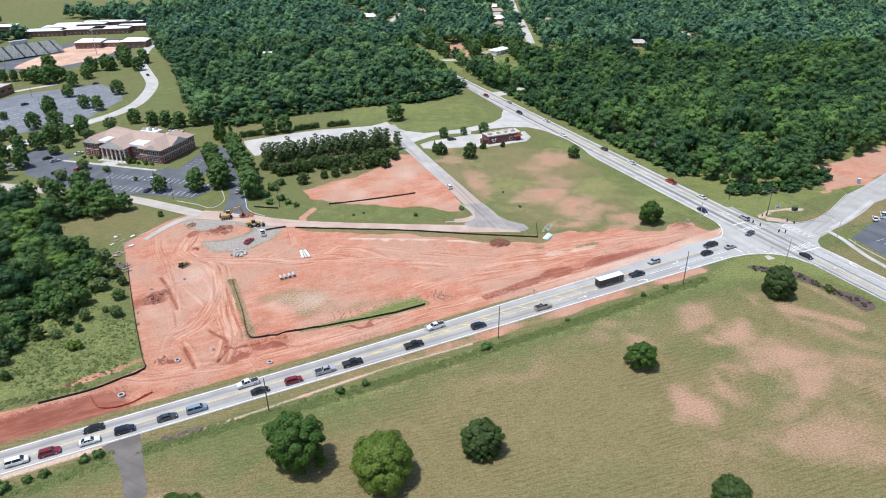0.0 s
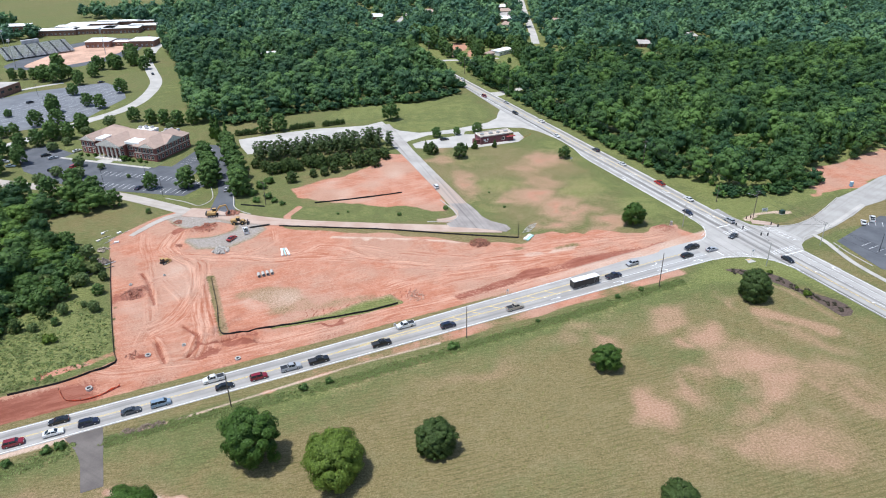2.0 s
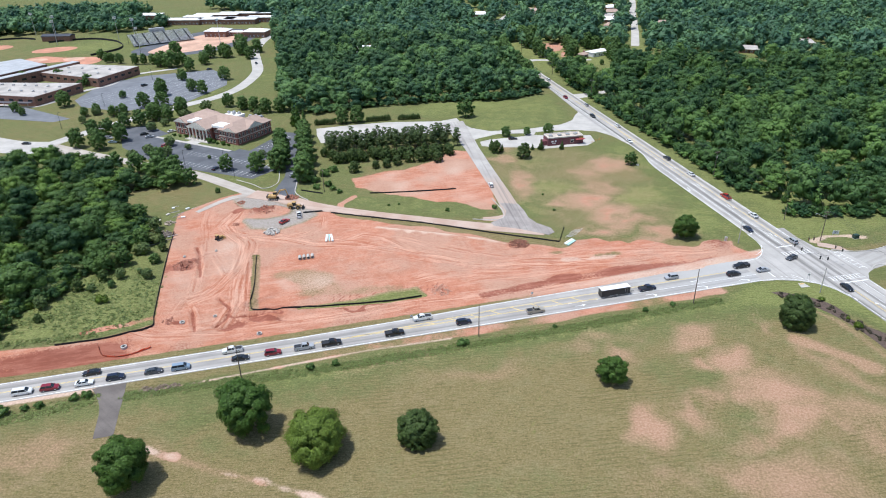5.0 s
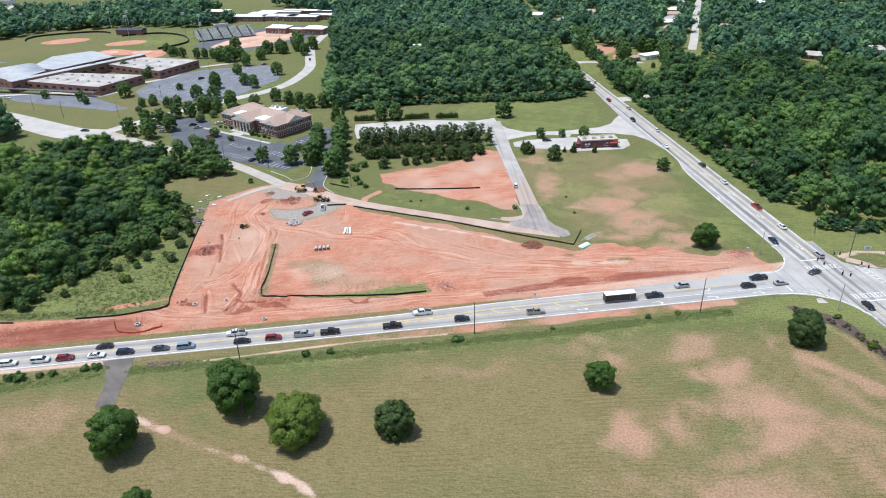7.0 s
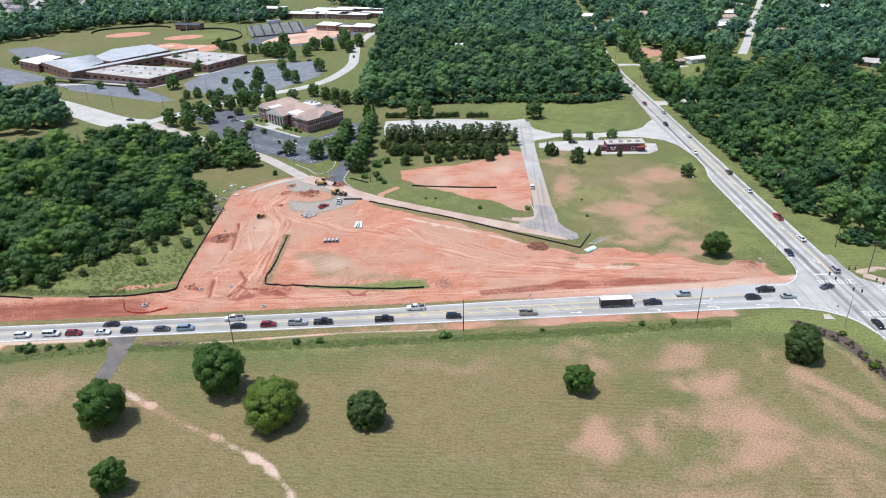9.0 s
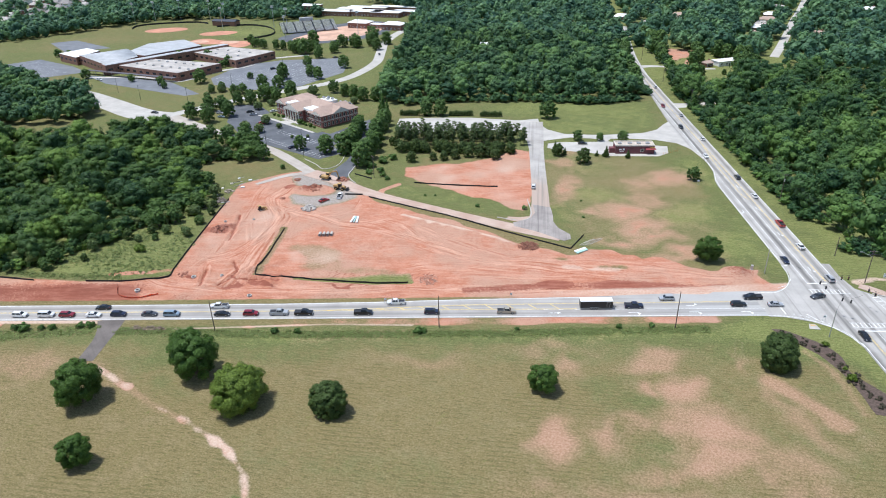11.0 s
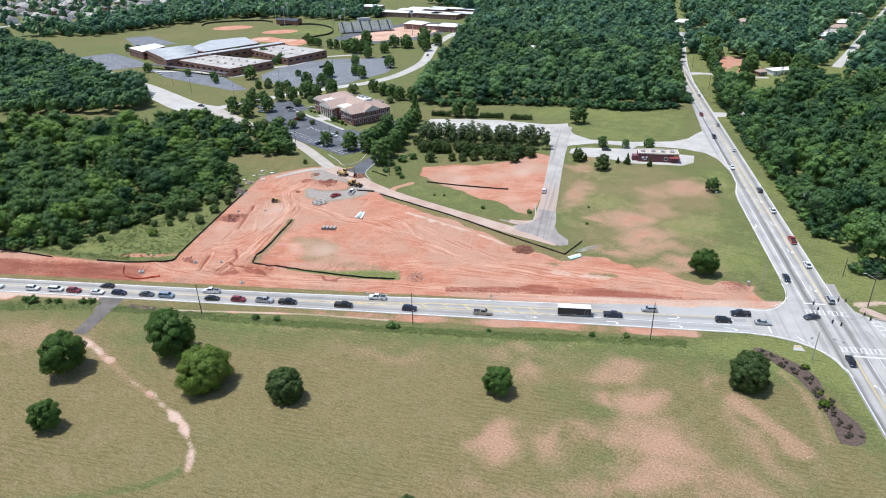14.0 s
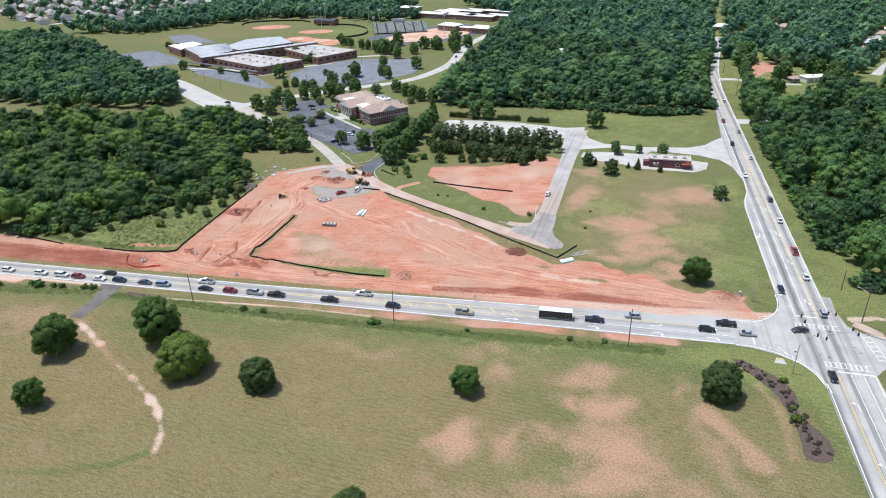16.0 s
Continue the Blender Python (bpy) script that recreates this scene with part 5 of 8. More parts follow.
for s, w, b in ((-233, 200.9, -1), (-188, 200.9, -1), (-236, 207.3, 1), (-212, 207.3, 1), (-184, 207.3, 1), (-260, 207.3, 1)):
    arrow(*on_b(s, w), TURN_B, b, road_b, 0.085)
stripe("edge_line", [on_b(-140, 203.9), on_b(250, 203.9)], 0.24, WHITE_LINE, crossing, 0.082, 60)
stripe("edge_line", [on_b(-146, 217.1), on_b(250, 217.1)], 0.24, WHITE_LINE, crossing, 0.082, 60)
stripe("lane_line", [on_b(-146, 211.0), on_b(-100, 211.0), on_b(250, 211.0)], 0.18, WHITE_LINE, crossing, 0.082, 60)
stripe("lane_line", [on_b(-146, 214.1), on_b(-60, 214.1)], 0.18, WHITE_LINE, crossing, 0.082, 60)
arrow(*on_b(-132, 209.3), TURN_B + math.pi, 1, crossing, 0.085)
arrow(*on_b(-132, 215.6), TURN_B + math.pi, -1, crossing, 0.085)
arrow(*on_b(-110, 209.3), TURN_B + math.pi, 1, crossing, 0.085)
bar("stop_line", *on_b(-174.6, 205.5), 0.55, 6.6, TURN_B, WHITE_LINE, crossing, 0.082)
bar("stop_line", *on_b(-146.5, 212.4), 0.55, 9.4, TURN_B, WHITE_LINE, crossing, 0.082)
for s0, w0, w1 in ((-169.3, 201, 213.5), (-149.6, 205, 217.5)):
    for e in (-1.2, 1.2):
        stripe("crosswalk_line", [on_b(s0 + e, w0), on_b(s0 + e, w1)], 0.15, WHITE_LINE, crossing, 0.082, 30)
    for i in range(9):
        bar("crosswalk_stripe", *on_b(s0, w0 + 0.6 + i * (w1 - w0 - 1) / 9), 2.0, 0.3, TURN_B, WHITE_LINE, crossing, 0.086)
for e in (-1.3, 1.3):
    stripe("crosswalk_line", [(132 + e, 243), (139 + e, 231)], 0.15, WHITE_LINE, crossing, 0.084, 30)
for i in range(6):
    bar("crosswalk_stripe", 132.8 + i * 1.15, 241.6 - i * 1.98, 2.0, 0.28, radians(30), WHITE_LINE, crossing, 0.088)
stripe("guide_line", [(98.8, 228.9), (104, 231.4), (106.7, 236), (107.6, 241), (106.8, 246.5), (104.5, 252)], 0.24, WHITE_LINE, crossing, 0.084, 2)
stripe("guide_line", [(104.5, 234.6), (107.2, 238.6), (107.9, 243.2)], 0.2, WHITE_LINE, crossing, 0.085, 2)
stripe("guide_line", [on_a(235, 0.0), (105, 216.4), (112, 218.2), (118, 217.6), (124, 215), (129, 209.5), on_b(-140, 203.9)], 0.24, WHITE_LINE, crossing, 0.084, 2)
stripe("guide_line", [(113.5, 221.5), (119.5, 217.6), (125, 215), (130.5, 208)], 0.2, WHITE_LINE, crossing, 0.085, 2)
for i in range(6):
    bar("guide_dash", 110 + i * 2.0, 219.6 + 0.35 * i - 0.12 * i * i, 1.0, 0.18, radians(5 - 9 * i), WHITE_LINE, crossing, 0.086)

# bays of the car parks
lot_hall = bpy.data.objects["parking_lot.001"]
lot_east = bpy.data.objects["parking_lot"]
for row, (dx, dy) in enumerate(((0.4, 0.8), (3.2, 13.4))):
    for i in range(20):
        x, y = -166.5 + i * 2.72 + dx, 287.6 - i * 0.62 + dy
        bar("bay_line", x, y + 2.4, 5.0, 0.2, radians(78), WHITE_LINE, lot_hall, 0.064)
for i in range(9):
    bar("bay_line", -128.5 + i * 0.9, 316 + i * 2.7, 5.0, 0.14, radians(-16), WHITE_LINE, lot_hall, 0.064)
for i in range(10):
    bar("bay_line", 163.5 + i * 1.5, 228 - i * 2.4, 5.2, 0.14, radians(28), WHITE_LINE, lot_east, 0.068)
for i in range(8):
    bar("bay_line", 174 + i * 2.3, 245 - i * 1.0 + 2, 5.2, 0.14, radians(66), WHITE_LINE, lot_east, 0.068)
lot_school = bpy.data.objects["school_lot"]
for row in range(9):
    for i in range(52):
        x, y = -298 + row * 8.4 + i * 0.95, 380 + row * 1.6 + i * 2.5
        if inside(np.array([x]), np.array([y]), SCHOOL_LOT)[0] > 3:
            bar("bay_line", x, y, 5.0, 0.16, radians(-22), FADED_LINE, lot_school, 0.062)
lot_staff = bpy.data.objects["school_lot.002"]
for row in range(4):
    for i in range(22):
        if inside(np.array([-492 + i * 3.1 + row * 2]), np.array([376 - row * 8.5 - i * 0.9]), [(-505, 356), (-495, 384), (-441, 376), (-411, 366), (-427, 337)])[0] > 2.6:
            bar("bay_line", -492 + i * 3.1 + row * 2, 376 - row * 8.5 - i * 0.9, 5.0, 0.16, radians(76), FADED_LINE, lot_staff, 0.062)


# ---- kerbs ----
def kerb(pts, label="pale concrete kerb"):
    bm = bmesh.new()
    ribbon(bm, pts, 0.35, 0.2, 0.3, 1.5)
    tagged(part("kerb", bm, CONCRETE), label, "kerb", kind="structure")


kerb([(141, 229.6), (143.5, 233.8), (149, 236.4), (159, 243.4), (172, 254.4), (181, 263.4)])
kerb([(132, 243.8), (140, 243.9), (147, 246.5), (155, 252.5), (163, 260.5), (174, 272.5)])
kerb([(-93.5, 283), (-89.2, 271), (-86.5, 263), (-82, 258), (-77, 255)])
kerb([(-105, 287), (-99, 272), (-102, 264), (-110, 268), (-120, 272)])
kerb([(2.5, 270), (9.6, 256), (8.4, 249), (-2, 247.5)])
kerb([(152, 229), (153.5, 221), (157, 211)])


# ---- single trees ----
OAK = tree_template("oak_tree", "full round oak with dense dark green leaves", 101, 6.0, 12.6, 19000, 0.24, LEAF_OAK, "dense", n=54, h0=1.3, shrink=0.66, rag=1.0)
MAPLE = tree_template("maple_tree", "broad round tree with yellow-green leaves", 102, 7.2, 11.2, 26000, 0.23, LEAF_LIGHT, "dense", n=90, h0=0.2, shrink=0.7, rag=0.8)
HOLLY = tree_template("holly_tree", "dense dark evergreen tree to the ground", 103, 4.5, 8.9, 18000, 0.19, LEAF_DARK, "dense", n=130, h0=-0.3, shrink=0.76, rag=0.3)
LOT_OAK = tree_template("street_tree", "round leafy tree planted in the car park", 104, 3.9, 8.6, 2900, 0.29, LEAF_LOT, "dense", n=40, h0=0.7, three=True, rag=0.6)
YOUNG = tree_template("young_tree", "pale young tree planted in the car park", 113, 3.7, 7.2, 2400, 0.27, LEAF_PALE, "dense", n=36, h0=1.0, three=True, rag=0.7)
BIG_OAK = tree_template("shade_tree", "tall full shade tree beside the drive", 105, 5.0, 12, 4200, 0.34, LEAF_LOT, "dense", n=44, h0=0.4, three=True, rag=0.8)
PINE = tree_template("pine_tree", "slim pine with bare trunk and dark open crown", 106, 2.7, 11.5, 1000, 0.27, LEAF_NEEDLE, "loblolly", 17, 3.6, 0.16, True, 0.5)
JUNIPER = tree_template("juniper_tree", "bushy rounded dark juniper", 112, 2.7, 5.8, 1300, 0.3, LEAF_DARK, "dense", 34, 0.0, 0.14, True, 0.7, 0, 0.6)
CEDAR = tree_template("cedar_tree", "dense pointed dark green cedar", 107, 2.3, 6.5, 1100, 0.34, LEAF_DARK, "cone", 7, 0.2, 0.14, True)
CYPRESS = tree_template("cypress_tree", "tall narrow pointed evergreen", 108, 3.0, 15, 1500, 0.42, LEAF_OAK, "cone", 10, 0.3, 0.2, True)
SHRUB = tree_template("shrub", "low leafy green shrub", 109, 1.5, 2.0, 420, 0.26, LEAF_LOT, "round", 6, 0.1, 0.06, True)
BRIGHT_SHRUB = tree_template("shrub", "small bright green shrub", 110, 1.2, 1.6, 380, 0.22, LEAF_LIGHT, "round", 6, 0.05, 0.05, True)
BED_SHRUB = tree_template("shrub", "small dark russet-green shrub", 114, 0.62, 0.8, 260, 0.14, plain("russet_leaves", rgb(0.07, 0.06, 0.035), 0.7, vary=0.3, scale=3.0), "round", 5, 0.0, 0.03, True)
BUSH = tree_template("bush", "ragged wild bush of pale green leaves", 111, 2.6, 4.2, 900, 0.34, WEED, "round", 9, 0.2, 0.08, True)
TEMPLATES = (BED_SHRUB, OAK, MAPLE, HOLLY, LOT_OAK, YOUNG, BIG_OAK, PINE, JUNIPER, CEDAR, CYPRESS, SHRUB, BRIGHT_SHRUB, BUSH)

plant(OAK, -36.6, 115.6, 1.1, 20, "tall dark green oak standing alone by the road")
plant(MAPLE, -16.2, 111, 1.0, 0, "broad yellow-green tree standing in the field")
plant(HOLLY, 6.6, 119, 1.0, 40, "dense dark round tree standing in the field")
plant(OAK, 52.7, 151.4, 0.66, 200, "small round green tree in the worn field", 0.9)
plant(HOLLY, 107.4, 189.4, 1.12, 120, "dense dark tree near the planting bed")
plant(OAK, -55.2, 93.3, 0.98, 160, "leafy dark oak beside the sandy path")
plant(OAK, -36, 77.6, 0.63, 250, "round oak in the near corner of the field")
plant(HOLLY, 59, 101.5, 0.9, 300, "dense dark tree at the near edge of the field")
plant(OAK, 80.5, 245, 0.74, 80, "round dark oak at the edge of the clay")
plant(LOT_OAK, 63, 323, 0.75, 10, "small round tree in the grass field")
plant(LOT_OAK, -31, 390, 1.25, 10, "round leafy tree at the meadow corner")
for x, y, s in ((-2.6, 357.4, 0.68), (8.6, 361.5, 0.55), (20, 365, 0.72)):
    plant(LOT_OAK, x, y, s, None, "small tree on the grass island", group="island trees")
for x, y, s in ((10.8, 324.5, 1.35), (-4, 330, 1.1), (-1.4, 332.4, 0.6), (-7, 334, 0.9), (28.8, 340.2, 0.7), (18.4, 338, 0.85), (14, 337, 0.5)):
    plant(JUNIPER if s > 0.95 else CEDAR, x, y, s, None, "dark evergreen beside the small brick building", group="evergreens by the building")
# two great trees and hedges behind the yard
plant(BIG_OAK, -100.5, 366.5, 0.82, 0)
plant(BIG_OAK, -92.6, 370, 0.88, 90)
for x0, y0, x1, y1, n in ((-114.5, 361, -105.5, 364.5, 7), (-86.5, 372, -75.5, 377.2, 8), (-69, 378.4, -58.5, 382.6, 8)):
    for i in range(n):
        plant(JUNIPER, x0 + (x1 - x0) * i / (n - 1), y0 + (y1 - y0) * i / (n - 1), random.uniform(0.42, 0.56), None, "clipped dark juniper in a hedge row", 1.15, "hedge row")
# car park trees of the brick hall
for x, y, s in ((-231, 386, 1.15), (-247, 410, 1.0), (-240.5, 380, 1.1), (-217, 354, 1.1), (-219, 344, 1.1), (-209, 357, 1.1), (-209, 372.6, 1.15), (-244, 363, 0.9), (-248, 359, 0.8), (-227, 325, 1.1), (-226, 339, 1.0), (-233, 320.5, 1.05), (-229.5, 302, 1.15),
                (-215, 301, 1.3), (-212, 315.5, 1.15), (-165.4, 280, 1.2), (-131, 283, 0.85), (-172, 272, 1.1), (-160, 271, 1.2), (-152, 272, 1.1), (-186, 274, 1.0), (-186, 390, 1.0), (-221, 419, 1.05)):
    plant(LOT_OAK, x, y, s * 0.95, None, "dense dark tree at the edge of the car park", group="car park trees", tall=random.uniform(0.95, 1.2))
for x, y, s in ((-261, 360, 0.8), (-206, 335.5, 0.9), (-204, 346, 0.7), (-257.6, 343, 0.7), (-201.5, 362.5, 0.9), (-184, 299, 0.9), (-180, 312.5, 0.85), (-172, 297.5, 0.85), (-185.6, 287.5, 0.95), (-167, 309, 0.5), (-195.6, 379, 1.1), (-157, 372, 0.8), (-148, 297, 0.3), (-141, 302, 0.3), (-122, 304, 0.6)):
    plant(YOUNG, x, y, s * 0.95, None, "pale young tree in a car park island", group="car park trees", tall=random.uniform(0.85, 1.0))
for x, y, s in ((-115, 284, 0.8), (-105, 287.5, 0.95), (-107, 296, 0.9), (-112, 306, 0.8), (-117, 317, 0.85), (-87.6, 276, 1.0), (-91, 286, 0.85), (-94, 296, 0.9), (-98.5, 306, 0.85), (-104, 316, 0.9), (-108.5, 328, 0.85), (-113, 338, 0.8), (-122, 326, 0.7)):
    plant(BIG_OAK, x, y, s * 1.08, None, group="trees along the drive")
for x, y, s in ((-122, 352, 1.0), (-127, 358, 0.95), (-116, 347, 0.9)):
    plant(CYPRESS, x, y, s, None, group="cypresses")
for x, y, s in ((-156, 381, 0.8), (-165, 383.5, 0.8), (-174, 386, 0.75), (-148, 384, 0.8)):
    plant(BIG_OAK, x, y, s, None, "round leafy tree behind the brick hall", group="trees behind the hall")
# school trees
for x, y, s in ((-289, 491, 1.5), (-267, 481, 1.0), (-276, 529, 1.2), (-266, 534, 1.2), (-262, 558, 1.5), (-225, 458, 1.0), (-232, 424, 0.9), (-246, 409, 1.1), (-219, 359, 1.0), (-207, 369, 1.0), (-302, 500, 1.2)):
    plant(LOT_OAK, x, y, s * 1.1, None, "broad leafy shade tree between the school lots", tall=random.uniform(0.95, 1.2), group="school shade trees")
for x, y, s in ((-295, 374, 1.25), (-318, 358, 0.8), (-308, 352, 0.6), (-262, 362, 0.8), (-266, 356, 0.7), (-348, 357, 0.7), (-390, 350, 0.9), (-352, 440, 1.0), (-318, 428, 1.0), (-372, 428, 1.0), (-256, 452, 1.0), (-270, 400, 0.6),
                (-300, 492, 1.3), (-285, 500, 1.2), (-268, 505, 1.2), (-310, 505, 1.0), (-490, 398, 0.8), (-480, 402, 0.7)):
    plant(LOT_OAK, x, y, s, None, "leafy tree on the school grounds", group="school trees")
for x, y, s in ((-308, 528, 1.15), (-255, 545, 1.0), (-240, 530, 0.9), (-262, 532, 0.95), (-246, 556, 1.0), (-275, 548, 0.7)):
    plant(BIG_OAK, x, y, s, None, "large shade tree beside the stadium", group="stadium trees")
for x, y in [(-367.2, 510.4), (-354.0, 499.8), (-351.0, 502.2), (-341.2, 498.3), (-326.0, 497.3), (-319.2, 498.8), (-312.1, 500.4)]:
    plant(LOT_OAK, x, y, random.uniform(0.72, 0.9), None, "dark oval tree by the ball field", tall=1.25, group="ball field trees")
for x, y in [(-376.9, 433.6), (-369.9, 433.7), (-373.2, 444.1), (-320.0, 422.2), (-323.1, 431.7), (-314.2, 429.0), (-420.5, 441.0), (-418.4, 445.4)]:
    plant(LOT_OAK, x, y, random.uniform(0.55, 0.75), None, "leafy tree between the school wings", tall=0.9, group="school yard trees")
# pines and cedars between the yard and the red lot
for i in range(84):
    t, d = (i % 28) / 27, i // 28
    x, y = -86 + t * 59 + d * -2.6 + random.uniform(-2.0, 2.0), 313 + t * 24 + d * 4.6 + random.uniform(-2.0, 2.0)
    plant(PINE, x, y, random.uniform(0.68, 0.95), None, group="pine grove", tall=random.uniform(0.82, 1.02))
for i in range(30):
    t = random.random()
    plant(JUNIPER, -82 + t * 52 + random.uniform(-2, 2), 303 + t * 20 + random.uniform(-3.5, 5), random.uniform(0.5, 1.0), None, "bushy dark juniper at the foot of the pines", random.uniform(1.0, 1.4), "junipers under the pines")
for x, y, s in ((-67.5, 291, 0.95), (-59, 298, 0.7), (-54, 300, 0.8), (-50, 304.6, 0.9), (-45, 309.5, 0.95), (-39.4, 312, 1.15), (-36, 314, 0.9), (-31, 312, 0.95), (-33, 319, 1.1), (-27, 323, 0.9), (-80, 302, 0.9), (-84, 306, 0.9), (-75, 305, 0.8), (-90, 310, 0.8), (-70, 308, 0.9), (-63, 311, 0.9), (-57, 313, 0.85), (-51, 315, 0.9)):
    plant(JUNIPER, x, y, s * 1.05, None, "bushy dark juniper at the foot of the pines", group="junipers under the pines")
for x, y, s in ((-78, 268, 0.9), (-74, 272, 1.0), (-70, 268, 0.8), (-66, 265, 0.7), (-82, 276, 1.2), (-80, 284, 1.3), (-78, 290, 1.2), (-14, 254, 0.5), (5, 260, 0.6), (-40, 255, 0.35), (-36, 257, 0.3), (30, 262, 0.35), (24, 278, 0.3)):
    plant(SHRUB, x, y, s * 1.2, None, "wild green shrub on the grass bank", group="bank shrubs")
# scrub between the west wood and the fence
for i in range(46):
    t = random.random()
    d = random.random() ** 1.5
    x, y = (-128 + 12 * t - 22 * d * (0.4 + 0.6 * t) - (t < 0.45) * 4, 150 + 62 * t - 6 * d)
    if inside(np.array([x]), np.array([y]), SITE)[0] < -4:
        plant((BUSH, SHRUB, BRIGHT_SHRUB, BUSH)[i % 4], x, y, random.uniform(0.5, 1.25), None, "wild bush in the rough grass", group="scrub")
for x, y, s in ((-136, 136, 1.3), (-142, 133, 1.2), (-150, 128, 1.3)):
    plant(BUSH, x, y, s, None, "tall pale bush at the wood's edge", group="scrub")
for x, y, k in ((-139, 262.5, 0.95), (-147, 265, 1.0), (-154, 267, 1.05), (-121, 256, 0.3)):
    plant(LOT_OAK, x, y, k, None, "leafy tree beside the gravel road", group="gravel road trees")
# trees round the far clearing and beside the road's bend
for x, y, s in ((22, 566, 0.8), (25, 577, 0.95), (22, 588, 0.9), (19, 600, 1.0), (0, 566, 0.8), (-4, 577, 0.9), (-6, 590, 0.95), (-13, 602, 1.0), (-18, 614, 1.1), (-14, 624, 1.1), (54, 570, 0.8), (60, 578, 0.9), (58, 590, 1.0), (52, 598, 1.0), (42, 602, 1.0), (66, 570, 0.8), (35, 606, 1.0), (57, 556, 0.85), (62, 548, 0.8), (34, 532, 0.6), (31, 524, 0.8), (48, 545, 0.35), (-24, 632, 1.1), (-33, 646, 1.1), (-52, 612, 1.0), (-56, 626, 1.0), (-47, 600, 0.9), (-42, 588, 0.9)) + tuple((*on_b(s, w), k) for s, w, k in ((-441, 197, 0.75), (-450, 198, 0.9), (-460, 198.5, 1.0), (-471, 198, 0.95), (-483, 199.5, 1.05), (-496, 200.5, 1.0), (-509, 201.5, 1.05), (-522, 203.5, 1.0), (-535, 205, 1.0))):
    plant(BIG_OAK, x, y, s, None, "tall leafy tree beside the far clearing", random.uniform(1.0, 1.25), "clearing trees")
# young trees before the wood
for x, y, s in ((-113, 199, 0.62), (-110, 190, 0.5), (-107, 180, 0.55), (-115, 178, 0.5), (-120, 186, 0.75), (-119, 196, 0.7), (-124, 203, 0.8), (-117, 206, 0.6), (-121, 175, 0.7), (-125, 167, 0.75), (-119, 167, 0.42), (-127, 152, 0.6),
                (-121, 146, 0.5), (-130, 140, 0.7), (-114, 171, 0.35), (-124, 181, 0.8), (-121, 211, 0.55), (-127, 216, 0.7), (-138, 224, 0.8), (-111, 183, 0.3), (-128, 134, 0.6)):
    plant((LOT_OAK, YOUNG, LOT_OAK, JUNIPER)[int(-x * 7) % 4], x + random.uniform(-1, 1), y + random.uniform(-1, 1), s, None, "young leafy tree in the rough grass", tall=random.uniform(0.9, 1.15), group="young trees")
plant(BRIGHT_SHRUB, -110, 160, 1.6, None, "bright green sapling in the rough grass")
# planting bed
for i in range(64):
    t = i / 63
    bed_line = smooth_line([(106, 206.8), (116, 203.5), (122, 199), (127, 190), (134, 182)], 0.8)
    x, y = bed_line[int(t * (len(bed_line) - 1))]
    x, y = x + random.uniform(-1.8, 1.8), y + random.uniform(-1.8, 1.8)
    plant(BED_SHRUB, x, y, random.uniform(0.5, 0.95), None, "small dark shrub in the mulched bed", group="bed shrubs")
for x, y, s in ((125.5, 191, 1.0), (124, 195.5, 0.6), (126, 193, 0.55), (119, 205.5, 0.8)):
    plant(BRIGHT_SHRUB, x, y, s, None, "round bright shrub in the mulched bed", group="bed shrubs")
for s, n, k in ((9, -5.5, 0.9), (12, -5.8, 1.1), (17, -5.3, 0.7), (20.5, -5.2, 0.8), (29, -4.4, 0.8), (32, -4.2, 0.9), (-3, -8, 0.8), (135, -8.5, 0.9), (136.5, -8.2, 0.7), (165, -7.4, 0.5), (196, -6.5, 0.6), (206, -6.0, 0.6), (91, -8, 0.8), (98, -8, 0.7)):
    plant(SHRUB, *on_a(s, n), k, None, "young bush on the road bank", group="roadside bushes")
for t in TEMPLATES:
    drop_template(t)


def weed_strip(name, label, line, wide, gap, material, seed, size=0.17, tall=0.8, per=11):
    """A ragged strip of weeds as many small leaf clumps."""
    rs = np.random.RandomState(seed)
    pts = smooth_line(line, gap)
    lumps = []
    for p in pts:
        for j in range(7):
            r = 0.2 + 0.5 * rs.rand() ** 3
            x, y = p.x + rs.uniform(-wide, wide), p.y + rs.uniform(-wide, wide)
            lumps.append((x, y, 0.1, r, r * tall * (0.5 + rs.rand())))
    lumps = np.array(lumps)
    lumps[:, 2] += heights(lumps[:, 0], lumps[:, 1])
    v, f, lit = leaf_cloud(rs, lumps, len(lumps) * per, size, True, 0.4, 0.35, 0.2, True)
    tagged(link_part(name, raw_mesh(name, v, f, lit), material), label, "weeds", kind="stuff")


weed_strip("weeds", "ragged green weeds along the field edge", [on_a(42, -6.5), on_a(90, -9), on_a(135, -9.3), on_a(190, -8.5), on_a(222, -7.5)], 1.7, 0.36, WEED, 1, 0.17, 0.32, 11)
weed_strip("weeds", "ragged green weeds beside the driveway", [on_a(34, -5.5), on_a(15, -8), on_a(-20, -10), on_a(-90, -11)], 2.4, 0.38, WEED, 2, 0.17, 0.32, 11)
weed_strip("weeds", "green creeper on the bank by the wood", [(-99, 142), (-112, 136), (-124, 131), (-136, 128)], 1.6, 0.8, WEED, 3)
weed_strip("brush", "grey-brown dead brush beside the road", [on_a(46, -5.2), on_a(55, -5.6)], 0.9, 0.7, plain("dead_twigs", rgb(0.2, 0.15, 0.11), 0.9, vary=0.3), 4, 0.2)
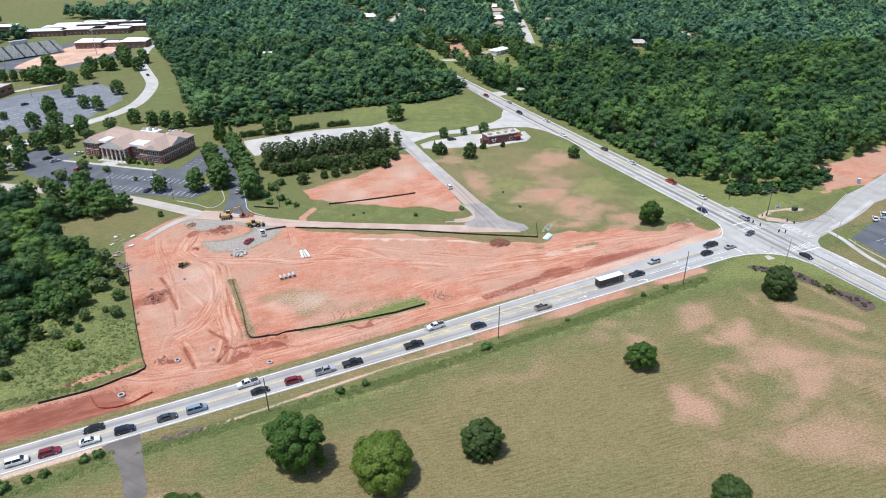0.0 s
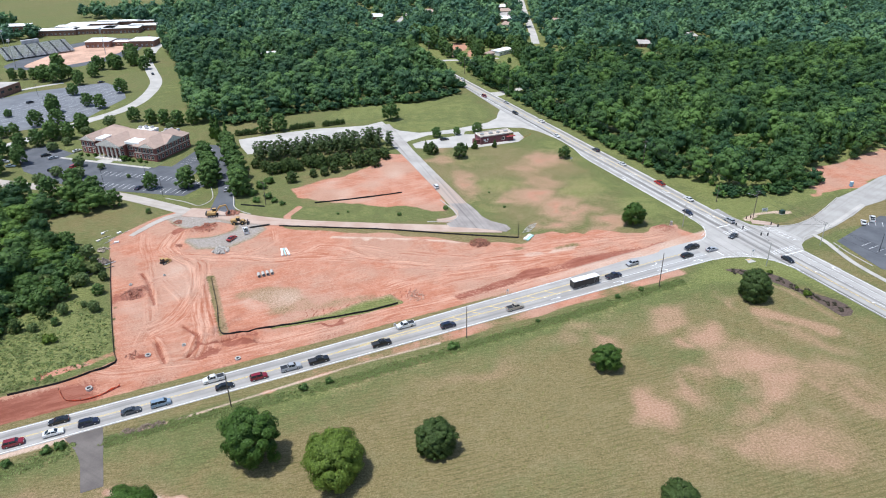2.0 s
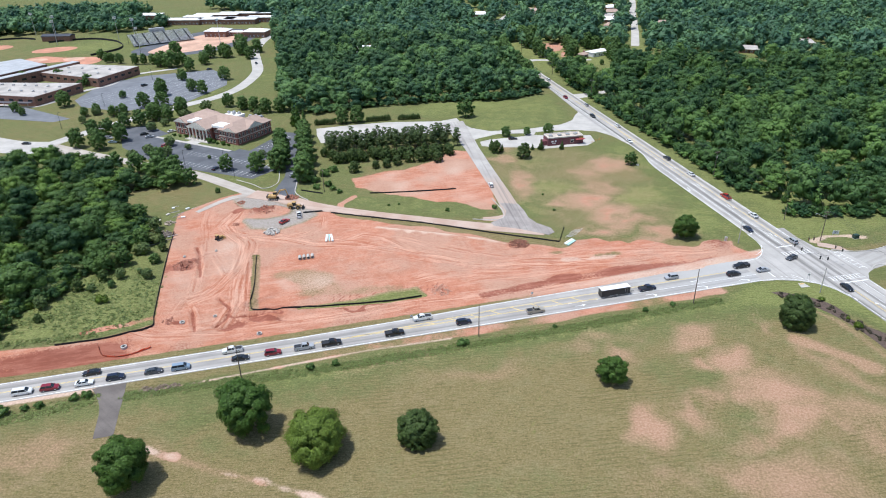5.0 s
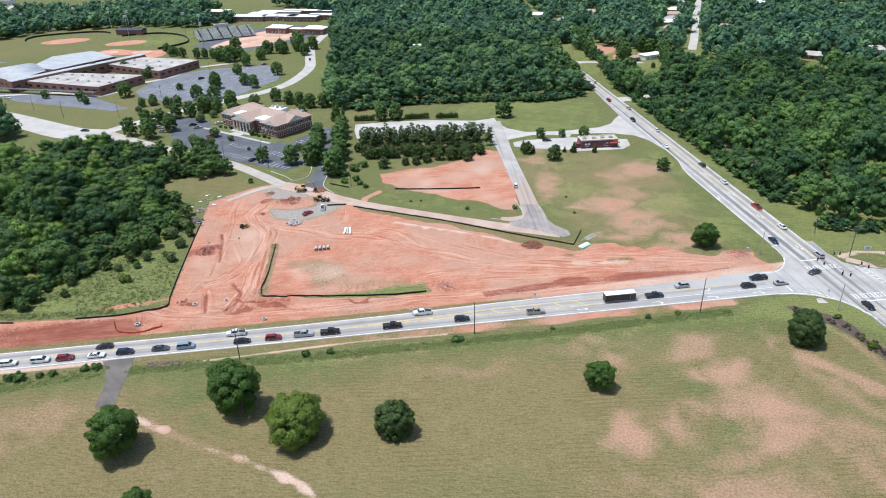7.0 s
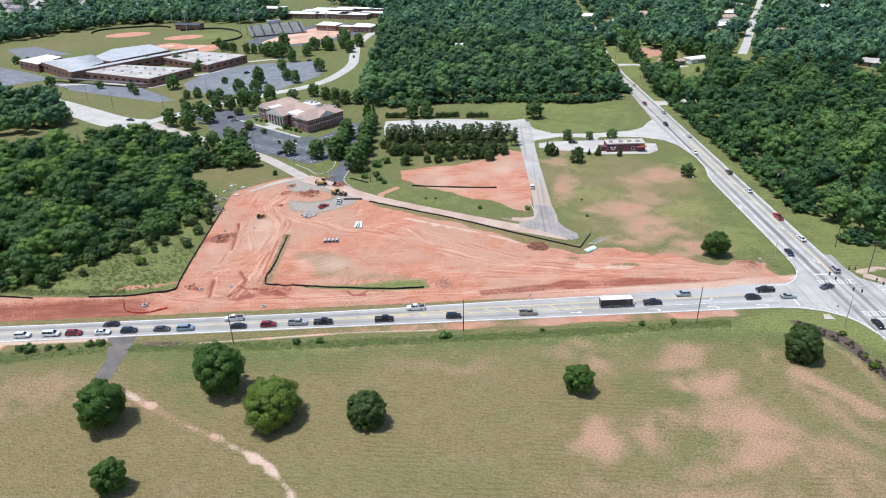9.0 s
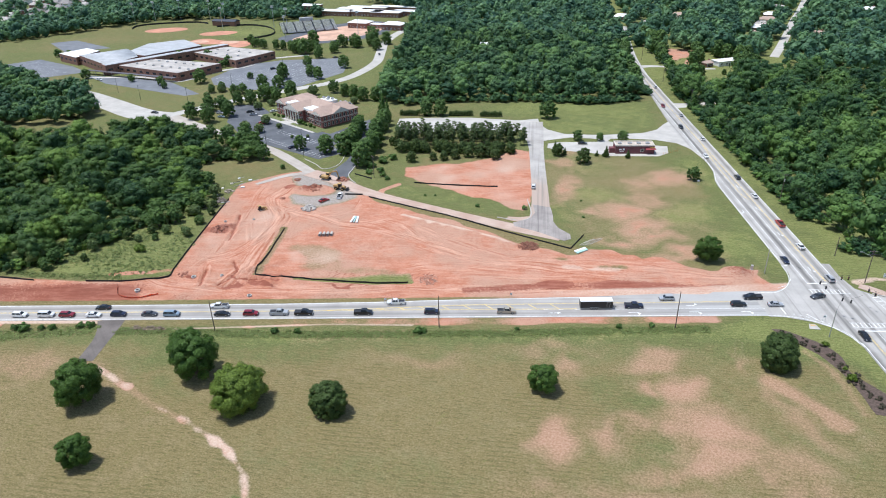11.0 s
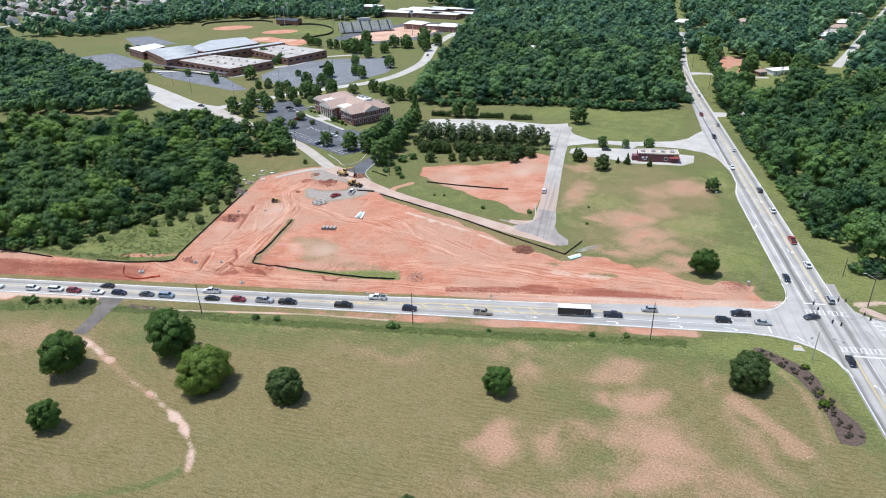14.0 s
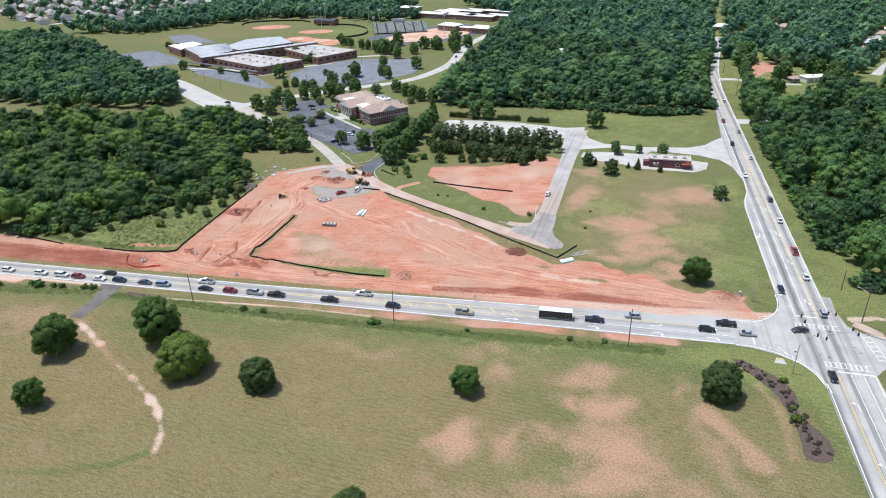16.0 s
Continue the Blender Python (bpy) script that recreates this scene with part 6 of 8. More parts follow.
for i, line in enumerate(([(-146, 129), (-124, 143), (-112, 152), (-100, 152)], [(-128, 146), (-118, 160), (-108, 166)], [(-126, 160), (-120, 176), (-112, 182)], [(-128, 190), (-120, 200), (-124, 210)], [(-112, 142), (-100, 148), (-98, 160), (-106, 178)])):
    weed_strip("weeds", "rank green herbs on the slope by the wood", line, 5.0, 0.8, WEED, 20 + i, 0.26, 0.4, 7)
weed_strip("weeds", "rank grass at the wood's edge", [(-146, 131), (-124, 146), (-116, 160), (-126, 186), (-124, 208)], 3.0, 1.0, WEED, 5)


# ---- vehicles ----
def car_paint(name, c):
    k = Mat(name, 0.28, 0.15)
    k.b.inputs["Coat Weight"].default_value = 0.5
    n = k.noise(3.0, 4)
    return k.base(k.mix(k.span(n, 0.3, 0.7), tuple(v * 0.88 for v in c[:3]) + (1,), c))


PAINT = {
    "white": car_paint("white_car_paint", rgb(0.8, 0.8, 0.79)), "black": car_paint("black_car_paint", rgb(0.012, 0.012, 0.014)), "silver": car_paint("silver_car_paint", rgb(0.42, 0.43, 0.45)),
    "grey": car_paint("dark_grey_car_paint", rgb(0.06, 0.065, 0.075)), "red": car_paint("dark_red_car_paint", rgb(0.24, 0.012, 0.025)), "navy": car_paint("navy_car_paint", rgb(0.012, 0.018, 0.045)),
    "blue": car_paint("pale_blue_car_paint", rgb(0.25, 0.33, 0.42)), "tan": car_paint("tan_car_paint", rgb(0.4, 0.36, 0.29)), "scarlet": car_paint("scarlet_car_paint", rgb(0.4, 0.02, 0.015)),
}
LAMP_RED = plain("red_lamp_plastic", rgb(0.35, 0.01, 0.01), 0.3)
LAMP_CLEAR = plain("clear_lamp_plastic", rgb(0.7, 0.7, 0.68), 0.15)
CHROME = plain("bright_rim", rgb(0.55, 0.55, 0.56), 0.3, 0.8)


def side_form(bm, outline, half, top_half=None, z_lo=0.0, z_hi=1.0, bevel=0.05):
    """A side outline (x, z) drawn across the width, narrower towards z_hi."""
    top_half = half if top_half is None else top_half
    rows = []
    for sgn in (-1, 1):
        row = []
        for x, z in outline:
            t = min(1, max(0, (z - z_lo) / (z_hi - z_lo)))
            row.append(bm.verts.new((x, sgn * (half + (top_half - half) * t), z)))
        rows.append(row)
    n = len(outline)
    bm.faces.new(rows[0])
    bm.faces.new(rows[1][::-1])
    caps = []
    for i in range(n):
        j = (i + 1) % n
        caps.append(bm.faces.new((rows[0][i], rows[1][i], rows[1][j], rows[0][j])))
    if bevel:
        es = [e for e in bm.edges if e.verts[0].co.y * e.verts[1].co.y > 0]
        bmesh.ops.bevel(bm, geom=es, offset=bevel, segments=2, affect="EDGES", clamp_overlap=True)
    bmesh.ops.triangulate(bm, faces=[f for f in bm.faces if len(f.verts) > 4])


def arches(x0, x1, z, r, wheels):
    """The lower edge of a body from back to front with round wheel arches."""
    pts = [(x0, z)]
    for w in wheels:
        for i in range(7):
            a = math.pi - math.pi * i / 6
            pts.append((w + r * math.cos(a), z + 0.02 + r * 0.85 * math.sin(a)))
    return pts + [(x1, z)]


SHAPES = {
    # length, width, wheel radius, wheel places, body top line, cabin foot and roof (x, z)
    "sedan": (4.8, 1.84, 0.33, (-1.42, 1.42), [(2.36, 0.55), (2.25, 0.72), (1.0, 0.92), (-1.75, 0.98), (-2.35, 0.92), (-2.4, 0.6)], [(1.05, 0.9), (0.35, 1.4), (-0.95, 1.43), (-1.85, 0.96)]),
    "suv": (4.75, 1.9, 0.37, (-1.42, 1.42), [(2.34, 0.6), (2.25, 0.88), (1.15, 1.05), (-2.2, 1.1), (-2.35, 1.0), (-2.38, 0.65)], [(1.15, 1.03), (0.5, 1.65), (-1.85, 1.68), (-2.28, 1.08)]),
    "van": (5.1, 1.98, 0.36, (-1.5, 1.55), [(2.52, 0.6), (2.4, 0.85), (1.5, 1.08), (-2.4, 1.12), (-2.52, 1.0), (-2.54, 0.6)], [(1.6, 1.05), (0.85, 1.72), (-2.2, 1.75), (-2.48, 1.1)]),
    "pickup": (5.85, 2.0, 0.41, (-1.75, 1.85), [(2.9, 0.65), (2.85, 1.0), (1.55, 1.16), (-0.75, 1.2), (-0.78, 1.18), (-2.9, 1.18), (-2.92, 0.7)], [(1.5, 1.15), (0.85, 1.82), (-0.45, 1.85), (-0.72, 1.18)]),
}


def vehicle(kind, colour, label, category):
    length, width, wr, axles, top, cabin = SHAPES[kind]
    top_ob = thing(kind + "_car" if kind != "pickup" else "pickup_truck", label, category)
    hw = width / 2
    paint = PAINT[colour]
    bm = bmesh.new()
    side_form(bm, arches(top[-1][0], top[0][0], 0.28, wr * 1.15, axles) + top, hw, hw * 0.93, 0.6, 1.2, 0.06)
    if kind == "pickup":
        hole = box(bm, -1.85, 0, 0.75, 1.95, width - 0.3, 0.445)
    body = part("body", bm, paint, top_ob, smooth=False)
    if kind == "pickup":
        bm = bmesh.new()
        box(bm, -1.85, 0, 1.19, 2.0, width - 0.34, 0.012)
        part("bed_liner", bm, DARK, top_ob, "dark open load bed")
        for sgn in (-1, 1):
            bm = bmesh.new()
            box(bm, -1.85, sgn * (hw - 0.12), 1.17, 2.15, 0.12, 0.09, 0.02)
            part("bed_rail", bm, paint, top_ob)
        bm = bmesh.new()
        box(bm, -2.86, 0, 1.17, 0.1, width - 0.2, 0.09, 0.02)
        part("tailgate", bm, paint, top_ob)
    zf, zr = cabin[0][1], cabin[1][1]
    bm = bmesh.new()
    side_form(bm, cabin, hw - 0.1, hw - 0.32, zf, zr, 0.04)
    part("glasshouse", bm, GLASS, top_ob, "dark tinted glass")
    (x1, z1), (x2, z2) = cabin[1], cabin[2]
    bm = bmesh.new()
    side_form(bm, [(x1 + 0.06, z1 - 0.04), (x1 - 0.05, z1 + 0.025), (x2 + 0.05, z2 + 0.025), (x2 - 0.08, z2 - 0.05)], hw - 0.29, hw - 0.36, zr - 0.05, zr + 0.03, 0.02)
    part("roof", bm, paint, top_ob)
    for xp in ((cabin[0][0], x1), (cabin[3][0], x2), (None, (x1 + x2) / 2 - 0.1)):
        for sgn in (-1, 1):
            bm = bmesh.new()
            foot = xp[0] if xp[0] is not None else xp[1]
            tube(bm, (foot, sgn * (hw - 0.09), zf), (xp[1], sgn * (hw - 0.31), zr), 0.05, 0.045, 5)
            part("pillar", bm, paint, top_ob)
    for x in axles:
        for sgn in (-1, 1):
            bm = bmesh.new()
            y = sgn * (hw - 0.13)
            tube(bm, (x, y - 0.12, wr), (x, y + 0.12, wr), wr, wr, 16)
            tyre = part("wheel", bm, RUBBER, top_ob)
            bm = bmesh.new()
            tube(bm, (x, y, wr), (x, y + sgn * 0.14, wr), wr * 0.62, wr * 0.55, 10)
            part("rim", bm, CHROME, tyre, "bright alloy rim")
    for sgn in (-1, 1):
        bm = bmesh.new()
        box(bm, top[1][0] - 0.02, sgn * (hw - 0.32), top[0][1] + 0.05, 0.18, 0.4, 0.14, 0.03)
        part("headlight", bm, LAMP_CLEAR, top_ob, "clear headlight")
        bm = bmesh.new()
        box(bm, top[-1][0] + 0.02, sgn * (hw - 0.22), top[-1][1] + 0.12, 0.1, 0.26, 0.24, 0.03)
        part("taillight", bm, LAMP_RED, top_ob, "red taillight")
        bm = bmesh.new()
        box(bm, cabin[0][0] - 0.12, sgn * (hw + 0.05), zf, 0.12, 0.2, 0.14, 0.03)
        part("mirror", bm, paint, top_ob)
    for x, in ((top[0][0],), (top[-1][0],)):
        bm = bmesh.new()
        box(bm, x, 0, 0.36, 0.14, width * 0.9, 0.2, 0.05)
        part("bumper", bm, DARK if kind != "pickup" else CHROME, top_ob)
    return top_ob


CARS = {}


def park(kind, colour, x, y, turn, label=None, z=0.09):
    words = {"sedan": "sedan car", "suv": "sport utility car", "van": "passenger van", "pickup": "pickup truck"}[kind]
    if (kind, colour) not in CARS:
        text = {"red": "dark red", "scarlet": "bright red", "grey": "dark grey"}.get(colour, colour)
        CARS[kind, colour] = vehicle(kind, colour, f"{text} {words} standing on the road", "pickup truck" if kind == "pickup" else "car")
        CARS[kind, colour].matrix_world = pose(0, 0, -600)
    ob = copy_thing(CARS[kind, colour], pose(x, y, z, 0, 0, math.degrees(turn)))
    return tagged(ob, label or "", group="vehicles")


for kind, colour, s, n in (("suv", "white", 6.0, 2.0), ("van", "white", 14.6, 2.1), ("suv", "red", 21.5, 2.0), ("sedan", "white", 30.2, 1.8), ("suv", "navy", 38.2, 2.1), ("sedan", "grey", 48.2, 2.2), ("van", "blue", 55.5, 2.0),
                           ("sedan", "black", 71.8, 1.9), ("suv", "red", 81.0, 2.0), ("pickup", "silver", 90.0, 2.3), ("pickup", "black", 98.0, 2.1), ("pickup", "black", 117, 2.1), ("suv", "navy", 138.8, 2.2), ("pickup", "tan", 162.4, 2.2),
                           ("pickup", "navy", 203.0, 4.9), ("suv", "black", 236.2, 5.4), ("sedan", "silver", 247.8, 5.2), ("suv", "white", -8, 2.0), ("sedan", "silver", -17, 2.0), ("suv", "black", -30, 2.0)):
    park(kind, colour, *on_a(s, n), TURN_A)
for kind, colour, s, n in (("sedan", "black", 31.2, 6.2), ("pickup", "white", 69.5, 6.4), ("pickup", "white", 127, 8.0), ("suv", "silver", 214.6, 9.3), ("pickup", "black", 242.2, 9.6), ("sedan", "grey", -40, 6.2)):
    park(kind, colour, *on_a(s, n), TURN_A + math.pi)
park("sedan", "grey", 116.3, 233.8, TURN_A + math.pi + 0.3)
for kind, colour, s, w in (("suv", "silver", -177, 210.6), ("sedan", "white", -201.0, 210.6), ("pickup", "scarlet", -220.5, 210.7), ("sedan", "white", -248.7, 210.5), ("suv", "grey", -271, 210.4), ("sedan", "white", -327, 210.3), ("sedan", "silver", -372, 210.3), ("suv", "white", -440, 210)):
    park(kind, colour, *on_b(s, w), TURN_B + math.pi)
for kind, colour, s, w in (("sedan", "navy", -190, 200.9), ("suv", "black", -348, 204.2), ("sedan", "white", -300, 204.4), ("suv", "red", -392, 204.4), ("sedan", "black", -143, 205.8)):
    park(kind, colour, *on_b(s, w), TURN_B)
for kind, colour, x, y, d in (("sedan", "white", 171.5, 246, 66), ("pickup", "white", 176.5, 249, 66), ("sedan", "silver", 178, 232, 28), ("suv", "white", -139, 297, 10), ("sedan", "navy", -137, 283.4, 78), ("sedan", "silver", -200, 324, 40), ("sedan", "black", -206, 328, 40),
                              ("suv", "scarlet", -182, 311, 78), ("sedan", "white", -193, 335, 60), ("suv", "silver", -222, 318, 10), ("sedan", "blue", -215, 312, 10), ("suv", "black", -190, 306, 10), ("sedan", "silver", -95.5, 281, 100), ("suv", "black", -275, 432, 68),
                              ("sedan", "grey", -254, 487, 60), ("van", "white", -375, 350, -12), ("sedan", "black", -262, 302, 10), ("sedan", "black", -226, 512, -60), ("suv", "white", 0, 284, 110), ("sedan", "white", -470, 395, 0), ("suv", "silver", -463, 394, 0), ("sedan", "black", 2, 352, 20)):
    park(kind, colour, x, y, radians(d), "car parked on the asphalt" if kind != "pickup" else "white pickup truck parked on the asphalt", 0.08)
park("pickup", "white", -74, 238, radians(115), "white pickup truck on the gravel", height(-74, 238) + 0.05)
park("sedan", "scarlet", -77.5, 231, radians(70), "bright red car on the gravel", height(-77.5, 231) + 0.05)
for t in CARS.values():
    drop_template(t)

# enclosed trailer behind the dark pickup
trailer = thing("enclosed_trailer", "long black enclosed trailer with a white roof", "trailer", pose(*on_a(191.0, 4.9), 0.09, 0, 0, math.degrees(TURN_A)), "vehicles")
bm = bmesh.new()
box(bm, 0, 0, 0.45, 10.2, 2.5, 2.5, 0.06)
part("body", bm, plain("black_trailer_skin", rgb(0.02, 0.02, 0.022), 0.35, vary=0.1), trailer, "glossy black side panels")
bm = bmesh.new()
side_form(bm, [(-5.12, 2.95), (-5.0, 3.08), (4.9, 3.08), (5.16, 2.95)], 1.27, 1.2, 2.95, 3.08, 0.02)
part("roof", bm, WHITE, trailer, "white trailer roof")
for sgn in (-1, 1):
    bm = bmesh.new()
    box(bm, 0, sgn * 1.26, 0.42, 10.24, 0.03, 0.12)
    part("trim_rail", bm, STEEL, trailer, "bright lower rail")
    for x in (-1.5, -0.7, 0.1):
        bm = bmesh.new()
        tube(bm, (x, sgn * 1.08, 0.36), (x, sgn * 1.29, 0.36), 0.36, 0.36, 14)
        w = part("wheel", bm, RUBBER, trailer)
        bm = bmesh.new()
        tube(bm, (x, sgn * 1.2, 0.36), (x, sgn * 1.31, 0.36), 0.2, 0.18, 10)
        part("rim", bm, CHROME, w, "bright alloy rim")
    bm = bmesh.new()
    box(bm, -0.7, sgn * 1.28, 0.72, 2.7, 0.1, 0.08, 0.02)
    part("fender", bm, STEEL, trailer)
bm = bmesh.new()
box(bm, 3.7, -1.265, 0.7, 0.85, 0.02, 1.9)
door = part("door", bm, DARK, trailer, "side door with a pale frame")
bm = bmesh.new()
for x in (3.25, 4.15):
    box(bm, x, -1.27, 0.68, 0.06, 0.02, 1.95)
box(bm, 3.7, -1.27, 2.6, 0.96, 0.02, 0.06)
part("door_frame", bm, STEEL, door)
bm = bmesh.new()
tube(bm, (5.1, -0.8, 0.5), (6.7, 0, 0.5), 0.06, 0.06, 6)
tube(bm, (5.1, 0.8, 0.5), (6.7, 0, 0.5), 0.06, 0.06, 6)
tube(bm, (6.6, 0, 0.5), (7.2, 0, 0.52), 0.07, 0.05, 6)
part("tongue", bm, DARK, trailer)


# ---- buildings ----
def walls(name, parent, x0, y0, x1, y1, h, material, z0=-0.3, label=""):
    bm = bmesh.new()
    box(bm, (x0 + x1) / 2, (y0 + y1) / 2, z0, x1 - x0, y1 - y0, h - z0)
    return part(name, bm, material, parent, label)


def gable(name, parent, x0, y0, x1, y1, eave, ridge, along, material, over=0.5, hip=0.0, label=""):
    """A pitched roof, ridge along x or y, with closed soffit; hip: metres by which the ridge stops short of its ends."""
    bm = bmesh.new()
    x0, y0, x1, y1 = x0 - over, y0 - over, x1 + over, y1 + over
    a, b = (hip, hip) if not isinstance(hip, tuple) else hip
    if along == "x":
        m = (y0 + y1) / 2
        r = [(x0 + a, m, ridge), (x1 - b, m, ridge)]
    else:
        m = (x0 + x1) / 2
        r = [(m, y0 + a, ridge), (m, y1 - b, ridge)]
    c = [(x0, y0), (x1, y0), (x1, y1), (x0, y1)]
    lo = [bm.verts.new((*p, eave - 0.3)) for p in c]
    hi = [bm.verts.new((*p, eave)) for p in c]
    t = [bm.verts.new(p) for p in r]
    bm.faces.new(lo)
    for i in range(4):
        bm.faces.new((lo[i], lo[(i + 1) % 4], hi[(i + 1) % 4], hi[i]))
    if along == "x":
        bm.faces.new((hi[0], hi[1], t[1], t[0]))
        bm.faces.new((hi[2], hi[3], t[0], t[1]))
        bm.faces.new((hi[1], hi[2], t[1]))
        bm.faces.new((hi[3], hi[0], t[0]))
    else:
        bm.faces.new((hi[1], hi[2], t[1], t[0]))
        bm.faces.new((hi[3], hi[0], t[0], t[1]))
        bm.faces.new((hi[0], hi[1], t[0]))
        bm.faces.new((hi[2], hi[3], t[1]))
    return part(name, bm, material, parent, label)


def window(parent, x, y, z, w, h, side, frame_material=None):
    """A window with frame and pane on a wall facing -y ('s'), +x ('e'), -x ('w') or +y ('n')."""
    fm = frame_material or STONE
    turn = {"s": 0, "e": 90, "n": 180, "w": 270}[side]
    m = pose(x, y, z, 0, 0, turn)
    bm = bmesh.new()
    for a, b, c, d in ((-w / 2, 0, 0.14, h), (w / 2, 0, 0.14, h), (0, h - 0.14, w + 0.14, 0.16), (0, -0.12, w + 0.4, 0.16), (0, h / 2, w, 0.07)):
        box(bm, a, -0.03, b, c, 0.14, d)
    bm.transform(m)
    f = part("window", bm, fm, parent)
    bm = bmesh.new()
    box(bm, 0, -0.005, 0, w, 0.04, h)
    bm.transform(m)
    part("pane", bm, GLASS, f)
    return f


def unit(parent, x, y, z, sx, sy, sz, material=None, name="roof_unit"):
    bm = bmesh.new()
    box(bm, x, y, z, sx, sy, sz, 0.06)
    box(bm, x, y, z + sz, sx * 0.6, sy * 0.6, 0.15, 0.03)
    return part(name, bm, material or STEEL, parent)


# brick hall with the columned porch: x along its front, y into its depth
HALL = pose(-189, 334, 0, 0, 0, -18.1)
hall = thing("brick_hall", "two-storey red brick hall with tan hipped roofs and a columned porch", "building", HALL)
EAVE = 7.2
walls("wall", hall, 0, 0, 9.5, 24, EAVE, BRICK)
walls("wall", hall, 5, 5, 44, 22, EAVE, BRICK)
walls("wall", hall, 14.5, 0.5, 28.5, 8, EAVE, BRICK)
walls("wall", hall, 34.5, 0, 48.4, 26, EAVE, BRICK)
walls("wall", hall, 9.3, 1.8, 14.6, 6, EAVE - 0.1, BRICK)
walls("wall", hall, 28.4, 1.8, 34.6, 6, EAVE - 0.1, BRICK)
gable("roof", hall, 0, 0, 9.5, 24, EAVE, 10.0, "y", ROOF_TAN, 0.6, (0.0, 4.5))
gable("roof", hall, 4, 5, 45, 22, EAVE + 0.02, 11.2, "x", ROOF_TAN, 0.6, 5.0)
gable("roof", hall, 14, -3.2, 29, 14, EAVE + 0.05, 10.6, "y", ROOF_TAN, 0.5, (0.0, 1.0))
gable("roof", hall, 34.5, 0, 48.4, 26, EAVE + 0.03, 10.8, "y", ROOF_TAN, 0.6, (5.0, 5.0))
gable("roof", hall, 40, 7, 49.2, 19, EAVE + 0.06, 10.4, "x", ROOF_TAN, 0.4, (3.0, 0.0))
gable("roof", hall, 39, -0.6, 48.2, 8, EAVE + 0.07, 9.6, "y", ROOF_TAN, 0.4, (0.0, 3.0))
for x0, x1 in ((9.6, 14.4), (28.8, 38.0)):
    bm = bmesh.new()
    box(bm, (x0 + x1) / 2, 4.2, EAVE + 0.15, x1 - x0, 7.2, 1.3, 0.1)
    part("flat_roof", bm, ROOF_WHITE, hall, "white flat roof between the gables")
for x0, y0, x1, y1 in ((20, 19, 30, 25), (36.5, 19.5, 44, 25.5)):
    bm = bmesh.new()
    box(bm, (x0 + x1) / 2, (y0 + y1) / 2, EAVE - 0.1, x1 - x0, y1 - y0, 1.9, 0.1)
    well = part("roof_well", bm, ROOF_WHITE, hall, "white plant deck with machines")
    for i in range(4):
        unit(well, x0 + 1.4 + i * 2.1, (y0 + y1) / 2 + (i % 2 - 0.5) * 2, EAVE + 1.8, 1.4, 1.6, 1.1)
# pediments
for x0, x1, y, z1 in ((13.6, 29.4, -3.78, 10.3), (39, 48.2, -1.08, 9.35), (0, 9.5, -0.66, 9.7)):
    bm = bmesh.new()
    side_form(bm, [(x0, EAVE), (x1, EAVE), ((x0 + x1) / 2, z1)], 0.06, 0.06, 0, 1, 0)
    bm.transform(pose(0, y, 0))
    part("pediment", bm, STONE, hall, "pale stone gable")
bm = bmesh.new()
side_form(bm, [(7, EAVE), (19, EAVE), (13, 10.1)], 0.06, 0.06, 0, 1, 0)
bm.transform(pose(49.65, 0, 0) @ pose(0, 0, 0, 0, 0, 90))
part("pediment", bm, STONE, hall, "pale stone gable")
bm = bmesh.new()
box(bm, 21.5, -2.6, EAVE - 0.7, 15.6, 2.4, 0.72, 0.05)
part("entablature", bm, STONE, hall, "pale stone beam over the columns")
for i in range(6):
    x = 14.6 + i * 2.76
    bm = bmesh.new()
    box(bm, x, -3.2, 0, 1.1, 1.1, 0.35, 0.04)
    tube(bm, (x, -3.2, 0.3), (x, -3.2, EAVE - 1.0), 0.44, 0.37, 14)
    box(bm, x, -3.2, EAVE - 1.05, 1.0, 1.0, 0.36, 0.04)
    part("column", bm, STONE, hall, "pale round column")
bm = bmesh.new()
for i in range(3):
    box(bm, 21.5, -3.4 - i * 0.4, -0.1, 17 + i * 0.8, 3.4, 0.4 - i * 0.12)
part("porch_steps", bm, CONCRETE, hall)
for z in (0.95, 4.3):
    for x in (1.6, 4.75, 7.9):
        window(hall, x, 0, z, 1.3, 2.0, "s")
    for x in (16.5, 19, 21.5, 24, 26.5):
        window(hall, x, 0.5, z, 1.3, 2.2, "s")
    for x in (29.8, 31.6, 33.4):
        window(hall, x, 1.8, z, 1.1, 2.0, "s")
    for x in (36.2, 38.4, 41.2, 43.6, 46.0):
        window(hall, x, 0, z, 1.3, 2.0, "s")
    for i in range(9):
        window(hall, 48.4, 1.8 + i * 2.8, z, 1.3, 2.0, "e")
    for i in range(6):
        window(hall, 0, 2.5 + i * 3.6, z, 1.3, 2.0, "w")
for x0, y0, x1, y1, side in ((0, -0.04, 9.5, 0.06, 0), (34.5, -0.04, 48.44, 0.06, 0), (48.34, 0, 48.46, 26, 0)):
    bm = bmesh.new()
    box(bm, (x0 + x1) / 2, (y0 + y1) / 2, 3.6, x1 - x0 + 0.06, y1 - y0 + 0.06, 0.35)
    part("stone_band", bm, STONE, hall, "pale stone band between storeys")
